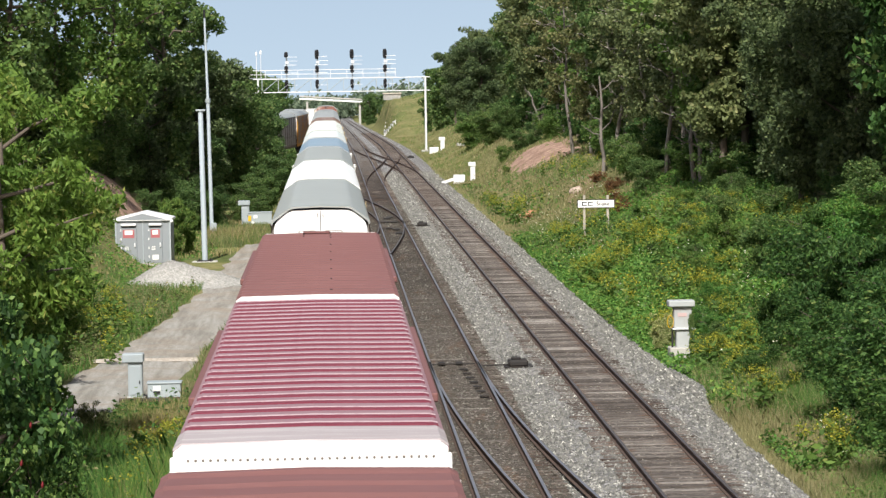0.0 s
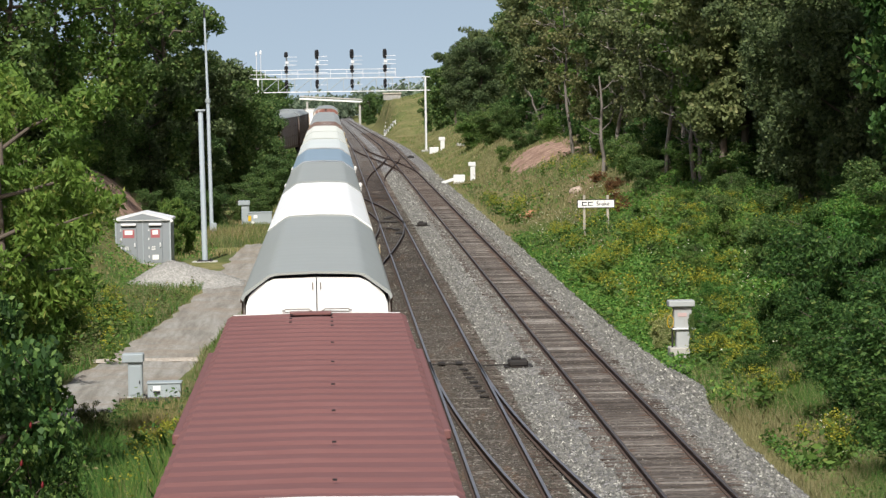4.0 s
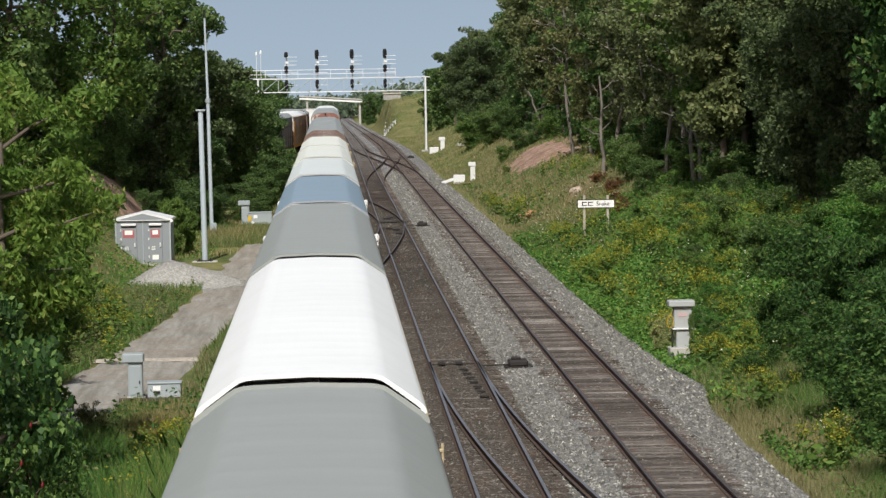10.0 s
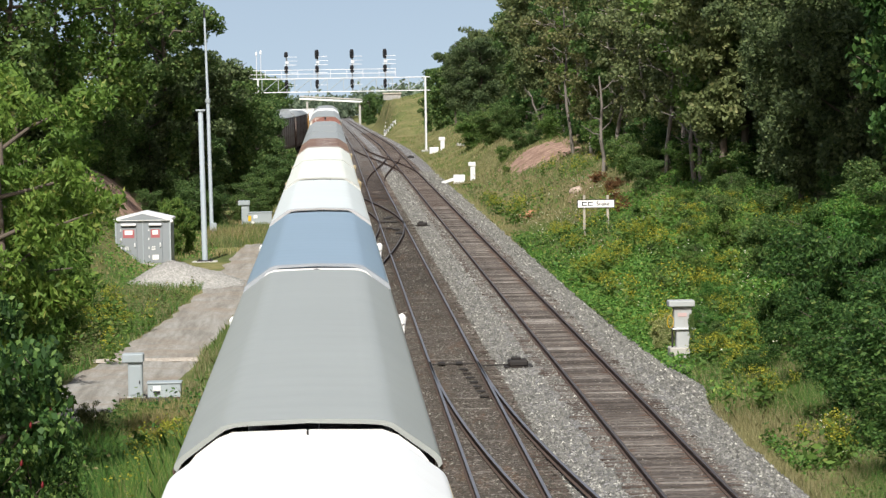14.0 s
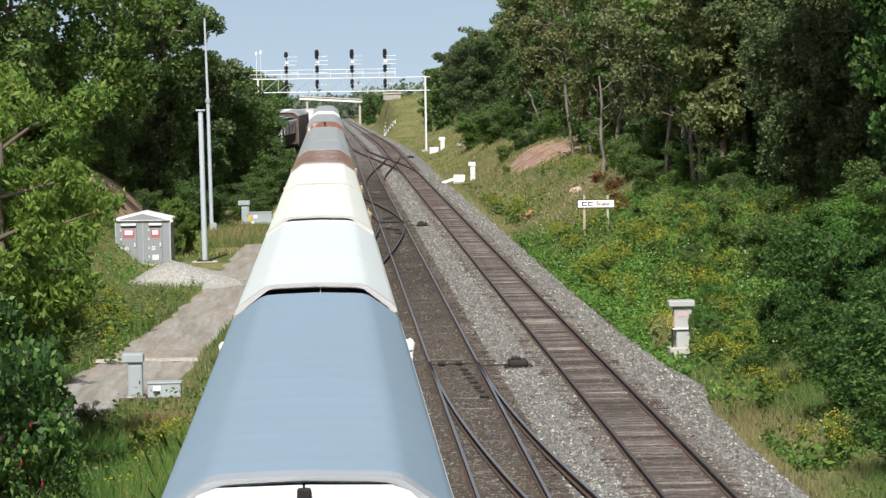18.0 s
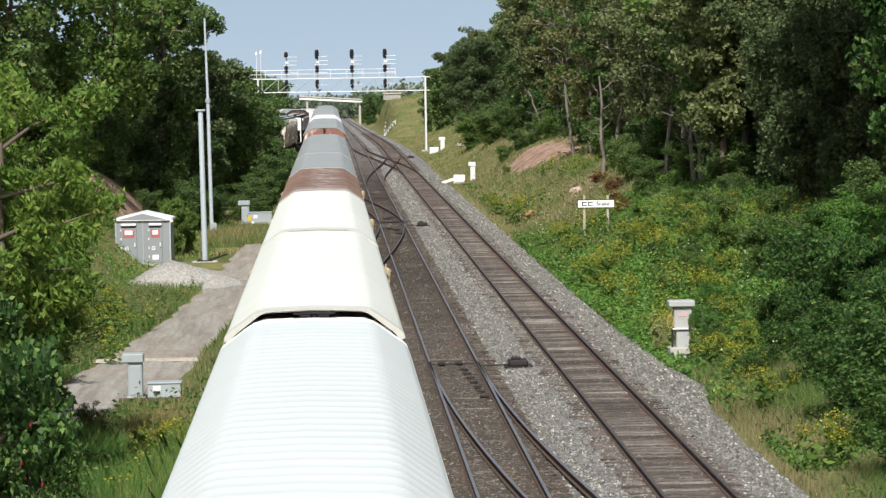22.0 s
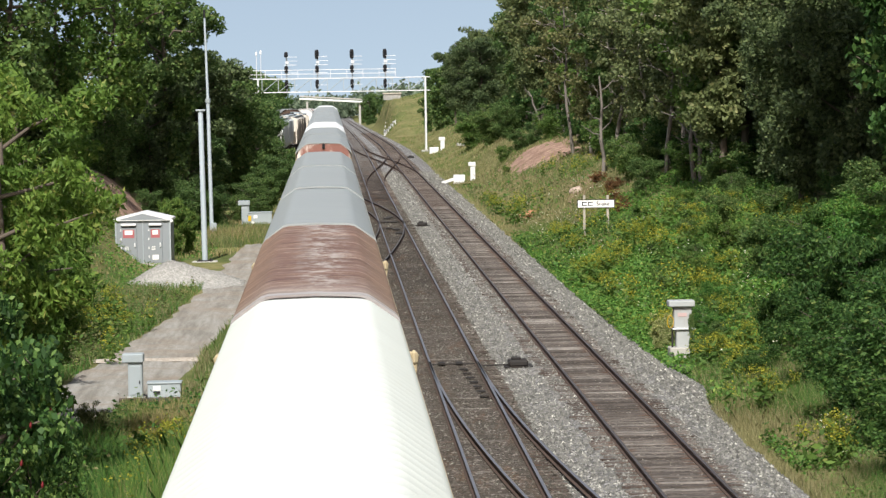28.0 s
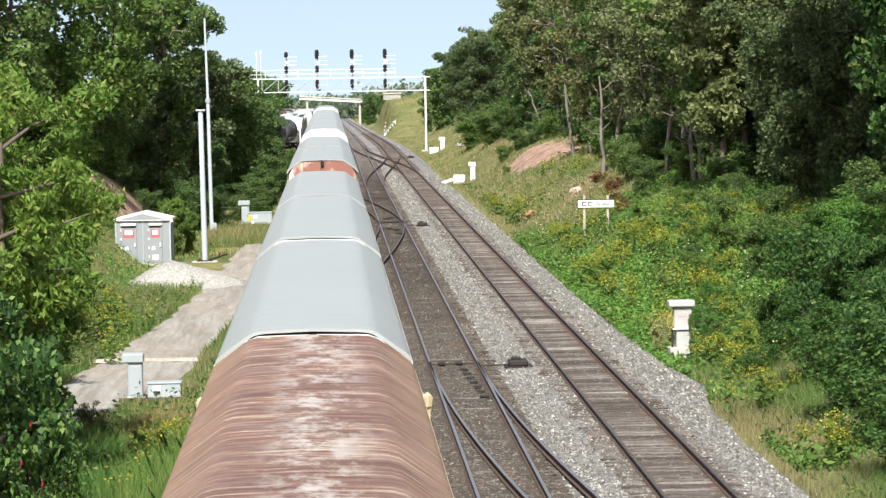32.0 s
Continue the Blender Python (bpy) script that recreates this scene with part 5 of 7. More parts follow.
gravel_pile()


def trackside_case(name, m, label, tall, wide, deep, hood, paint="galv"):
    """A pedestal case with a hood on a post."""
    t = thing(name, m, label, "relay case")
    part("cabinet", wall_box((wide, deep, tall), (0, 0, tall / 2 + 0.05), 0.02), M[paint], t)
    part("hood", wall_box((wide * 1.5, deep * 1.4, hood), (-wide * 0.15, 0, tall + 0.05 + hood / 2), 0.025), M[paint], t)
    part("base", wall_box((wide * 1.3, deep * 1.3, 0.12), (0, 0, 0.02), 0.02), M["concrete"], t)
    part("door", wall_box((wide * 0.8, 0.02, tall * 0.8), (0, -deep / 2 - 0.012, tall / 2 + 0.05), 0.006), M[paint], t)
    part("latch", wall_box((0.03, 0.04, 0.1), (wide * 0.3, -deep / 2 - 0.035, tall / 2), 0.006), M["iron"], t)
    return t


def cases():
    trackside_case("relay_case", pose(-5.82, 90.0, -0.42), "grey metal relay case on a pedestal by the road", 1.05, 0.42, 0.4, 0.26)
    t = thing("battery_box", pose(-4.98, 90.2, -0.42), "low grey metal battery box with a white plate", "battery box")
    part("body", wall_box((0.98, 0.6, 0.42), (0, 0, 0.24), 0.02), M["galv"], t)
    part("lid", wall_box((1.04, 0.66, 0.05), (0, 0, 0.47), 0.015), M["galv"], t)
    part("plate", wall_box((0.22, 0.02, 0.14), (-0.22, -0.31, 0.32)), M["white"], t)
    part("lock", wall_box((0.2, 0.06, 0.05), (-0.22, -0.33, 0.2), 0.01), M["iron"], t)
    part("sleeper_base", wall_box((1.9, 0.28, 0.14), (-0.3, -0.45, -0.02), 0.02), M["post_wood"], t)
    # cases beyond the masts
    trackside_case("relay_case", pose(-5.45, 196.8, -0.42), "grey relay case on a pedestal below the trees", 1.3, 0.5, 0.45, 0.3)
    t = thing("equipment_box", pose(-4.5, 197.0, -0.42), "low pale equipment box with white plates", "equipment box")
    part("body", wall_box((1.5, 0.9, 0.85), (0, 0, 0.42), 0.02), M["galv"], t)
    part("lid", wall_box((1.56, 0.96, 0.06), (0, 0, 0.87), 0.015), M["galv"], t)
    part("plate", wall_box((0.25, 0.02, 0.2), (-0.3, -0.46, 0.6)), M["white"], t)
    part("plate", wall_box((0.25, 0.02, 0.2), (-0.45, -0.46, 0.2)), M["white"], t)
    part("warning_plate", wall_box((0.2, 0.02, 0.35), (-0.68, -0.46, 0.5)), M["yellow"], t)
    # right-hand case on its concrete foot
    t = thing("signal_case", pose(11.45, 99.2, -0.35), "weathered white signal case on a concrete foot among weeds", "signal case")
    part("foot", wall_box((0.85, 0.8, 0.5), (-0.02, 0, 0.1), 0.03), M["concrete"], t)
    part("lower_cabinet", wall_box((0.56, 0.45, 0.62), (0.06, 0, 0.62), 0.02), M["case_paint"], t)
    part("upper_cabinet", wall_box((0.58, 0.42, 0.72), (0, 0, 1.32), 0.02), M["case_paint"], t)
    part("ledge", wall_box((0.74, 0.6, 0.05), (0.02, 0, 0.96), 0.01), M["alu"], t)
    part("hood", wall_box((0.86, 0.66, 0.2), (-0.04, 0, 1.78), 0.025), M["case_paint"], t)
    part("stencil", wall_box((0.3, 0.01, 0.12), (-0.02, -0.217, 1.42)), M["faded_mark"], t, "faded red marking")
    part("cable_post", wall_box((0.06, 0.06, 1.0), (-0.34, -0.1, 0.55)), M["iron"], t)
    bm = bmesh.new()
    for k in range(20):
        a, b = k * math.tau / 20, (k + 1) * math.tau / 20
        tube(bm, (-0.42 + 0.1 * math.cos(a), -0.3, 1.2 + 0.2 * math.sin(a)), (-0.42 + 0.1 * math.cos(b), -0.3, 1.2 + 0.2 * math.sin(b)), 0.014, 0.014, 6)
    part("cable_loop", bm, M["yellow"], t, "yellow cable loop")
    # cases farther along the right side
    t = trackside_case("relay_case", pose(12.6, 268.0, -0.4), "white relay case on a pedestal in the grass", 1.5, 0.42, 0.45, 0.35, "alu")
    t = thing("equipment_box", pose(11.4, 268.0, -0.4), "low white equipment boxes with a sloping duct", "equipment box")
    part("body", wall_box((1.0, 0.8, 0.8), (0, 0, 0.4), 0.03), M["alu"], t)
    part("duct", box(bmesh.new(), (1.3, 0.5, 0.25), (-1.0, 0, 0.25), Euler((0, radians(-18), 0)).to_matrix(), 0.03), M["alu"], t)
    t = trackside_case("relay_case", pose(13.85, 372.0, -0.4), "white relay case beside the signal bridge", 1.7, 0.5, 0.45, 0.4, "alu")
    t = thing("equipment_box", pose(12.8, 372.0, -0.4), "low white equipment box beside the bridge leg", "equipment box")
    part("body", wall_box((1.1, 0.9, 0.85), (0, 0, 0.42), 0.03), M["alu"], t)
    part("lid", wall_box((1.16, 0.96, 0.08), (0, 0, 0.88), 0.02), M["white"], t)
    t = thing("concrete_slab", pose(15.4, 350.0, ground_z(15.4, 350) + 0.1, 0, 0, 8), "pale concrete slab lying in the grass", "concrete slab")
    part("slab", wall_box((1.4, 0.9, 0.3), (0, 0, 0.05), 0.04), M["concrete"], t)
    # switch machines
    for x, y, s in ((5.85, 96.0, 1.0), (5.7, 189.0, 1.0), (9.4, 352.0, 1.2)):
        t = thing("switch_machine", pose(x, y, -0.2), "dark iron switch machine on long ties", "switch machine", "switch machines")
        part("housing", wall_box((0.62 * s, 0.9, 0.2), (0, 0, 0.09), 0.05), M["iron"], t)
        part("motor_cover", wall_box((0.3, 0.4, 0.08), (-0.05, 0.15, 0.22), 0.03), M["iron"], t)
        part("throw_rod", tube(bmesh.new(), (-0.3, -0.1, 0.04), (-1.4, -0.1, 0.01), 0.02, 0.025, 6), M["iron"], t)
        part("base_plate", wall_box((0.9, 1.0, 0.03), (0, 0, -0.01)), M["iron"], t)


cases()


def switch_details():
    """Slide plates, rods and long ties of the nearest switch."""
    t = thing("switch_rods", pose(TRACK_M, 96, -0.17), "black slide plates and rods between the switch rails", "switch rods")
    for x, y in ((-0.35, 0.3), (0.2, 0.3)):
        part("rod_cover", wall_box((0.22, 0.5, 0.06), (x, y, 0.05), 0.01), M["iron"], t)
    for k in range(7):
        part("slide_plate", wall_box((0.26, 0.22, 0.04), (0.26 + 0.04 * k, -1.6 - k * 1.35, 0.035), 0.008), M["iron"], t)
    part("rod", tube(bmesh.new(), (-0.7, 0.3, 0.02), (0.75, 0.3, 0.02), 0.02, 0.02, 6), M["iron"], t)
    t = thing("switch_rods", pose(TRACK_M, 189, -0.17), "black slide plates and rods between the switch rails", "switch rods")
    for x, y in ((-0.3, 4), (0.2, 4), (-0.2, -4), (0.15, -5.5), (0.25, -10), (-0.1, 9), (0.1, 10.5)):
        part("rod_cover", wall_box((0.45, 1.2, 0.06), (x, y, 0.04), 0.01), M["iron"], t)
    part("rod", tube(bmesh.new(), (-0.75, 4, 0.03), (1.2, 4, 0.03), 0.03, 0.03, 6), M["iron"], t)


switch_details()


def name_sign():
    z = ground_z(14.1, 161)
    t = thing("station_sign", pose(14.07, 161.0, z, 0, 0, -4), "white station name board with black border on two wooden posts", "sign")
    top = 2.14 - z
    for x in (-0.62, 0.62):
        part("post", wall_box((0.13, 0.13, top + 0.6), (x, 0.1, (top + 0.6) / 2 - 0.15), 0.012), M["post_wood"], t)
    b = part("board", wall_box((1.95, 0.05, 0.44), (0, 0, top), 0.008), M["white"], t)
    for dz in (-0.21, 0.21):
        part("border", wall_box((1.99, 0.06, 0.035), (0, 0, top + dz)), M["black"], b)
    for dx in (-0.975, 0.975):
        part("border", wall_box((0.035, 0.06, 0.44), (dx, 0, top)), M["black"], b)
    bm = bmesh.new()
    for x0 in (-0.74, -0.42):
        box(bm, (0.26, 0.01, 0.05), (x0 + 0.13, -0.03, top + 0.08))
        box(bm, (0.05, 0.01, 0.2), (x0 + 0.03, -0.03, top))
        box(bm, (0.26, 0.01, 0.05), (x0 + 0.13, -0.03, top - 0.08))
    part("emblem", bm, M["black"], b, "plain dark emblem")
    cu = bpy.data.curves.new("lettering", "FONT")
    cu.body, cu.size, cu.extrude = "Snake", 0.3, 0.004
    tmp = bpy.data.objects.new("lettering", cu)
    scene.collection.objects.link(tmp)
    me = bpy.data.meshes.new_from_object(tmp.evaluated_get(bpy.context.evaluated_depsgraph_get()))
    bpy.data.objects.remove(tmp)
    me.materials.clear()
    me.materials.append(M["black"])
    part("lettering", me, None, b, "dark letters reading Snake", at=pose(0.02, -0.032, top - 0.09, 90, 0, 0))


name_sign()


def far_structures():
    y = 1000.0
    t = thing("road_bridge", pose(0, y, 0), "pale concrete road bridge crossing the line far away", "bridge")
    rot = Euler((0, radians(3.6), radians(-10))).to_matrix()
    part("deck", box(bmesh.new(), (21.5, 9, 0.42), (2.0, 0, 2.2), rot, 0.05), M["white"], t)
    part("parapet", box(bmesh.new(), (21.5, 0.25, 0.4), (1.4, -4.5, 3.05), rot), M["concrete"], t)
    for x in (10.3, -6.8):
        part("pier", wall_box((0.7, 6, 9), (x, -2, -2.6), 0.1), M["concrete"], t)
    t = thing("house", pose(13.6, 650, ground_z(13.6, 650)), "small beige building on the bank beyond the bridge", "building")
    top = 1.3
    part("wall", wall_box((3.7, 5, top), (0, 0, top / 2), 0.03), M["pile"], t)
    part("roof", wall_box((4.0, 5.4, 0.3), (0, 0, top + 0.1), 0.03), M["post_wood"], t)
    t = thing("guard_rail", pose(0, 0, 0), "curved white guard rail on the far bank", "guard rail")
    pts = [(11.0 + 2.4 * (1 - math.cos(a)), 604 + 22 * math.sin(a)) for a in np.linspace(-1.3, 0.9, 12)]
    for (x0, y0), (x1, y1) in zip(pts, pts[1:]):
        z0, z1 = ground_z(x0, y0) + 0.7, ground_z(x1, y1) + 0.7
        part("beam", box(bmesh.new(), ((Vector((x1 - x0, y1 - y0)).length), 0.08, 0.3), ((x0 + x1) / 2, (y0 + y1) / 2, (z0 + z1) / 2), Euler((0, 0, math.atan2(y1 - y0, x1 - x0))).to_matrix()), M["alu"], t)
        part("post", wall_box((0.12, 0.12, 0.9), (x0, y0, z0 - 0.4)), M["alu"], t)


far_structures()
# ---- trees, shrubs and weeds ----


def leaf_arrays(rng, centres, size, droop=0.3, up=0.5, stretch=1.6, outward=None):
    """Diamond leaves round the given places: arrays of corners and faces."""
    n = len(centres)
    d = rng.normal(size=(n, 3))
    if outward is not None:
        d = d * 0.8 + outward
    d[:, 2] = d[:, 2] * 0.5 - droop
    d /= np.linalg.norm(d, axis=1)[:, None]
    nrm = rng.normal(size=(n, 3)) * 0.75
    nrm[:, 2] += up
    side = np.cross(d, nrm)
    side /= np.linalg.norm(side, axis=1)[:, None] + 1e-9
    s = size * rng.uniform(0.6, 1.35, (n, 1))
    a = centres - d * s * 0.5 * stretch
    b = centres + side * s * 0.5
    c = centres + d * s * 0.5 * stretch
    e = centres - side * s * 0.5
    mid = np.cross(side, d) * s * 0.12
    verts = np.stack([a, b + mid, c, e + mid], axis=1).reshape(-1, 3)
    faces = np.arange(4 * n).reshape(-1, 4)
    return verts, faces


def quads(name, verts, faces, *mats, index=None):
    me = bpy.data.meshes.new(name)
    nv, nf = len(verts), len(faces)
    k = faces.shape[1]
    me.vertices.add(nv)
    me.vertices.foreach_set("co", np.asarray(verts, dtype=np.float32).ravel())
    me.loops.add(nf * k)
    me.loops.foreach_set("vertex_index", faces.astype(np.int32).ravel())
    me.polygons.add(nf)
    me.polygons.foreach_set("loop_start", np.arange(0, nf * k, k, dtype=np.int32))
    for m in mats:
        me.materials.append(m)
    if index is not None:
        me.polygons.foreach_set("material_index", index.astype(np.int32))
    me.update(calc_edges=True)
    return me


def limb(bm, a, b, r0, r1, r, bend=0.12, steps=3, sides=6):
    """A bent, tapered limb; gives back its places."""
    a, b = Vector(a), Vector(b)
    pts = [a]
    ln = (b - a).length
    for k in range(1, steps + 1):
        p = a.lerp(b, k / steps)
        if k < steps:
            p += Vector((r.uniform(-1, 1), r.uniform(-1, 1), r.uniform(-0.5, 1))) * ln * bend
        pts.append(p)
    for k in range(steps):
        tube(bm, pts[k], pts[k + 1], r0 + (r1 - r0) * k / steps, r0 + (r1 - r0) * (k + 1) / steps, sides)
    return pts


def tree_meshes(seed, h, radius, leaves, size, low=0.25, spiky=0.0, trunk=0.02, droop=0.3, stretch=1.6):
    """Trunk with limbs, and a crown of leaf sprays round the limbs' ends."""
    r = random.Random(seed)
    rng = np.random.default_rng(seed)
    bm = bmesh.new()
    top = Vector((r.uniform(-0.4, 0.4), r.uniform(-0.4, 0.4), h * 0.93))
    limb(bm, (0, 0, -0.4), top, h * trunk, h * 0.004, r, 0.02, 5, 8)
    clumps, radii = [], []
    n = 22
    for k in range(n):
        f = low + (0.96 - low) * (k + r.random() * 0.6) / n
        z = h * f
        base = Vector((top.x * f, top.y * f, z * 0.92))
        prof = math.sin(math.pi * min(1.0, 0.18 + 0.82 * (1 - (f - low) / (1 - low)) ** (0.7 + spiky))) if spiky < 0.5 else (1 - (f - low) / (1 - low)) * 0.95 + 0.08
        prof = max(prof, 0.3 if spiky < 0.5 else 0.08)
        ang = k * 2.4 + r.uniform(-0.5, 0.5)
        ln = radius * prof * r.uniform(0.65, 1.2)
        tip = base + Vector((math.cos(ang) * ln, math.sin(ang) * ln, ln * r.uniform(0.05, 0.6) * (1 - spiky)))
        limb(bm, base, tip, h * 0.006, h * 0.0018, r, 0.1, 3, 5)
        for _ in range(7):
            t = r.uniform(0.4, 1.08)
            c = base.lerp(tip, t) + Vector((r.uniform(-1, 1), r.uniform(-1, 1), r.uniform(-0.5, 0.7))) * radius * 0.24
            clumps.append(c)
            radii.append(radius * r.uniform(0.1, 0.24))
    clumps, radii = np.array(clumps), np.array(radii)
    pick = rng.choice(len(clumps), leaves, p=radii ** 2 / (radii ** 2).sum())
    off = rng.normal(size=(leaves, 3))
    off /= np.linalg.norm(off, axis=1)[:, None]
    off *= (rng.uniform(0.25, 1.0, (leaves, 1)) ** 0.5) * radii[pick][:, None] * np.array([1.25, 1.25, 0.75])
    verts, faces = leaf_arrays(rng, clumps[pick] + off, size, droop, 0.5, stretch)
    return mesh_of(bm, "trunk"), quads("crown", verts, faces)


KINDS = {}


def tree_kind(key, *args, **kw):
    KINDS[key] = tree_meshes(*args, **kw)


tree_kind("broad_a", 11, 12.0, 3.8, 21000, 0.18, low=0.2)
tree_kind("broad_b", 12, 13.0, 3.4, 20000, 0.18, low=0.22)
tree_kind("broad_c", 13, 11.0, 4.2, 22000, 0.185, low=0.12)
tree_kind("slim", 14, 13.0, 2.4, 14000, 0.17, low=0.16, spiky=0.3)
tree_kind("sparse", 15, 13.0, 3.4, 7500, 0.18, low=0.25, trunk=0.012)
tree_kind("bare", 22, 13.0, 2.8, 900, 0.24, low=0.3, trunk=0.011)
tree_kind("mass_a", 23, 12.0, 3.9, 12000, 0.25, low=0.1)
tree_kind("mass_b", 24, 13.0, 3.7, 12000, 0.25, low=0.1)
tree_kind("ash", 17, 9.5, 2.5, 30000, 0.075, low=0.1, droop=0.7, stretch=3.0)
tree_kind("shrub_a", 18, 3.2, 1.7, 9000, 0.085, low=0.05, trunk=0.012)
tree_kind("shrub_b", 19, 2.4, 1.6, 8500, 0.08, low=0.03, trunk=0.012)
tree_kind("thicket", 27, 4.6, 1.7, 8500, 0.1, low=0.08, droop=0.45, stretch=1.8, trunk=0.012)
tree_kind("shrub_fine", 28, 3.2, 1.7, 13000, 0.062, low=0.05, trunk=0.012, stretch=2.2)
tree_kind("sumac", 20, 4.6, 1.7, 9500, 0.085, low=0.1, droop=0.7, stretch=3.4, trunk=0.012)
tree_kind("shade_canopy", 25, 20.0, 5.2, 20000, 0.24, low=0.3, trunk=0.01)
tree_kind("shade_canopy_high", 26, 21.0, 5.4, 17000, 0.24, low=0.5, trunk=0.007)
tree_kind("far", 21, 12.0, 4.0, 7000, 0.34, low=0.06)
HEIGHT = {"ash": 9.5, "shrub_a": 3.2, "shrub_b": 2.4, "sumac": 4.6, "thicket": 4.6, "shrub_fine": 3.2, "broad_c": 11.0, "broad_a": 12.0, "mass_a": 12.0, "far": 12.0, "shade_canopy": 20.0, "shade_canopy_high": 21.0}
MADE = {}


def plant(kind, x, y, h, wide, leaf, label, name="tree", group="", turn=None, bark="bark", z=None, lean=0.0):
    """Sets a tree or shrub of a kind on the ground, scaled to its height and width."""
    r = random.Random(int(x * 91 + y * 37))
    trunk, crown = KINDS[kind]
    base_h = HEIGHT.get(kind, 13.0)
    out = []
    for me, mat in ((trunk, M[bark]), (crown, M[leaf])):
        k = (me.name, mat.name)
        if k not in MADE:
            m = me.copy()
            m.materials.append(mat)
            MADE[k] = m
        out.append(MADE[k])
    s = h / base_h
    gz = ground_z(x, y) if z is None else z
    t = thing(name, pose(x, y, gz - 0.05, lean, 0, r.uniform(0, 360) if turn is None else turn) @ Matrix.Diagonal((s * wide, s * wide, s, 1)), label, "tree" if name == "tree" else "shrub", group)
    part("trunk", out[0], None, t)
    part("crown", out[1], None, t)
    return t


DARK = "dense dark green leafy tree at the wood's edge"
MID = "leafy green tree on the bank above the tracks"


def left_trees():
    g = "trees left of the line"
    # the dense wood before the second line
    for x, y, h, w, k in ((-7.5, 232, 9.6, 0.9, "broad_c"), (-6.8, 262, 8.0, 0.8, "broad_c"), (-9.8, 226, 12.0, 0.95, "broad_a"), (-12.0, 214, 16.0, 0.8, "broad_b"), (-9.6, 246, 11.5, 0.8, "mass_a"), (-8.6, 208, 6.0, 0.9, "broad_c"), (-8.0, 292, 7.8, 0.7, "mass_a"), (-6.5, 240, 8.2, 0.75, "broad_c"), (-6.1, 255, 7.6, 0.7, "broad_c"), (-5.3, 264, 7.2, 0.58, "broad_c"), (-12.4, 232, 11.0, 0.9, "mass_b"), (-15.0, 222, 9.5, 0.9, "mass_a")):
        plant(k, x, y, h, w, "leaf_mid" if k == "broad_c" else "leaf_dark", DARK, group=g)
    for x, y, h, w, k, leaf in ((-10.6, 198, 15.5, 0.8, "broad_b", "leaf_mid"), (-13.2, 186, 17.0, 0.85, "sparse", "leaf_light"), (-15.6, 176, 16.0, 0.8, "sparse", "leaf_light"), (-17.5, 168, 17.5, 0.9, "sparse", "leaf_mid"), (-20.0, 176, 18.0, 0.85, "sparse", "leaf_light"), (-19.0, 190, 10.0, 1.0, "mass_b", "leaf_dark"), (-22.5, 165, 17.0, 0.9, "sparse", "leaf_light"), (-16.5, 205, 11.0, 0.9, "mass_a", "leaf_dark"), (-24.0, 186, 10.0, 1.0, "mass_b", "leaf_dark"), (-13.8, 200, 8.0, 1.1, "mass_a", "leaf_dark"), (-17.5, 196, 8.0, 1.1, "mass_b", "leaf_dark"), (-21.5, 200, 9.0, 1.1, "mass_a", "leaf_dark"), (-25.5, 205, 10.0, 1.2, "mass_b", "leaf_dark"), (-11.4, 196, 7.5, 0.8, "mass_b", "leaf_dark"), (-9.3, 202, 7.0, 0.7, "mass_a", "leaf_dark")):
        plant(k, x, y, h, w, leaf, DARK if leaf == "leaf_dark" else "tall leafy tree with sky showing through", group=g)
    # nearer, lit trees and shrubs over the road
    plant("ash", -7.2, 66, 9.9, 0.8, "leaf_ash", "ash tree with long light green drooping leaves", group=g)
    plant("ash", -7.6, 73, 9.6, 0.95, "leaf_ash", "ash tree with long light green drooping leaves", group=g)
    plant("ash", -9.3, 80, 7.6, 0.85, "leaf_ash", "ash tree with long green drooping leaves", group=g)
    plant("ash", -11.6, 100, 8.0, 0.9, "leaf_ash", "ash tree with long green drooping leaves", group=g)
    for x, y, h, w in ((-10.0, 92, 4.8, 0.7), (-10.4, 100, 4.6, 0.75), (-10.3, 108, 4.4, 0.75), (-10.6, 88, 4.4, 0.75), (-11.2, 119, 5.0, 0.85), (-11.0, 96, 3.4, 0.9), (-12.0, 112, 4.6, 1.0), (-8.0, 70, 5.0, 0.7), (-8.6, 79, 5.2, 0.65)):
        plant("shrub_a", x, y, h, w, "leaf_ash", "tangled roadside shrub turning yellow in places", "shrub", "roadside shrubs")
    plant("thicket", -5.7, 50, 5.9, 0.6, "leaf_sumac", "dark leafy sumac shrub with sunlit upper leaves", "shrub", "roadside shrubs")
    plant("thicket", -6.3, 54, 5.4, 0.62, "leaf_sumac", "dark leafy sumac shrub with sunlit upper leaves", "shrub", "roadside shrubs")
    plant("thicket", -5.0, 50, 3.4, 0.6, "leaf_sumac", "dark leafy sumac shrub with sunlit upper leaves", "shrub", "roadside shrubs")
    plant("sumac", -5.6, 61, 2.6, 0.75, "leaf_sumac", "low leafy shrub among the grass", "shrub", "roadside shrubs")
    for x, y, h in ((-8.3, 164, 3.3), (-7.7, 166, 2.5), (-8.9, 168, 3.0)):
        plant("sumac", x, y, h, 0.6, "leaf_light", "leafy light green shrub by the masts", "shrub", "shrubs by the masts")
    plant("shrub_b", -6.3, 80, 0.9, 0.8, "leaf_dry", "low leafy shrub among the grass", "shrub", "roadside shrubs")
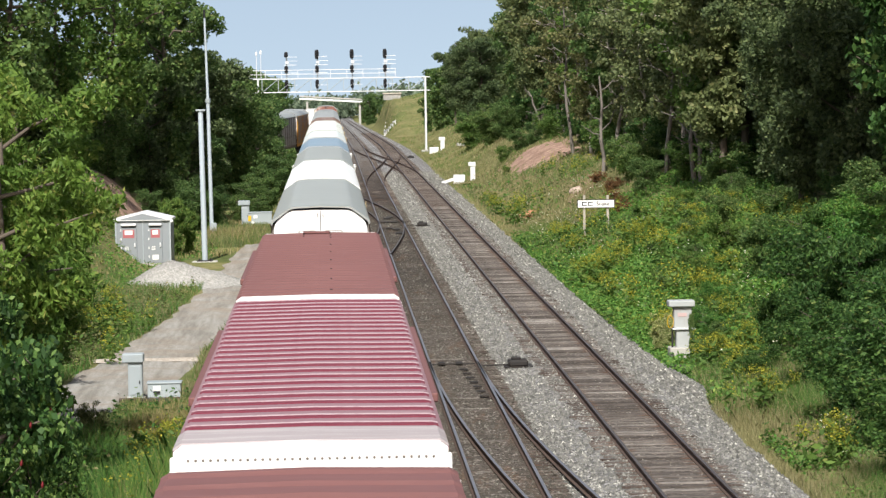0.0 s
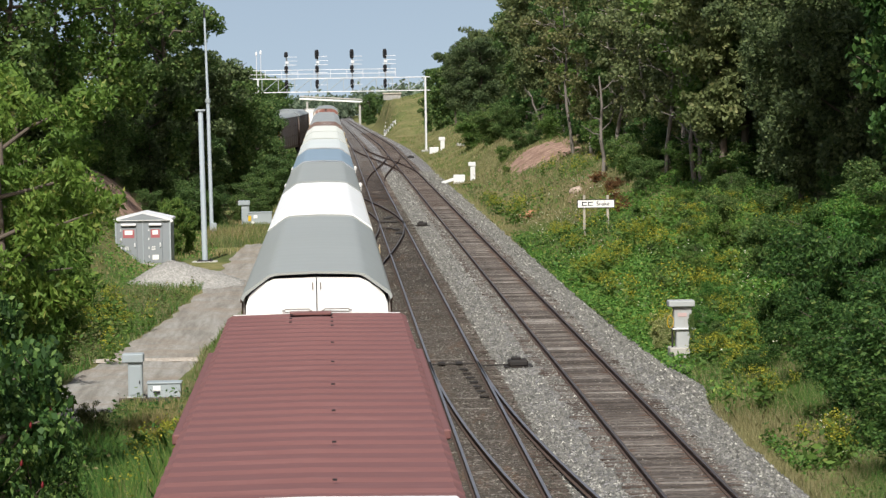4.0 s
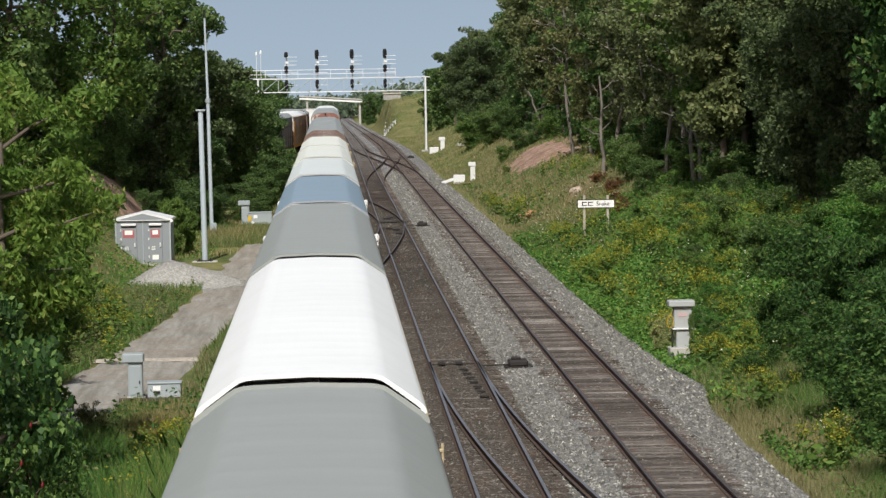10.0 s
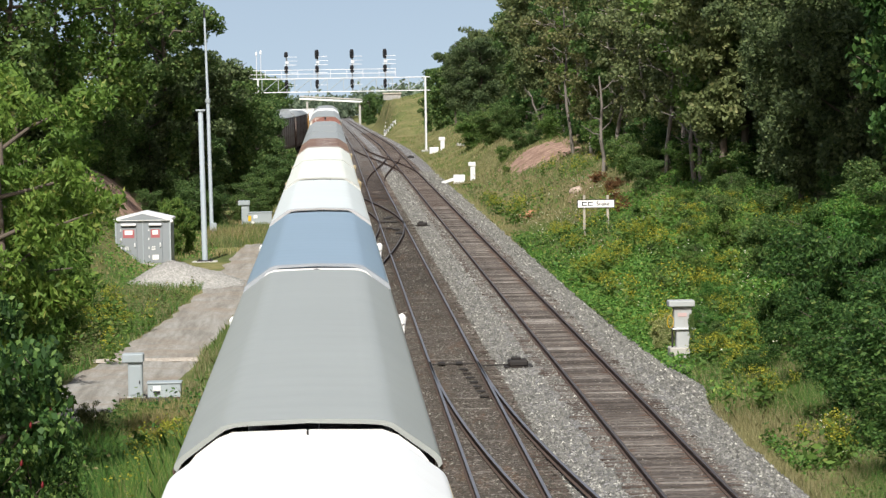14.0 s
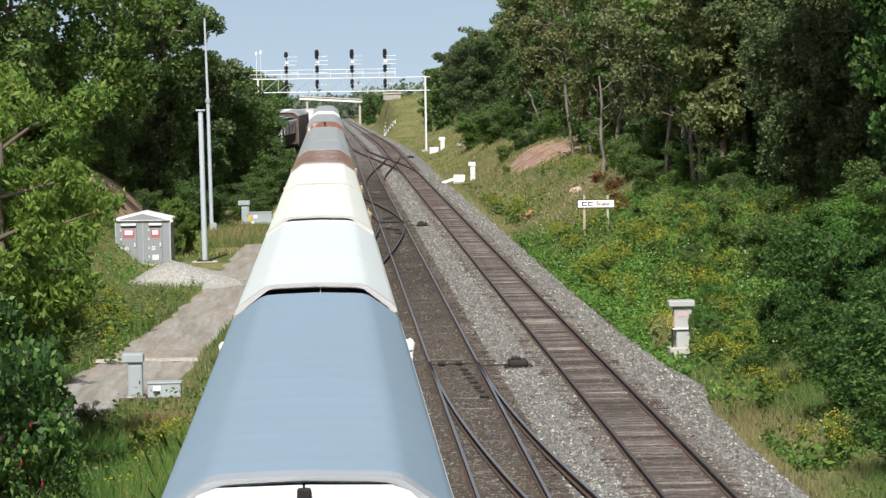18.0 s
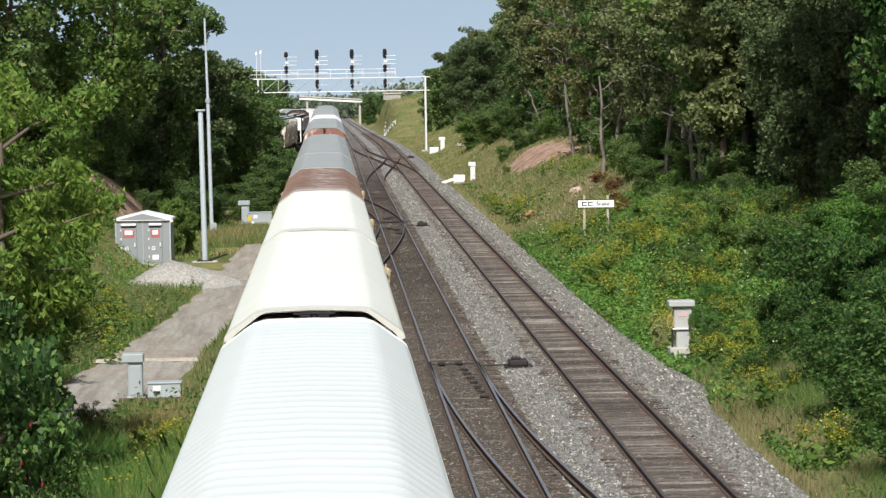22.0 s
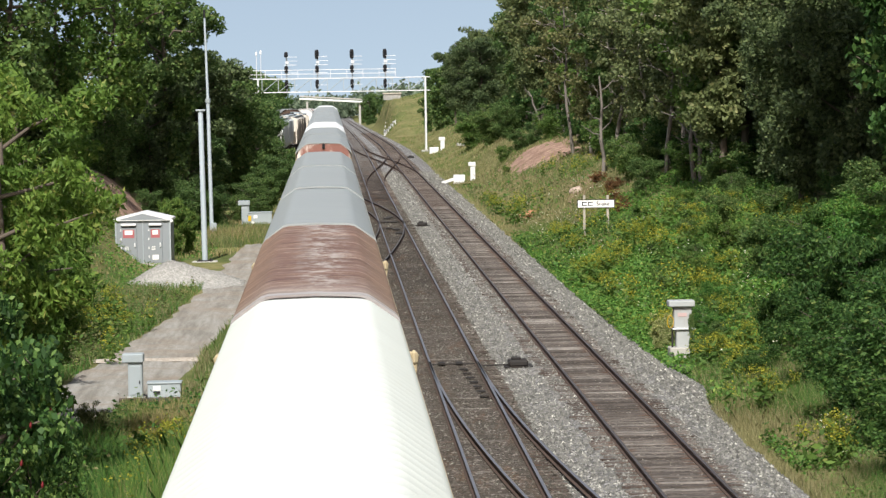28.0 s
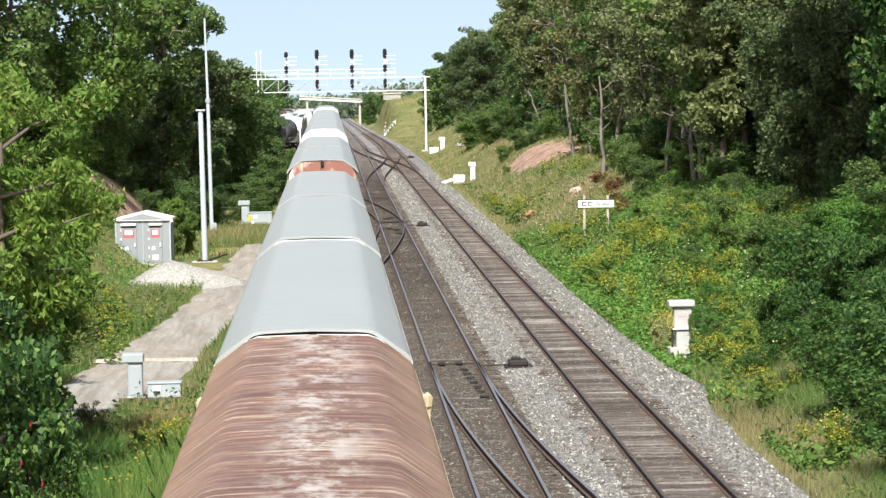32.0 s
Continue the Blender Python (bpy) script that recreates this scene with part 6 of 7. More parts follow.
    # low growth at the wood's foot
    for x, y, h in ((-8.6, 190, 2.8), (-9.6, 194, 3.0), (-6.0, 203, 1.8), (-4.8, 206, 1.6), (-7.4, 198, 2.6), (-9.6, 196, 3.4), (-12.6, 196, 4.0), (-14.8, 196, 4.2), (-11.8, 198, 3.6), (-17.6, 192, 3.6), (-5.6, 214, 2.4), (-5.2, 222, 2.6), (-4.5, 230, 3.0), (-4.3, 246, 3.2), (-4.2, 264, 3.2), (-4.1, 283, 3.0), (-4.4, 300, 2.6), (-4.4, 214, 2.0), (-10.9, 185, 1.7), (-12.2, 188, 1.8), (-13.4, 189, 2.2), (-9.9, 183, 1.5), (-9.2, 178, 1.3), (-14.8, 188, 2.4), (-13.3, 185, 4.2), (-14.4, 186, 4.0)):
        plant("shrub_a", x, y, h, 0.9, "leaf_mid", "bushy shrub at the foot of the wood", "shrub", "shrubs at the wood's foot")
    # beyond the second line
    for x, y, h in ((-9.9, 455, 10), (-12.5, 440, 11), (-13.5, 470, 12), (-11.5, 490, 11), (-9.5, 475, 9.5), (-15, 455, 12), (-12.0, 415, 11), (-14.5, 400, 12), (-17, 420, 13), (-12.5, 520, 12), (-14, 560, 12), (-12, 610, 12), (-13, 670, 12), (-12, 740, 12)):
        plant("far", x, y, h, 0.75, "leaf_mid", "distant leafy tree beside the line", group="distant trees")


def right_trees():
    g = "trees on the right bank"
    r = random.Random(77)
    # tall trees added, mostly out of view, to shade the nearer wood
    for x, y, h in ((23.5, 101, 19), (27.5, 105, 20), (31.5, 102, 20), (25.5, 111, 20), (30.0, 113, 20), (34.0, 110, 20), (26.5, 121, 19), (31, 124, 20), (35, 121, 20), (28.5, 133, 20), (33, 135, 20), (29, 146, 19), (33, 149, 20)):
        plant("shade_canopy", x, y, h, 0.9, "leaf_dark", DARK, group=g)
    # more added shade trees, their leaves starting high above the view
    for x, y, h in ((20.8, 104, 20), (20.8, 111, 20), (22.6, 112.5, 20.5), (22.2, 119, 20), (23.4, 121, 20), (25.2, 129, 20), (24.4, 140, 20), (27.5, 140, 20), (26.4, 152, 19)):
        plant("shade_canopy_high", x, y, h, 0.95, "leaf_dark", "tall added shade tree with its crown mostly out of view", group=g)
    for x, y, h, w in ((20.6, 133, 8.5, 0.8), (22.4, 129, 9.0, 0.85), (24.2, 138, 10.0, 0.9), (21.6, 143, 9.5, 0.8), (23.4, 149, 10.5, 0.9), (26.2, 133, 9.0, 0.9), (25.6, 147, 10.5, 0.9), (23.2, 124, 7.5, 0.8), (28.0, 141, 11.0, 1.0)):
        plant("broad_c", x, y, h, w, "leaf_dark", "low leafy tree in the shade of the wood", group=g)
    for x, y, h, k in ((19.6, 152, 14.5, "broad_b"), (21.4, 157, 15.5, "broad_a")):
        plant(k, x, y, h, 0.8, "leaf_olive", MID, group=g)
    y = 162.0
    while y < 345:
        x = (19.8 if 165 < y < 235 else 21.6) + r.uniform(-0.8, 1.2)
        k = r.choice(("broad_b", "sparse", "slim", "broad_a", "sparse"))
        pale = k == "sparse"
        plant(k, x, y, r.uniform(11.5, 15.5), r.uniform(0.75, 0.95), r.choice(("leaf_olive", "leaf_dry", "leaf_olive") if pale else ("leaf_olive", "leaf_light", "leaf_mid")) if y < 320 else "leaf_mid", "thin pale-stemmed tree on the bank" if pale else MID, group=g, bark="bark_pale" if pale and y > 150 else "bark")
        y += r.uniform(6.0, 9.5)
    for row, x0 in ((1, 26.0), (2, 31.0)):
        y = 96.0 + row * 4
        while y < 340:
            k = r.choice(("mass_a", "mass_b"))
            # rows nearer than 150 m carry the wood's shade in their leaf colour
            plant(k, x0 + r.uniform(-1.5, 1.5), y, r.uniform(14, 18), r.uniform(0.85, 1.05), "leaf_dark" if y > 150 else "leaf_shaded", DARK, group=g)
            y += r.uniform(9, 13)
    for x, y, h in ((20.2, 158, 15), (20.7, 170, 15.5), (22.2, 164, 16)):
        plant("sparse", x, y, h, 0.95, "leaf_light", "airy light green tree with sky showing through", group=g, bark="bark_pale")
    for x, y, h in ((20.6, 176, 13), (20.2, 206, 12), (21.0, 238, 13.5), (20.4, 272, 12.5), (21.2, 300, 13)):
        plant("bare", x, y, h, 0.85, "leaf_dry", "half-bare tree with pale trunk and branches", group=g, bark="bark_pale")
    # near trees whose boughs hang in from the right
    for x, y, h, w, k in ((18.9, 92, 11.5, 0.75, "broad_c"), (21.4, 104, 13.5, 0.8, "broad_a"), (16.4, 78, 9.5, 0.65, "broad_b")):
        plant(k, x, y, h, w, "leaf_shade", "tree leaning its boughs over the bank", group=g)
    # the far wood, lower towards the bridge
    for x, y, h in ((17.5, 350, 11.5), (19.5, 372, 12.5), (18.2, 395, 11), (20.5, 412, 11.5), (22.5, 390, 12), (18.0, 430, 10.5), (19.6, 452, 10.5), (17.5, 475, 10), (22.0, 470, 11), (18.6, 505, 8), (17.8, 545, 6.5), (21, 530, 8), (19.5, 585, 5), (21.5, 650, 5), (12.8, 960, 9), (14.5, 1010, 10), (12.4, 1080, 9), (16.5, 920, 9), (15, 1130, 10)):
        plant("far" if y > 440 else "broad_a", x, y, h, 0.8, "leaf_dark" if y < 440 else "leaf_mid", "leafy tree of the far wood on the bank", group="trees of the far wood")
    # shrubs on the slope
    shrubs = ((13.7, 84, 2.4), (14.8, 90, 3.2), (15.9, 97, 2.8), (16.4, 106, 2.4), (16.2, 112, 1.8), (17.0, 116, 1.6), (16.0, 122, 1.5), (18.2, 124, 1.7), (17.2, 132, 1.5), (15.0, 76, 3.4), (13.4, 71, 3.2), (12.9, 66, 2.9), (13.4, 77, 2.6), (18.6, 140, 1.6), (19.4, 152, 2.2), (19.6, 166, 2.4), (20.2, 186, 2.8), (18.8, 200, 2.0), (19.6, 214, 2.6), (17.8, 172, 2.0), (18.4, 182, 2.4), (18.6, 190, 2.2), (16.5, 310, 3.6), (17.6, 300, 3.4), (15.6, 330, 3.0), (16.4, 345, 3.4), (21.5, 292, 3.4), (23.0, 304, 3.8), (21.8, 318, 3.6), (23.4, 330, 4.0), (20.6, 336, 3.4), (24.6, 316, 4.2), (22.4, 280, 3.2), (21.4, 262, 2.8), (22.6, 248, 3.0), (20.4, 118, 1.4), (21.6, 126, 1.8), (20.2, 134, 1.5), (22.0, 142, 2.2), (20.8, 150, 1.8), (22.4, 158, 2.6), (21.0, 166, 3.2), (22.8, 174, 3.6), (21.2, 184, 3.2), (22.4, 194, 3.6), (21.4, 206, 3.0), (22.6, 218, 3.4), (21.6, 230, 3.0), (23.4, 136, 2.6), (24.0, 122, 2.6), (24.4, 150, 3.0), (15.4, 268, 1.5), (16.6, 264, 1.8), (17.9, 266, 2.0), (19.2, 263, 2.2), (20.4, 256, 2.4), (20.8, 246, 2.2), (14.6, 252, 0.8), (16.8, 141, 1.1), (15.7, 133, 1.2), (14.5, 119, 1.1), (15.3, 127, 0.9), (13.8, 109, 1.1), (17.4, 150, 1.2), (14.6, 136, 0.7), (13.4, 122, 0.8), (16.0, 156, 0.8), (13.0, 113, 0.7), (12.6, 89, 1.1), (12.4, 95, 1.0), (12.5, 102, 1.2))
    # shade on these shrubs is put into the leaf colour
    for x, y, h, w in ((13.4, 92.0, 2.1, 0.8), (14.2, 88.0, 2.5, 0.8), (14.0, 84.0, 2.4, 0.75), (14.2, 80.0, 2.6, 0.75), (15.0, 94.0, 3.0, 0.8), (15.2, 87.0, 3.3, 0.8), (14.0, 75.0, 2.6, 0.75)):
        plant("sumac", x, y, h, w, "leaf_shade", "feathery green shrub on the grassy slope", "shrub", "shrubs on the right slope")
    for x, y, h, w in ((11.15, 103.4, 1.1, 0.6), (11.3, 102.2, 0.9, 0.55), (10.95, 101.2, 0.7, 0.6)):
        plant("shrub_b", x, y, h, w, "leaf_pale", "small shrub with pale variegated leaves", "shrub", "pale shrubs by the signal case")
    for x, y, h, w in ((12.0, 98.0, 1.0, 0.6), (11.85, 97.0, 0.8, 0.6), (12.5, 98.6, 1.2, 0.6), (12.4, 96.2, 0.9, 0.7), (11.62, 98.2, 1.7, 0.16)):
        plant("sumac", x, y, h, w, "leaf_mid", "leafy green weed growing over the signal case", "shrub", "weeds by the signal case")
    for x, y, h in ((17.8, 106, 1.9), (18.4, 103, 2.3), (19.3, 105, 2.6), (18.9, 99, 2.4)):
        plant("shrub_fine", x, y, h, 1.1, "leaf_mid" if h > 2.3 else "leaf_bright", "tall sunlit green shrub before the wood", "shrub", "shrubs on the right slope")
    # nearest and under the trees, shade is put into the leaf colour
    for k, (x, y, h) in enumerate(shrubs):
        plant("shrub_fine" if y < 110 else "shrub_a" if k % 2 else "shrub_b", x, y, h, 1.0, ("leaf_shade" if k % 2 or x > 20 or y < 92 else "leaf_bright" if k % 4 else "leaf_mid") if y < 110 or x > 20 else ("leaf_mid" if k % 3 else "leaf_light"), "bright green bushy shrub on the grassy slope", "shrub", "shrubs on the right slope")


def snag(x, y, h, lean, seed, forks, label):
    """A pale, half-dead stem with broken branches."""
    r = random.Random(seed)
    t = thing("dead_tree", pose(x, y, ground_z(x, y) - 0.1), label, "tree", "dead stems in the wood")
    bm = bmesh.new()
    pts = limb(bm, (0, 0, 0), (lean, 0, h), 0.14, 0.06, r, 0.025, 6, 8)
    part("trunk", bm, M["bark_grey"], t)
    for k in range(forks):
        f = 0.35 + 0.6 * k / forks
        base = pts[0].lerp(pts[-1], f)
        side = 1 if k % 2 else -1
        bm = bmesh.new()
        a = limb(bm, base, base + Vector((side * r.uniform(0.6, 1.7), r.uniform(-0.8, 0.4), r.uniform(0.3, 1.6))), 0.045, 0.02, r, 0.12, 4, 6)
        limb(bm, a[2], a[2] + Vector((side * r.uniform(0.2, 0.7), -0.2, r.uniform(0.3, 0.9))), 0.03, 0.012, r, 0.1, 3, 5)
        part("branch", bm, M["bark_grey"], t)


left_trees()
right_trees()
snag(19.3, 160.5, 7.8, -0.35, 4, 9, "pale forked dead trunk with a broken limb")
snag(19.6, 160.2, 6.2, -0.6, 5, 5, "slim pale dead stem beside a forked trunk")
snag(17.9, 199, 6.5, -0.2, 6, 6, "grey weathered trunk at the wood's edge")
snag(18.6, 232, 12.0, -0.6, 7, 11, "pale dead tree with bare upper branches")
snag(19.8, 208, 12.5, 0.5, 8, 11, "pale dead tree with bare upper branches")
snag(19.5, 176, 12.0, 0.3, 9, 8, "pale dead tree with bare upper branches")
snag(20.5, 290, 4.0, -1.5, 10, 3, "leaning pale dead stem above the slope")
for wx, wy, wh in ((12.6, 193, 0.35), (17.0, 193, 0.8), (16.9, 182, 0.9), (16.4, 175, 0.8), (16.2, 168, 0.8), (15.8, 165, 0.7), (20.2, 171.7, 0.7)):
    plant("shrub_b", wx, wy, wh, 1.0, "leaf_rust", "low shrub with rust-brown withered leaves", "shrub", "withered shrubs")


def berries():
    """Red fruit clusters of the sumac."""
    for x, y, z in ((-4.9, 49.3, 3.4), (-5.05, 49.2, 2.8), (-4.75, 49.5, 2.4), (-4.6, 49.7, 3.6)):
        t = thing("fruit_cluster", pose(x, y, z), "upright dark red sumac fruit cluster among leaves", "fruit", "sumac fruit")
        part("fruit", tube(tube(bmesh.new(), (0, 0, -0.04), (0, 0, 0.0), 0.015, 0.026, 8), (0, 0, 0.0), (0.01, 0, 0.06), 0.026, 0.01, 8), M["berry"], t)
        part("stalk", tube(bmesh.new(), (-0.35, 0.4, -0.4), (0, 0, -0.03), 0.012, 0.01, 5), M["bark"], t)


berries()


ROAD_Y, ROAD_X, ROAD_W = (np.array(c) for c in zip(*ROAD))


def weeds(name, label, seed, count, region, height, width, mats, share, leafy_size=0.0, clump=0.0):
    """Blades of grass, or small leaves, scattered over a stretch of ground: x and y limits, denser near the camera."""
    rng = np.random.default_rng(seed)
    x0, x1, y0, y1 = region
    u = rng.random(count)
    ys = y0 * (y1 / y0) ** u
    xs = rng.uniform(x0, x1, count)
    keep = []
    zs, patch = np.empty(count), np.empty(count)
    for i in range(count):
        n = noise.noise((xs[i] * 0.5, ys[i] * 0.22, seed))
        scar = ((xs[i] - 16.9) / 2.2) ** 2 + ((ys[i] - 249) / 9) ** 2 < 1 or ((xs[i] - 12.75) / 0.45) ** 2 + ((ys[i] - 198.5) / 2.4) ** 2 < 1
        road = y0 < 175 and xs[i] < 0 and 60 < ys[i] < 175 and abs(xs[i] - np.interp(ys[i], ROAD_Y, ROAD_X)) < np.interp(ys[i], ROAD_Y, ROAD_W) * 0.9
        keep.append(not road and n > clump - 0.35 + 0.3 * rng.random() and not (-2.5 < xs[i] < 10.1 + 0.9 * bed_edge(ys[i])) and not scar and ((xs[i] + 6.4) / 1.7) ** 2 + ((ys[i] - 155) / 8) ** 2 > 1 and not (-15 < xs[i] < -10.8 and 164 < ys[i] < 189))
        zs[i] = ground_z(xs[i], ys[i])
        patch[i] = noise.noise((xs[i] * 0.32, ys[i] * 0.11, seed + 5.5)) * 0.9 + 0.5
    keep = np.array(keep)
    xs, ys, zs, patch = xs[keep], ys[keep], zs[keep], patch[keep]
    tall = np.clip(0.45 + 1.1 * patch, 0.3, 1.6)
    n = len(xs)
    p = np.stack([xs, ys, zs], axis=1)
    if leafy_size:
        p[:, 2] += rng.uniform(0.02, height, n) * (0.4 + rng.random(n)) * tall
        v, f = leaf_arrays(rng, p, leafy_size, 0.2, 0.8)
    else:
        h = height * rng.uniform(0.5, 1.3, (n, 1)) * tall[:, None]
        a = rng.uniform(0, math.tau, n)
        side = np.stack([np.cos(a), np.sin(a) * 0.4, np.zeros(n)], axis=1) * width
        tip = p + np.concatenate([rng.normal(size=(n, 2)) * 0.27 * h, h], axis=1)
        mid = p + (tip - p) * np.array([0.35, 0.35, 0.55])
        v = np.stack([p - side, p + side, mid + side * 0.7, tip, mid - side * 0.7], axis=1).reshape(-1, 3)
        f = np.arange(5 * n).reshape(-1, 5)
    pick = np.clip(patch + rng.normal(size=n) * 0.22, 0, 0.999)
    idx = np.searchsorted(np.cumsum(share), pick).clip(0, len(mats) - 1)
    tagged(new(name, quads(name, v, f, *[M[m] for m in mats], index=idx)), label, "weeds", kind="stuff")


weeds("slope_weeds", "lush leafy green weeds covering the right slope", 31, 160000, (10.35, 21, 84, 175), 0.42, 0.02, ("leaf_bright", "leaf_light", "leaf_shade"), (0.75, 0.15, 0.1), 0.085, -0.3)
weeds("slope_grass", "long green and straw-coloured grass on the right slope", 32, 22000, (10.3, 21, 160, 420), 0.3, 0.018, ("grass_dry", "grass"), (0.65, 0.35))
weeds("tan_grass", "tan and olive grass on the upper slope", 42, 42000, (10.9, 18.5, 150, 300), 0.3, 0.022, ("grass_dry", "grass"), (0.85, 0.15), 0.0, -0.2)
weeds("slope_herbs", "scattered green weeds among the tan grass", 43, 9000, (11, 19.5, 160, 270), 0.3, 0.02, ("leaf_light", "leaf_bright", "leaf_dry"), (0.4, 0.3, 0.3), 0.12, 0.1)
weeds("straw_grass", "straw-coloured grass at the foot of the slope", 37, 46000, (10.4, 14.5, 55, 92), 0.48, 0.009, ("grass_dry", "grass", "leaf_bright"), (0.55, 0.3, 0.15), 0.0, -0.5)
weeds("verge_weeds", "green grass between the road and the train", 38, 9000, (-4.4, -2.6, 84, 135), 0.35, 0.02, ("grass", "grass_dry"), (0.7, 0.3))
weeds("far_grass", "yellowish grass along the far line", 33, 30000, (10.9, 24, 230, 720), 0.2, 0.05, ("grass_dry", "grass"), (0.8, 0.2))
weeds("roadside_grass", "tall green reeds and grass beside the road", 34, 24000, (-6.4, -2.7, 50, 75), 1.15, 0.013, ("leaf_shade", "leaf_bright", "grass", "grass_dry"), (0.35, 0.3, 0.25, 0.1), 0.0, -0.2)
weeds("road_foot_grass", "grass and weeds round the battery box", 44, 9000, (-6.2, -2.7, 74, 88), 0.34, 0.012, ("leaf_dry", "grass", "grass_dry"), (0.3, 0.3, 0.4))
weeds("roadside_weeds", "leafy weeds beside the service road", 35, 46000, (-14, -6.2, 88, 200), 0.36, 0.02, ("leaf_bright", "leaf_light", "leaf_dry"), (0.5, 0.3, 0.2), 0.075)
weeds("road_edge_grass", "green grass along the edge of the service road", 45, 26000, (-10.2, -5.6, 88, 142), 0.3, 0.014, ("grass", "leaf_bright", "grass_dry"), (0.5, 0.3, 0.2), 0.0, -0.2)
weeds("mast_grass", "tall olive grass behind the masts", 46, 9000, (-7.4, -2.9, 172, 195), 0.45, 0.02, ("leaf_olive", "grass", "grass_dry"), (0.4, 0.2, 0.4), 0.0, -0.2)
weeds("foot_weeds", "leafy weeds among the grass at the slope's foot", 39, 26000, (10.7, 14.2, 56, 94), 0.45, 0.02, ("leaf_bright", "leaf_mid", "leaf_light"), (0.4, 0.35, 0.25), 0.075, 0.22)
weeds("near_weeds", "leafy weeds among the tall roadside grass", 40, 11000, (-6.2, -3.0, 52, 88), 0.8, 0.02, ("leaf_shade", "leaf_bright", "leaf_dry"), (0.45, 0.35, 0.2), 0.08, 0.15)
weeds("verge_grass", "short dry grass by the masts", 36, 14000, (-11, -2.8, 125, 215), 0.19, 0.022, ("grass", "grass_dry"), (0.3, 0.7), 0.0, 0.0)


def goldenrod():
    """Flowering weeds: leafy stems with yellow plumes."""
    rng = np.random.default_rng(41)
    stems, plumes = [], []
    spots = [(cx + rng.normal() * 0.4, cy + rng.normal() * 1.0) for cx, cy in [(rng.uniform(11.8, 19), rng.uniform(66, 230)) for _ in range(12)] + [(12.4, 108), (12.2, 124), (12.6, 142), (13.6, 118), (14.4, 146)] for _ in range(3)] + [(rng.uniform(11.6, 20), rng.uniform(64, 240)) for _ in range(16)] + [(rng.uniform(-4.6, -3.3), rng.uniform(58, 78)) for _ in range(12)] + [(rng.uniform(-9.5, -6.6), rng.uniform(100, 128)) for _ in range(9)]
    for x, y in spots:
        z = ground_z(x, y)
        for _ in range(rng.integers(3, 8)):
            q = np.array([x, y, z]) + np.array([rng.normal() * 0.3, rng.normal() * 0.4, 0])
            h = rng.uniform(0.6, 1.2)
            stems.append(q + np.array([0, 0, 1.0]) * np.linspace(0.1, h * 0.85, 9)[:, None] + rng.normal(size=(9, 3)) * 0.05)
            plumes.append(q + np.array([0, 0, h]) + rng.normal(size=(14, 3)) * np.array([0.1, 0.1, 0.1]))
    a, fa = leaf_arrays(rng, np.concatenate(stems), 0.1, 0.1, 0.5, 2.4)
    b, fb = leaf_arrays(rng, np.concatenate(plumes), 0.055, 0.0, 0.6, 1.5)
    v = np.concatenate([a, b])
    f = np.concatenate([fa, fb + len(a)])
    idx = np.concatenate([np.zeros(len(fa)), np.ones(len(fb))])
    tagged(new("wild_goldenrod", quads("wild_goldenrod", v, f, M["leaf_light"], M["goldenrod"], index=idx)), "yellow flowering weeds scattered over the slopes", "weeds", kind="stuff")
    pts = []
    for _ in range(90):
        x, y = rng.uniform(11.4, 17), rng.uniform(66, 200)
        c = np.array([x, y, ground_z(x, y) + 0.7])
        pts.append(c + rng.normal(size=(8, 3)) * np.array([0.25, 0.25, 0.12]))
    v, f = leaf_arrays(rng, np.concatenate(pts), 0.06, 0, 1.0, 1.0)
    tagged(new("white_flowers", quads("white_flowers", v, f, M["petal"])), "small white wildflowers on the slope", "flowers", kind="stuff")


def goldenrod_clump(k):
    """Leafy stems with arching yellow plumes: arrays for one clump."""
    rng = np.random.default_rng(90 + k)
    stems, plumes = [], []
    for _ in range(22):
        q = np.array([rng.normal() * 0.32, rng.normal() * 0.4, 0])
        h = rng.uniform(0.65, 1.15)
        stems.append(q + np.array([0, 0, 1.0]) * np.linspace(0.08, h * 0.9, 12)[:, None] + rng.normal(size=(12, 3)) * 0.06)
        a = rng.uniform(0, math.tau)
        for u in np.linspace(-0.5, 1, 5):
            c = q + np.array([math.cos(a) * 0.16 * u, math.sin(a) * 0.16 * u, h - 0.1 * u * u])
            plumes.append(c + rng.normal(size=(9, 3)) * 0.045)
    leaves = leaf_arrays(rng, np.concatenate(stems), 0.085, 0.15, 0.5, 2.6)
    flowers = leaf_arrays(rng, np.concatenate(plumes), 0.032, 0.0, 0.8, 1.3)
    return quads("foliage", *leaves, M["leaf_light"]), quads("bloom", *flowers, M["goldenrod"])


CLUMPS = [goldenrod_clump(k) for k in range(4)]
GOLDEN = [(12.3, 95.0), (11.9, 93.4), (12.7, 94.0), (11.6, 104.6), (13.2, 103.0), (14.0, 112.0), (15.2, 117.0), (11.4, 134.6), (12.0, 134.8), (11.5, 127.8), (13.3, 140.7), (14.4, 143.6), (12.5, 164.2), (14.8, 146.8), (16.2, 144.2), (16.6, 138.4), (17.8, 134.8), (18.5, 118.5), (18.5, 116.1), (17.7, 115.6), (11.7, 81.5), (12.4, 90.4), (16.0, 131.3), (14.6, 132.3), (11.5, 219.8), (11.4, 205.2), (11.6, 191.8), (12.7, 168.3), (12.3, 155.7), (11.5, 70.0), (15.3, 145.3), (17.7, 124.1), (-4.0, 72.0), (-3.7, 66.0), (-8.2, 112.0), (-8.6, 118.0)]
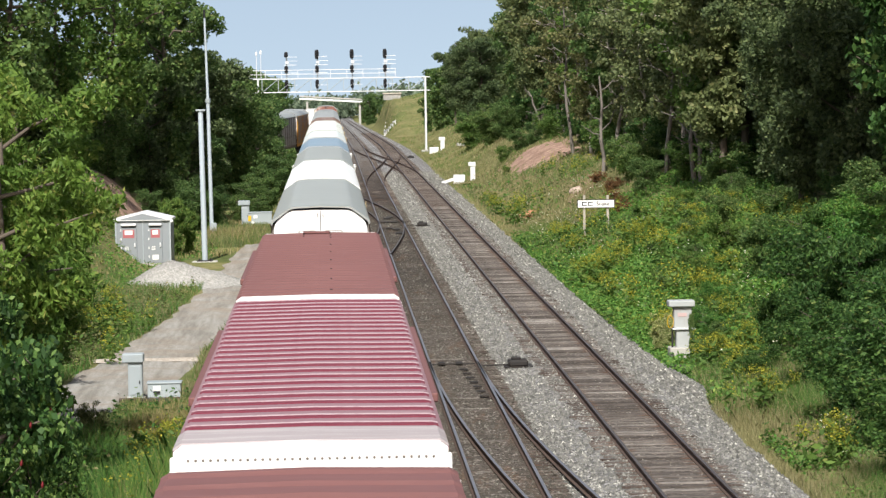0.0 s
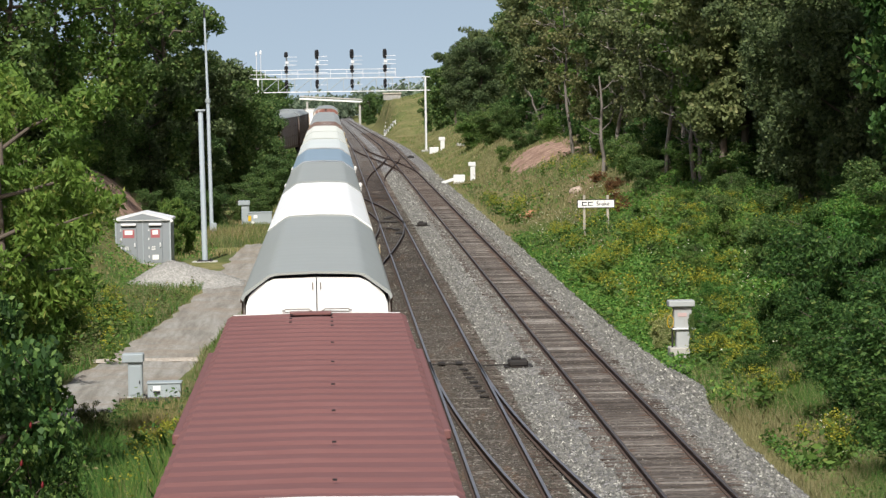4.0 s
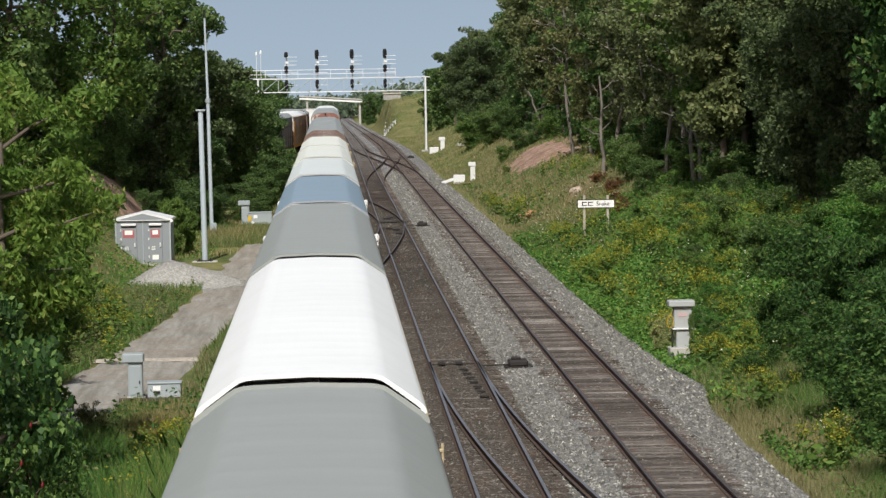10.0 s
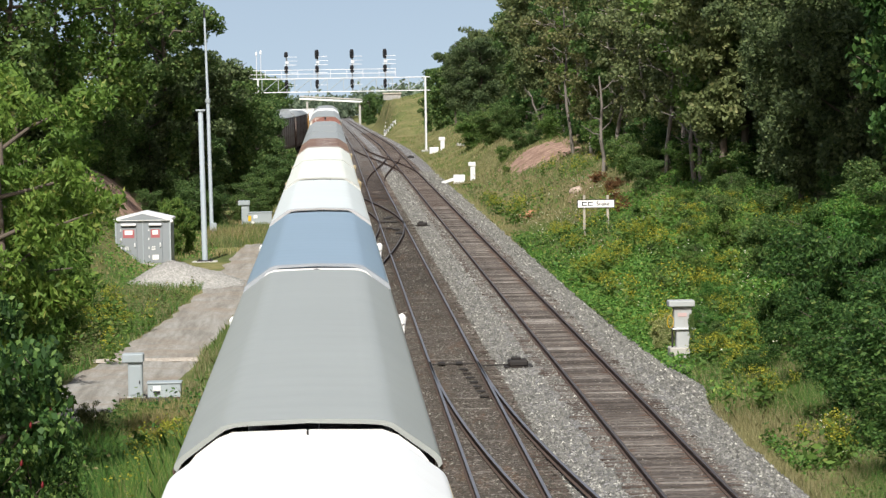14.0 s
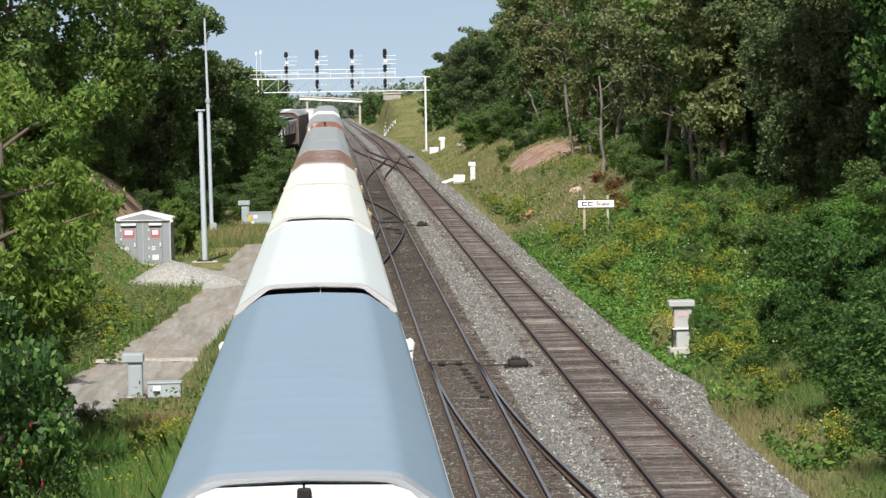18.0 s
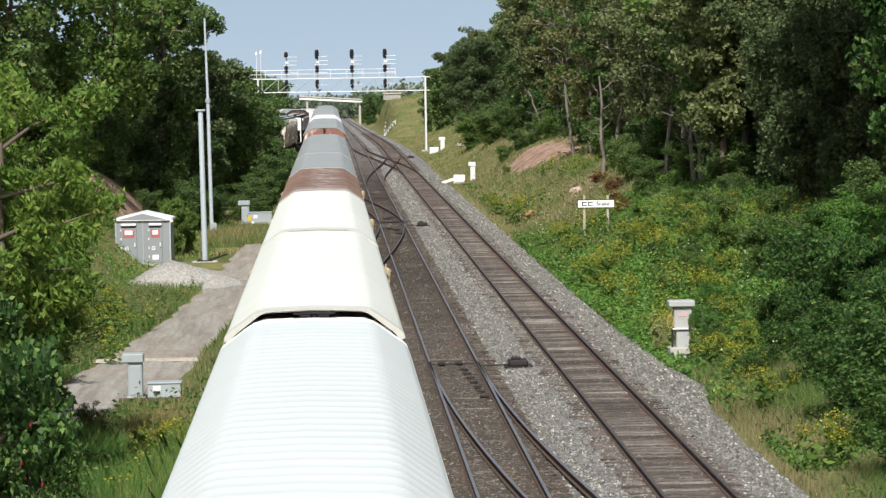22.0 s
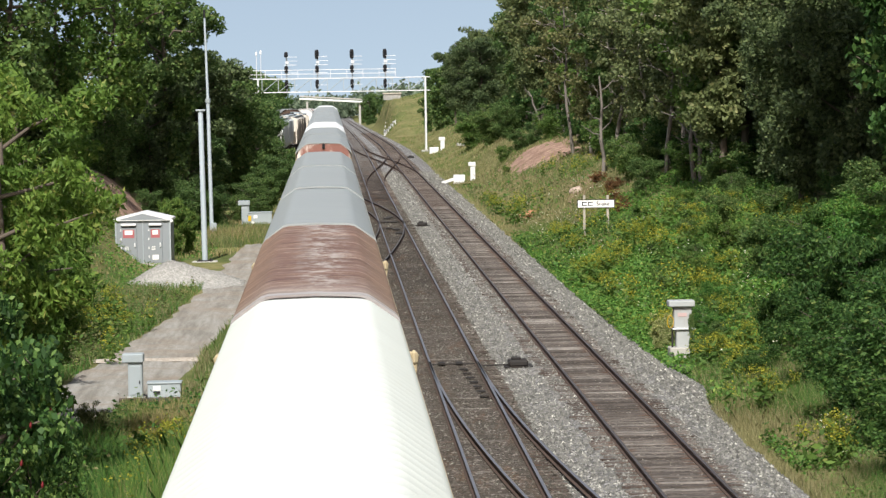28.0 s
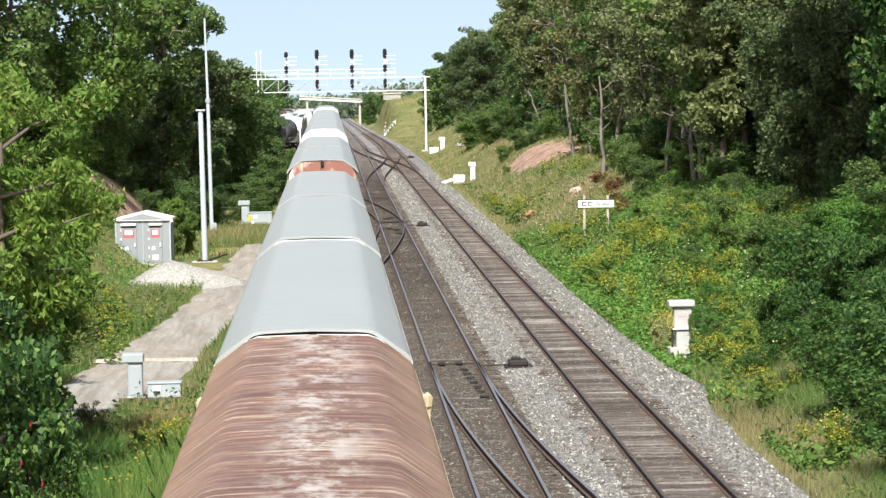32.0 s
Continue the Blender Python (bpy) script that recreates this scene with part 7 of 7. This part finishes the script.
for k, (gx, gy) in enumerate(GOLDEN):
    clump = thing("goldenrod", pose(gx, gy, ground_z(gx, gy), 0, 0, 73 * k) @ Matrix.Diagonal((1.15, 1.15, 1.0 + 0.15 * (k % 3), 1)), "goldenrod clump with yellow plumes on leafy stems", "flowering weed", "goldenrod clumps")
    part("foliage", CLUMPS[k % 4][0], None, clump)
    part("bloom", CLUMPS[k % 4][1], None, clump, "yellow flower plumes")

goldenrod()


def soil_scars():
    """Bare red earth where the banks have slipped."""
    for name, x0, x1, y0, y1, seed, earth in (("soil_scar", 13.9, 20.6, 232, 266, 3, "soil"), ("soil_scar", -14.8, -10.6, 166, 188, 8, "soil"), ("clay_patch", 12.0, 13.5, 195, 202, 5, "clay"), ("soil_patch", 15.0, 17.6, 190, 204, 12, "soil"), ("soil_patch", 15.6, 17.4, 164, 172, 15, "soil")):
        bm = bmesh.new()
        n, m = 40, 40
        grid = []
        for j in range(m):
            row = []
            for i in range(n):
                u, v = i / (n - 1), j / (m - 1)
                x, y = x0 + (x1 - x0) * u, y0 + (y1 - y0) * v
                edge = min(u, 1 - u, v, 1 - v) * 4 + noise.noise((x * 0.9, y * 0.25, seed)) * 1.2 + noise.noise((x * 2.5, y * 0.8, seed)) * 0.8 + noise.noise((x * 6, y * 1.6, seed)) * 0.35 - 0.1
                row.append(bm.verts.new((x, y, ground_z(x, y) + min(0.03, max(-0.4, edge * 0.5 - 0.2)) + noise.noise((x * 2, y * 0.6, 1)) * 0.03 + noise.noise((x * 0.8, y * 0.9, 4)) * 0.06 + (0.14 * math.exp(-((u - 0.5) / 0.4) ** 2 - ((v - 0.5) / 0.4) ** 2) if earth == "clay" else 0.0))))
            grid.append(row)
        for j in range(m - 1):
            for i in range(n - 1):
                bm.faces.new((grid[j][i], grid[j][i + 1], grid[j + 1][i + 1], grid[j + 1][i]))
        tagged(part(name, bm, M[earth], smooth=True), "bare orange clay among the grass" if earth == "clay" else "bare reddish earth on the slipped bank", "earth", kind="structure")


soil_scars()


def boulder(x, y, size, seed):
    """A pale weathered stone, half sunk in the bank."""
    t = thing("boulder", pose(x, y, ground_z(x, y), 0, 0, 40 * seed), "pale weathered boulder on the grassy bank", "boulder")
    bm = bmesh.new()
    bmesh.ops.create_icosphere(bm, subdivisions=3, radius=size)
    for v in bm.verts:
        v.co *= 1 + 0.35 * noise.noise(v.co * 1.3 + Vector((seed, 0, 0))) + 0.12 * noise.noise(v.co * 4)
        v.co.z *= 0.75
    part("stone", bm, M["boulder"], t, smooth=True)


boulder(16.0, 196, 0.55, 1)
for k, (tx, ty, turn) in enumerate(((11.15, 95.6, 30), (11.35, 94.2, 18), (11.2, 93.2, 36))):
    log = thing("old_timber", pose(tx, ty, ground_z(tx, ty) + 0.1, 0, 4, -turn), "dark rotten timber lying at the ballast edge", "timber", "old timbers")
    part("timber", wall_box((1.1 - 0.2 * k, 0.16, 0.14), (0, 0, 0), 0.02), M["tie"], log)

sill = thing("old_timber", pose(-5.1, 88.9, -0.34, 0, 0, 3), "grey weathered timber lying before the battery box", "timber")
part("timber", wall_box((2.3, 0.18, 0.14), (0, 0, 0), 0.02), M["tie"], sill)


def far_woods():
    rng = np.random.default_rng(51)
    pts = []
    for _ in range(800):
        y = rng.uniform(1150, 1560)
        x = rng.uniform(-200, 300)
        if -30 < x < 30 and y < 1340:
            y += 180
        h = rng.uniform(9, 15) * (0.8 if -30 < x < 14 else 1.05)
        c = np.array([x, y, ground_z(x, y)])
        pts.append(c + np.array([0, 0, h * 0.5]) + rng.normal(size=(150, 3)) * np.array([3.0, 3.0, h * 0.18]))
    # haze over the horizon comes only from the leaf colour
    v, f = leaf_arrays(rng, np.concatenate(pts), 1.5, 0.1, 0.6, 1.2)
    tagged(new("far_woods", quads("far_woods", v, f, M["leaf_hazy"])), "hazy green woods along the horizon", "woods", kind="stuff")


far_woods()
motions()
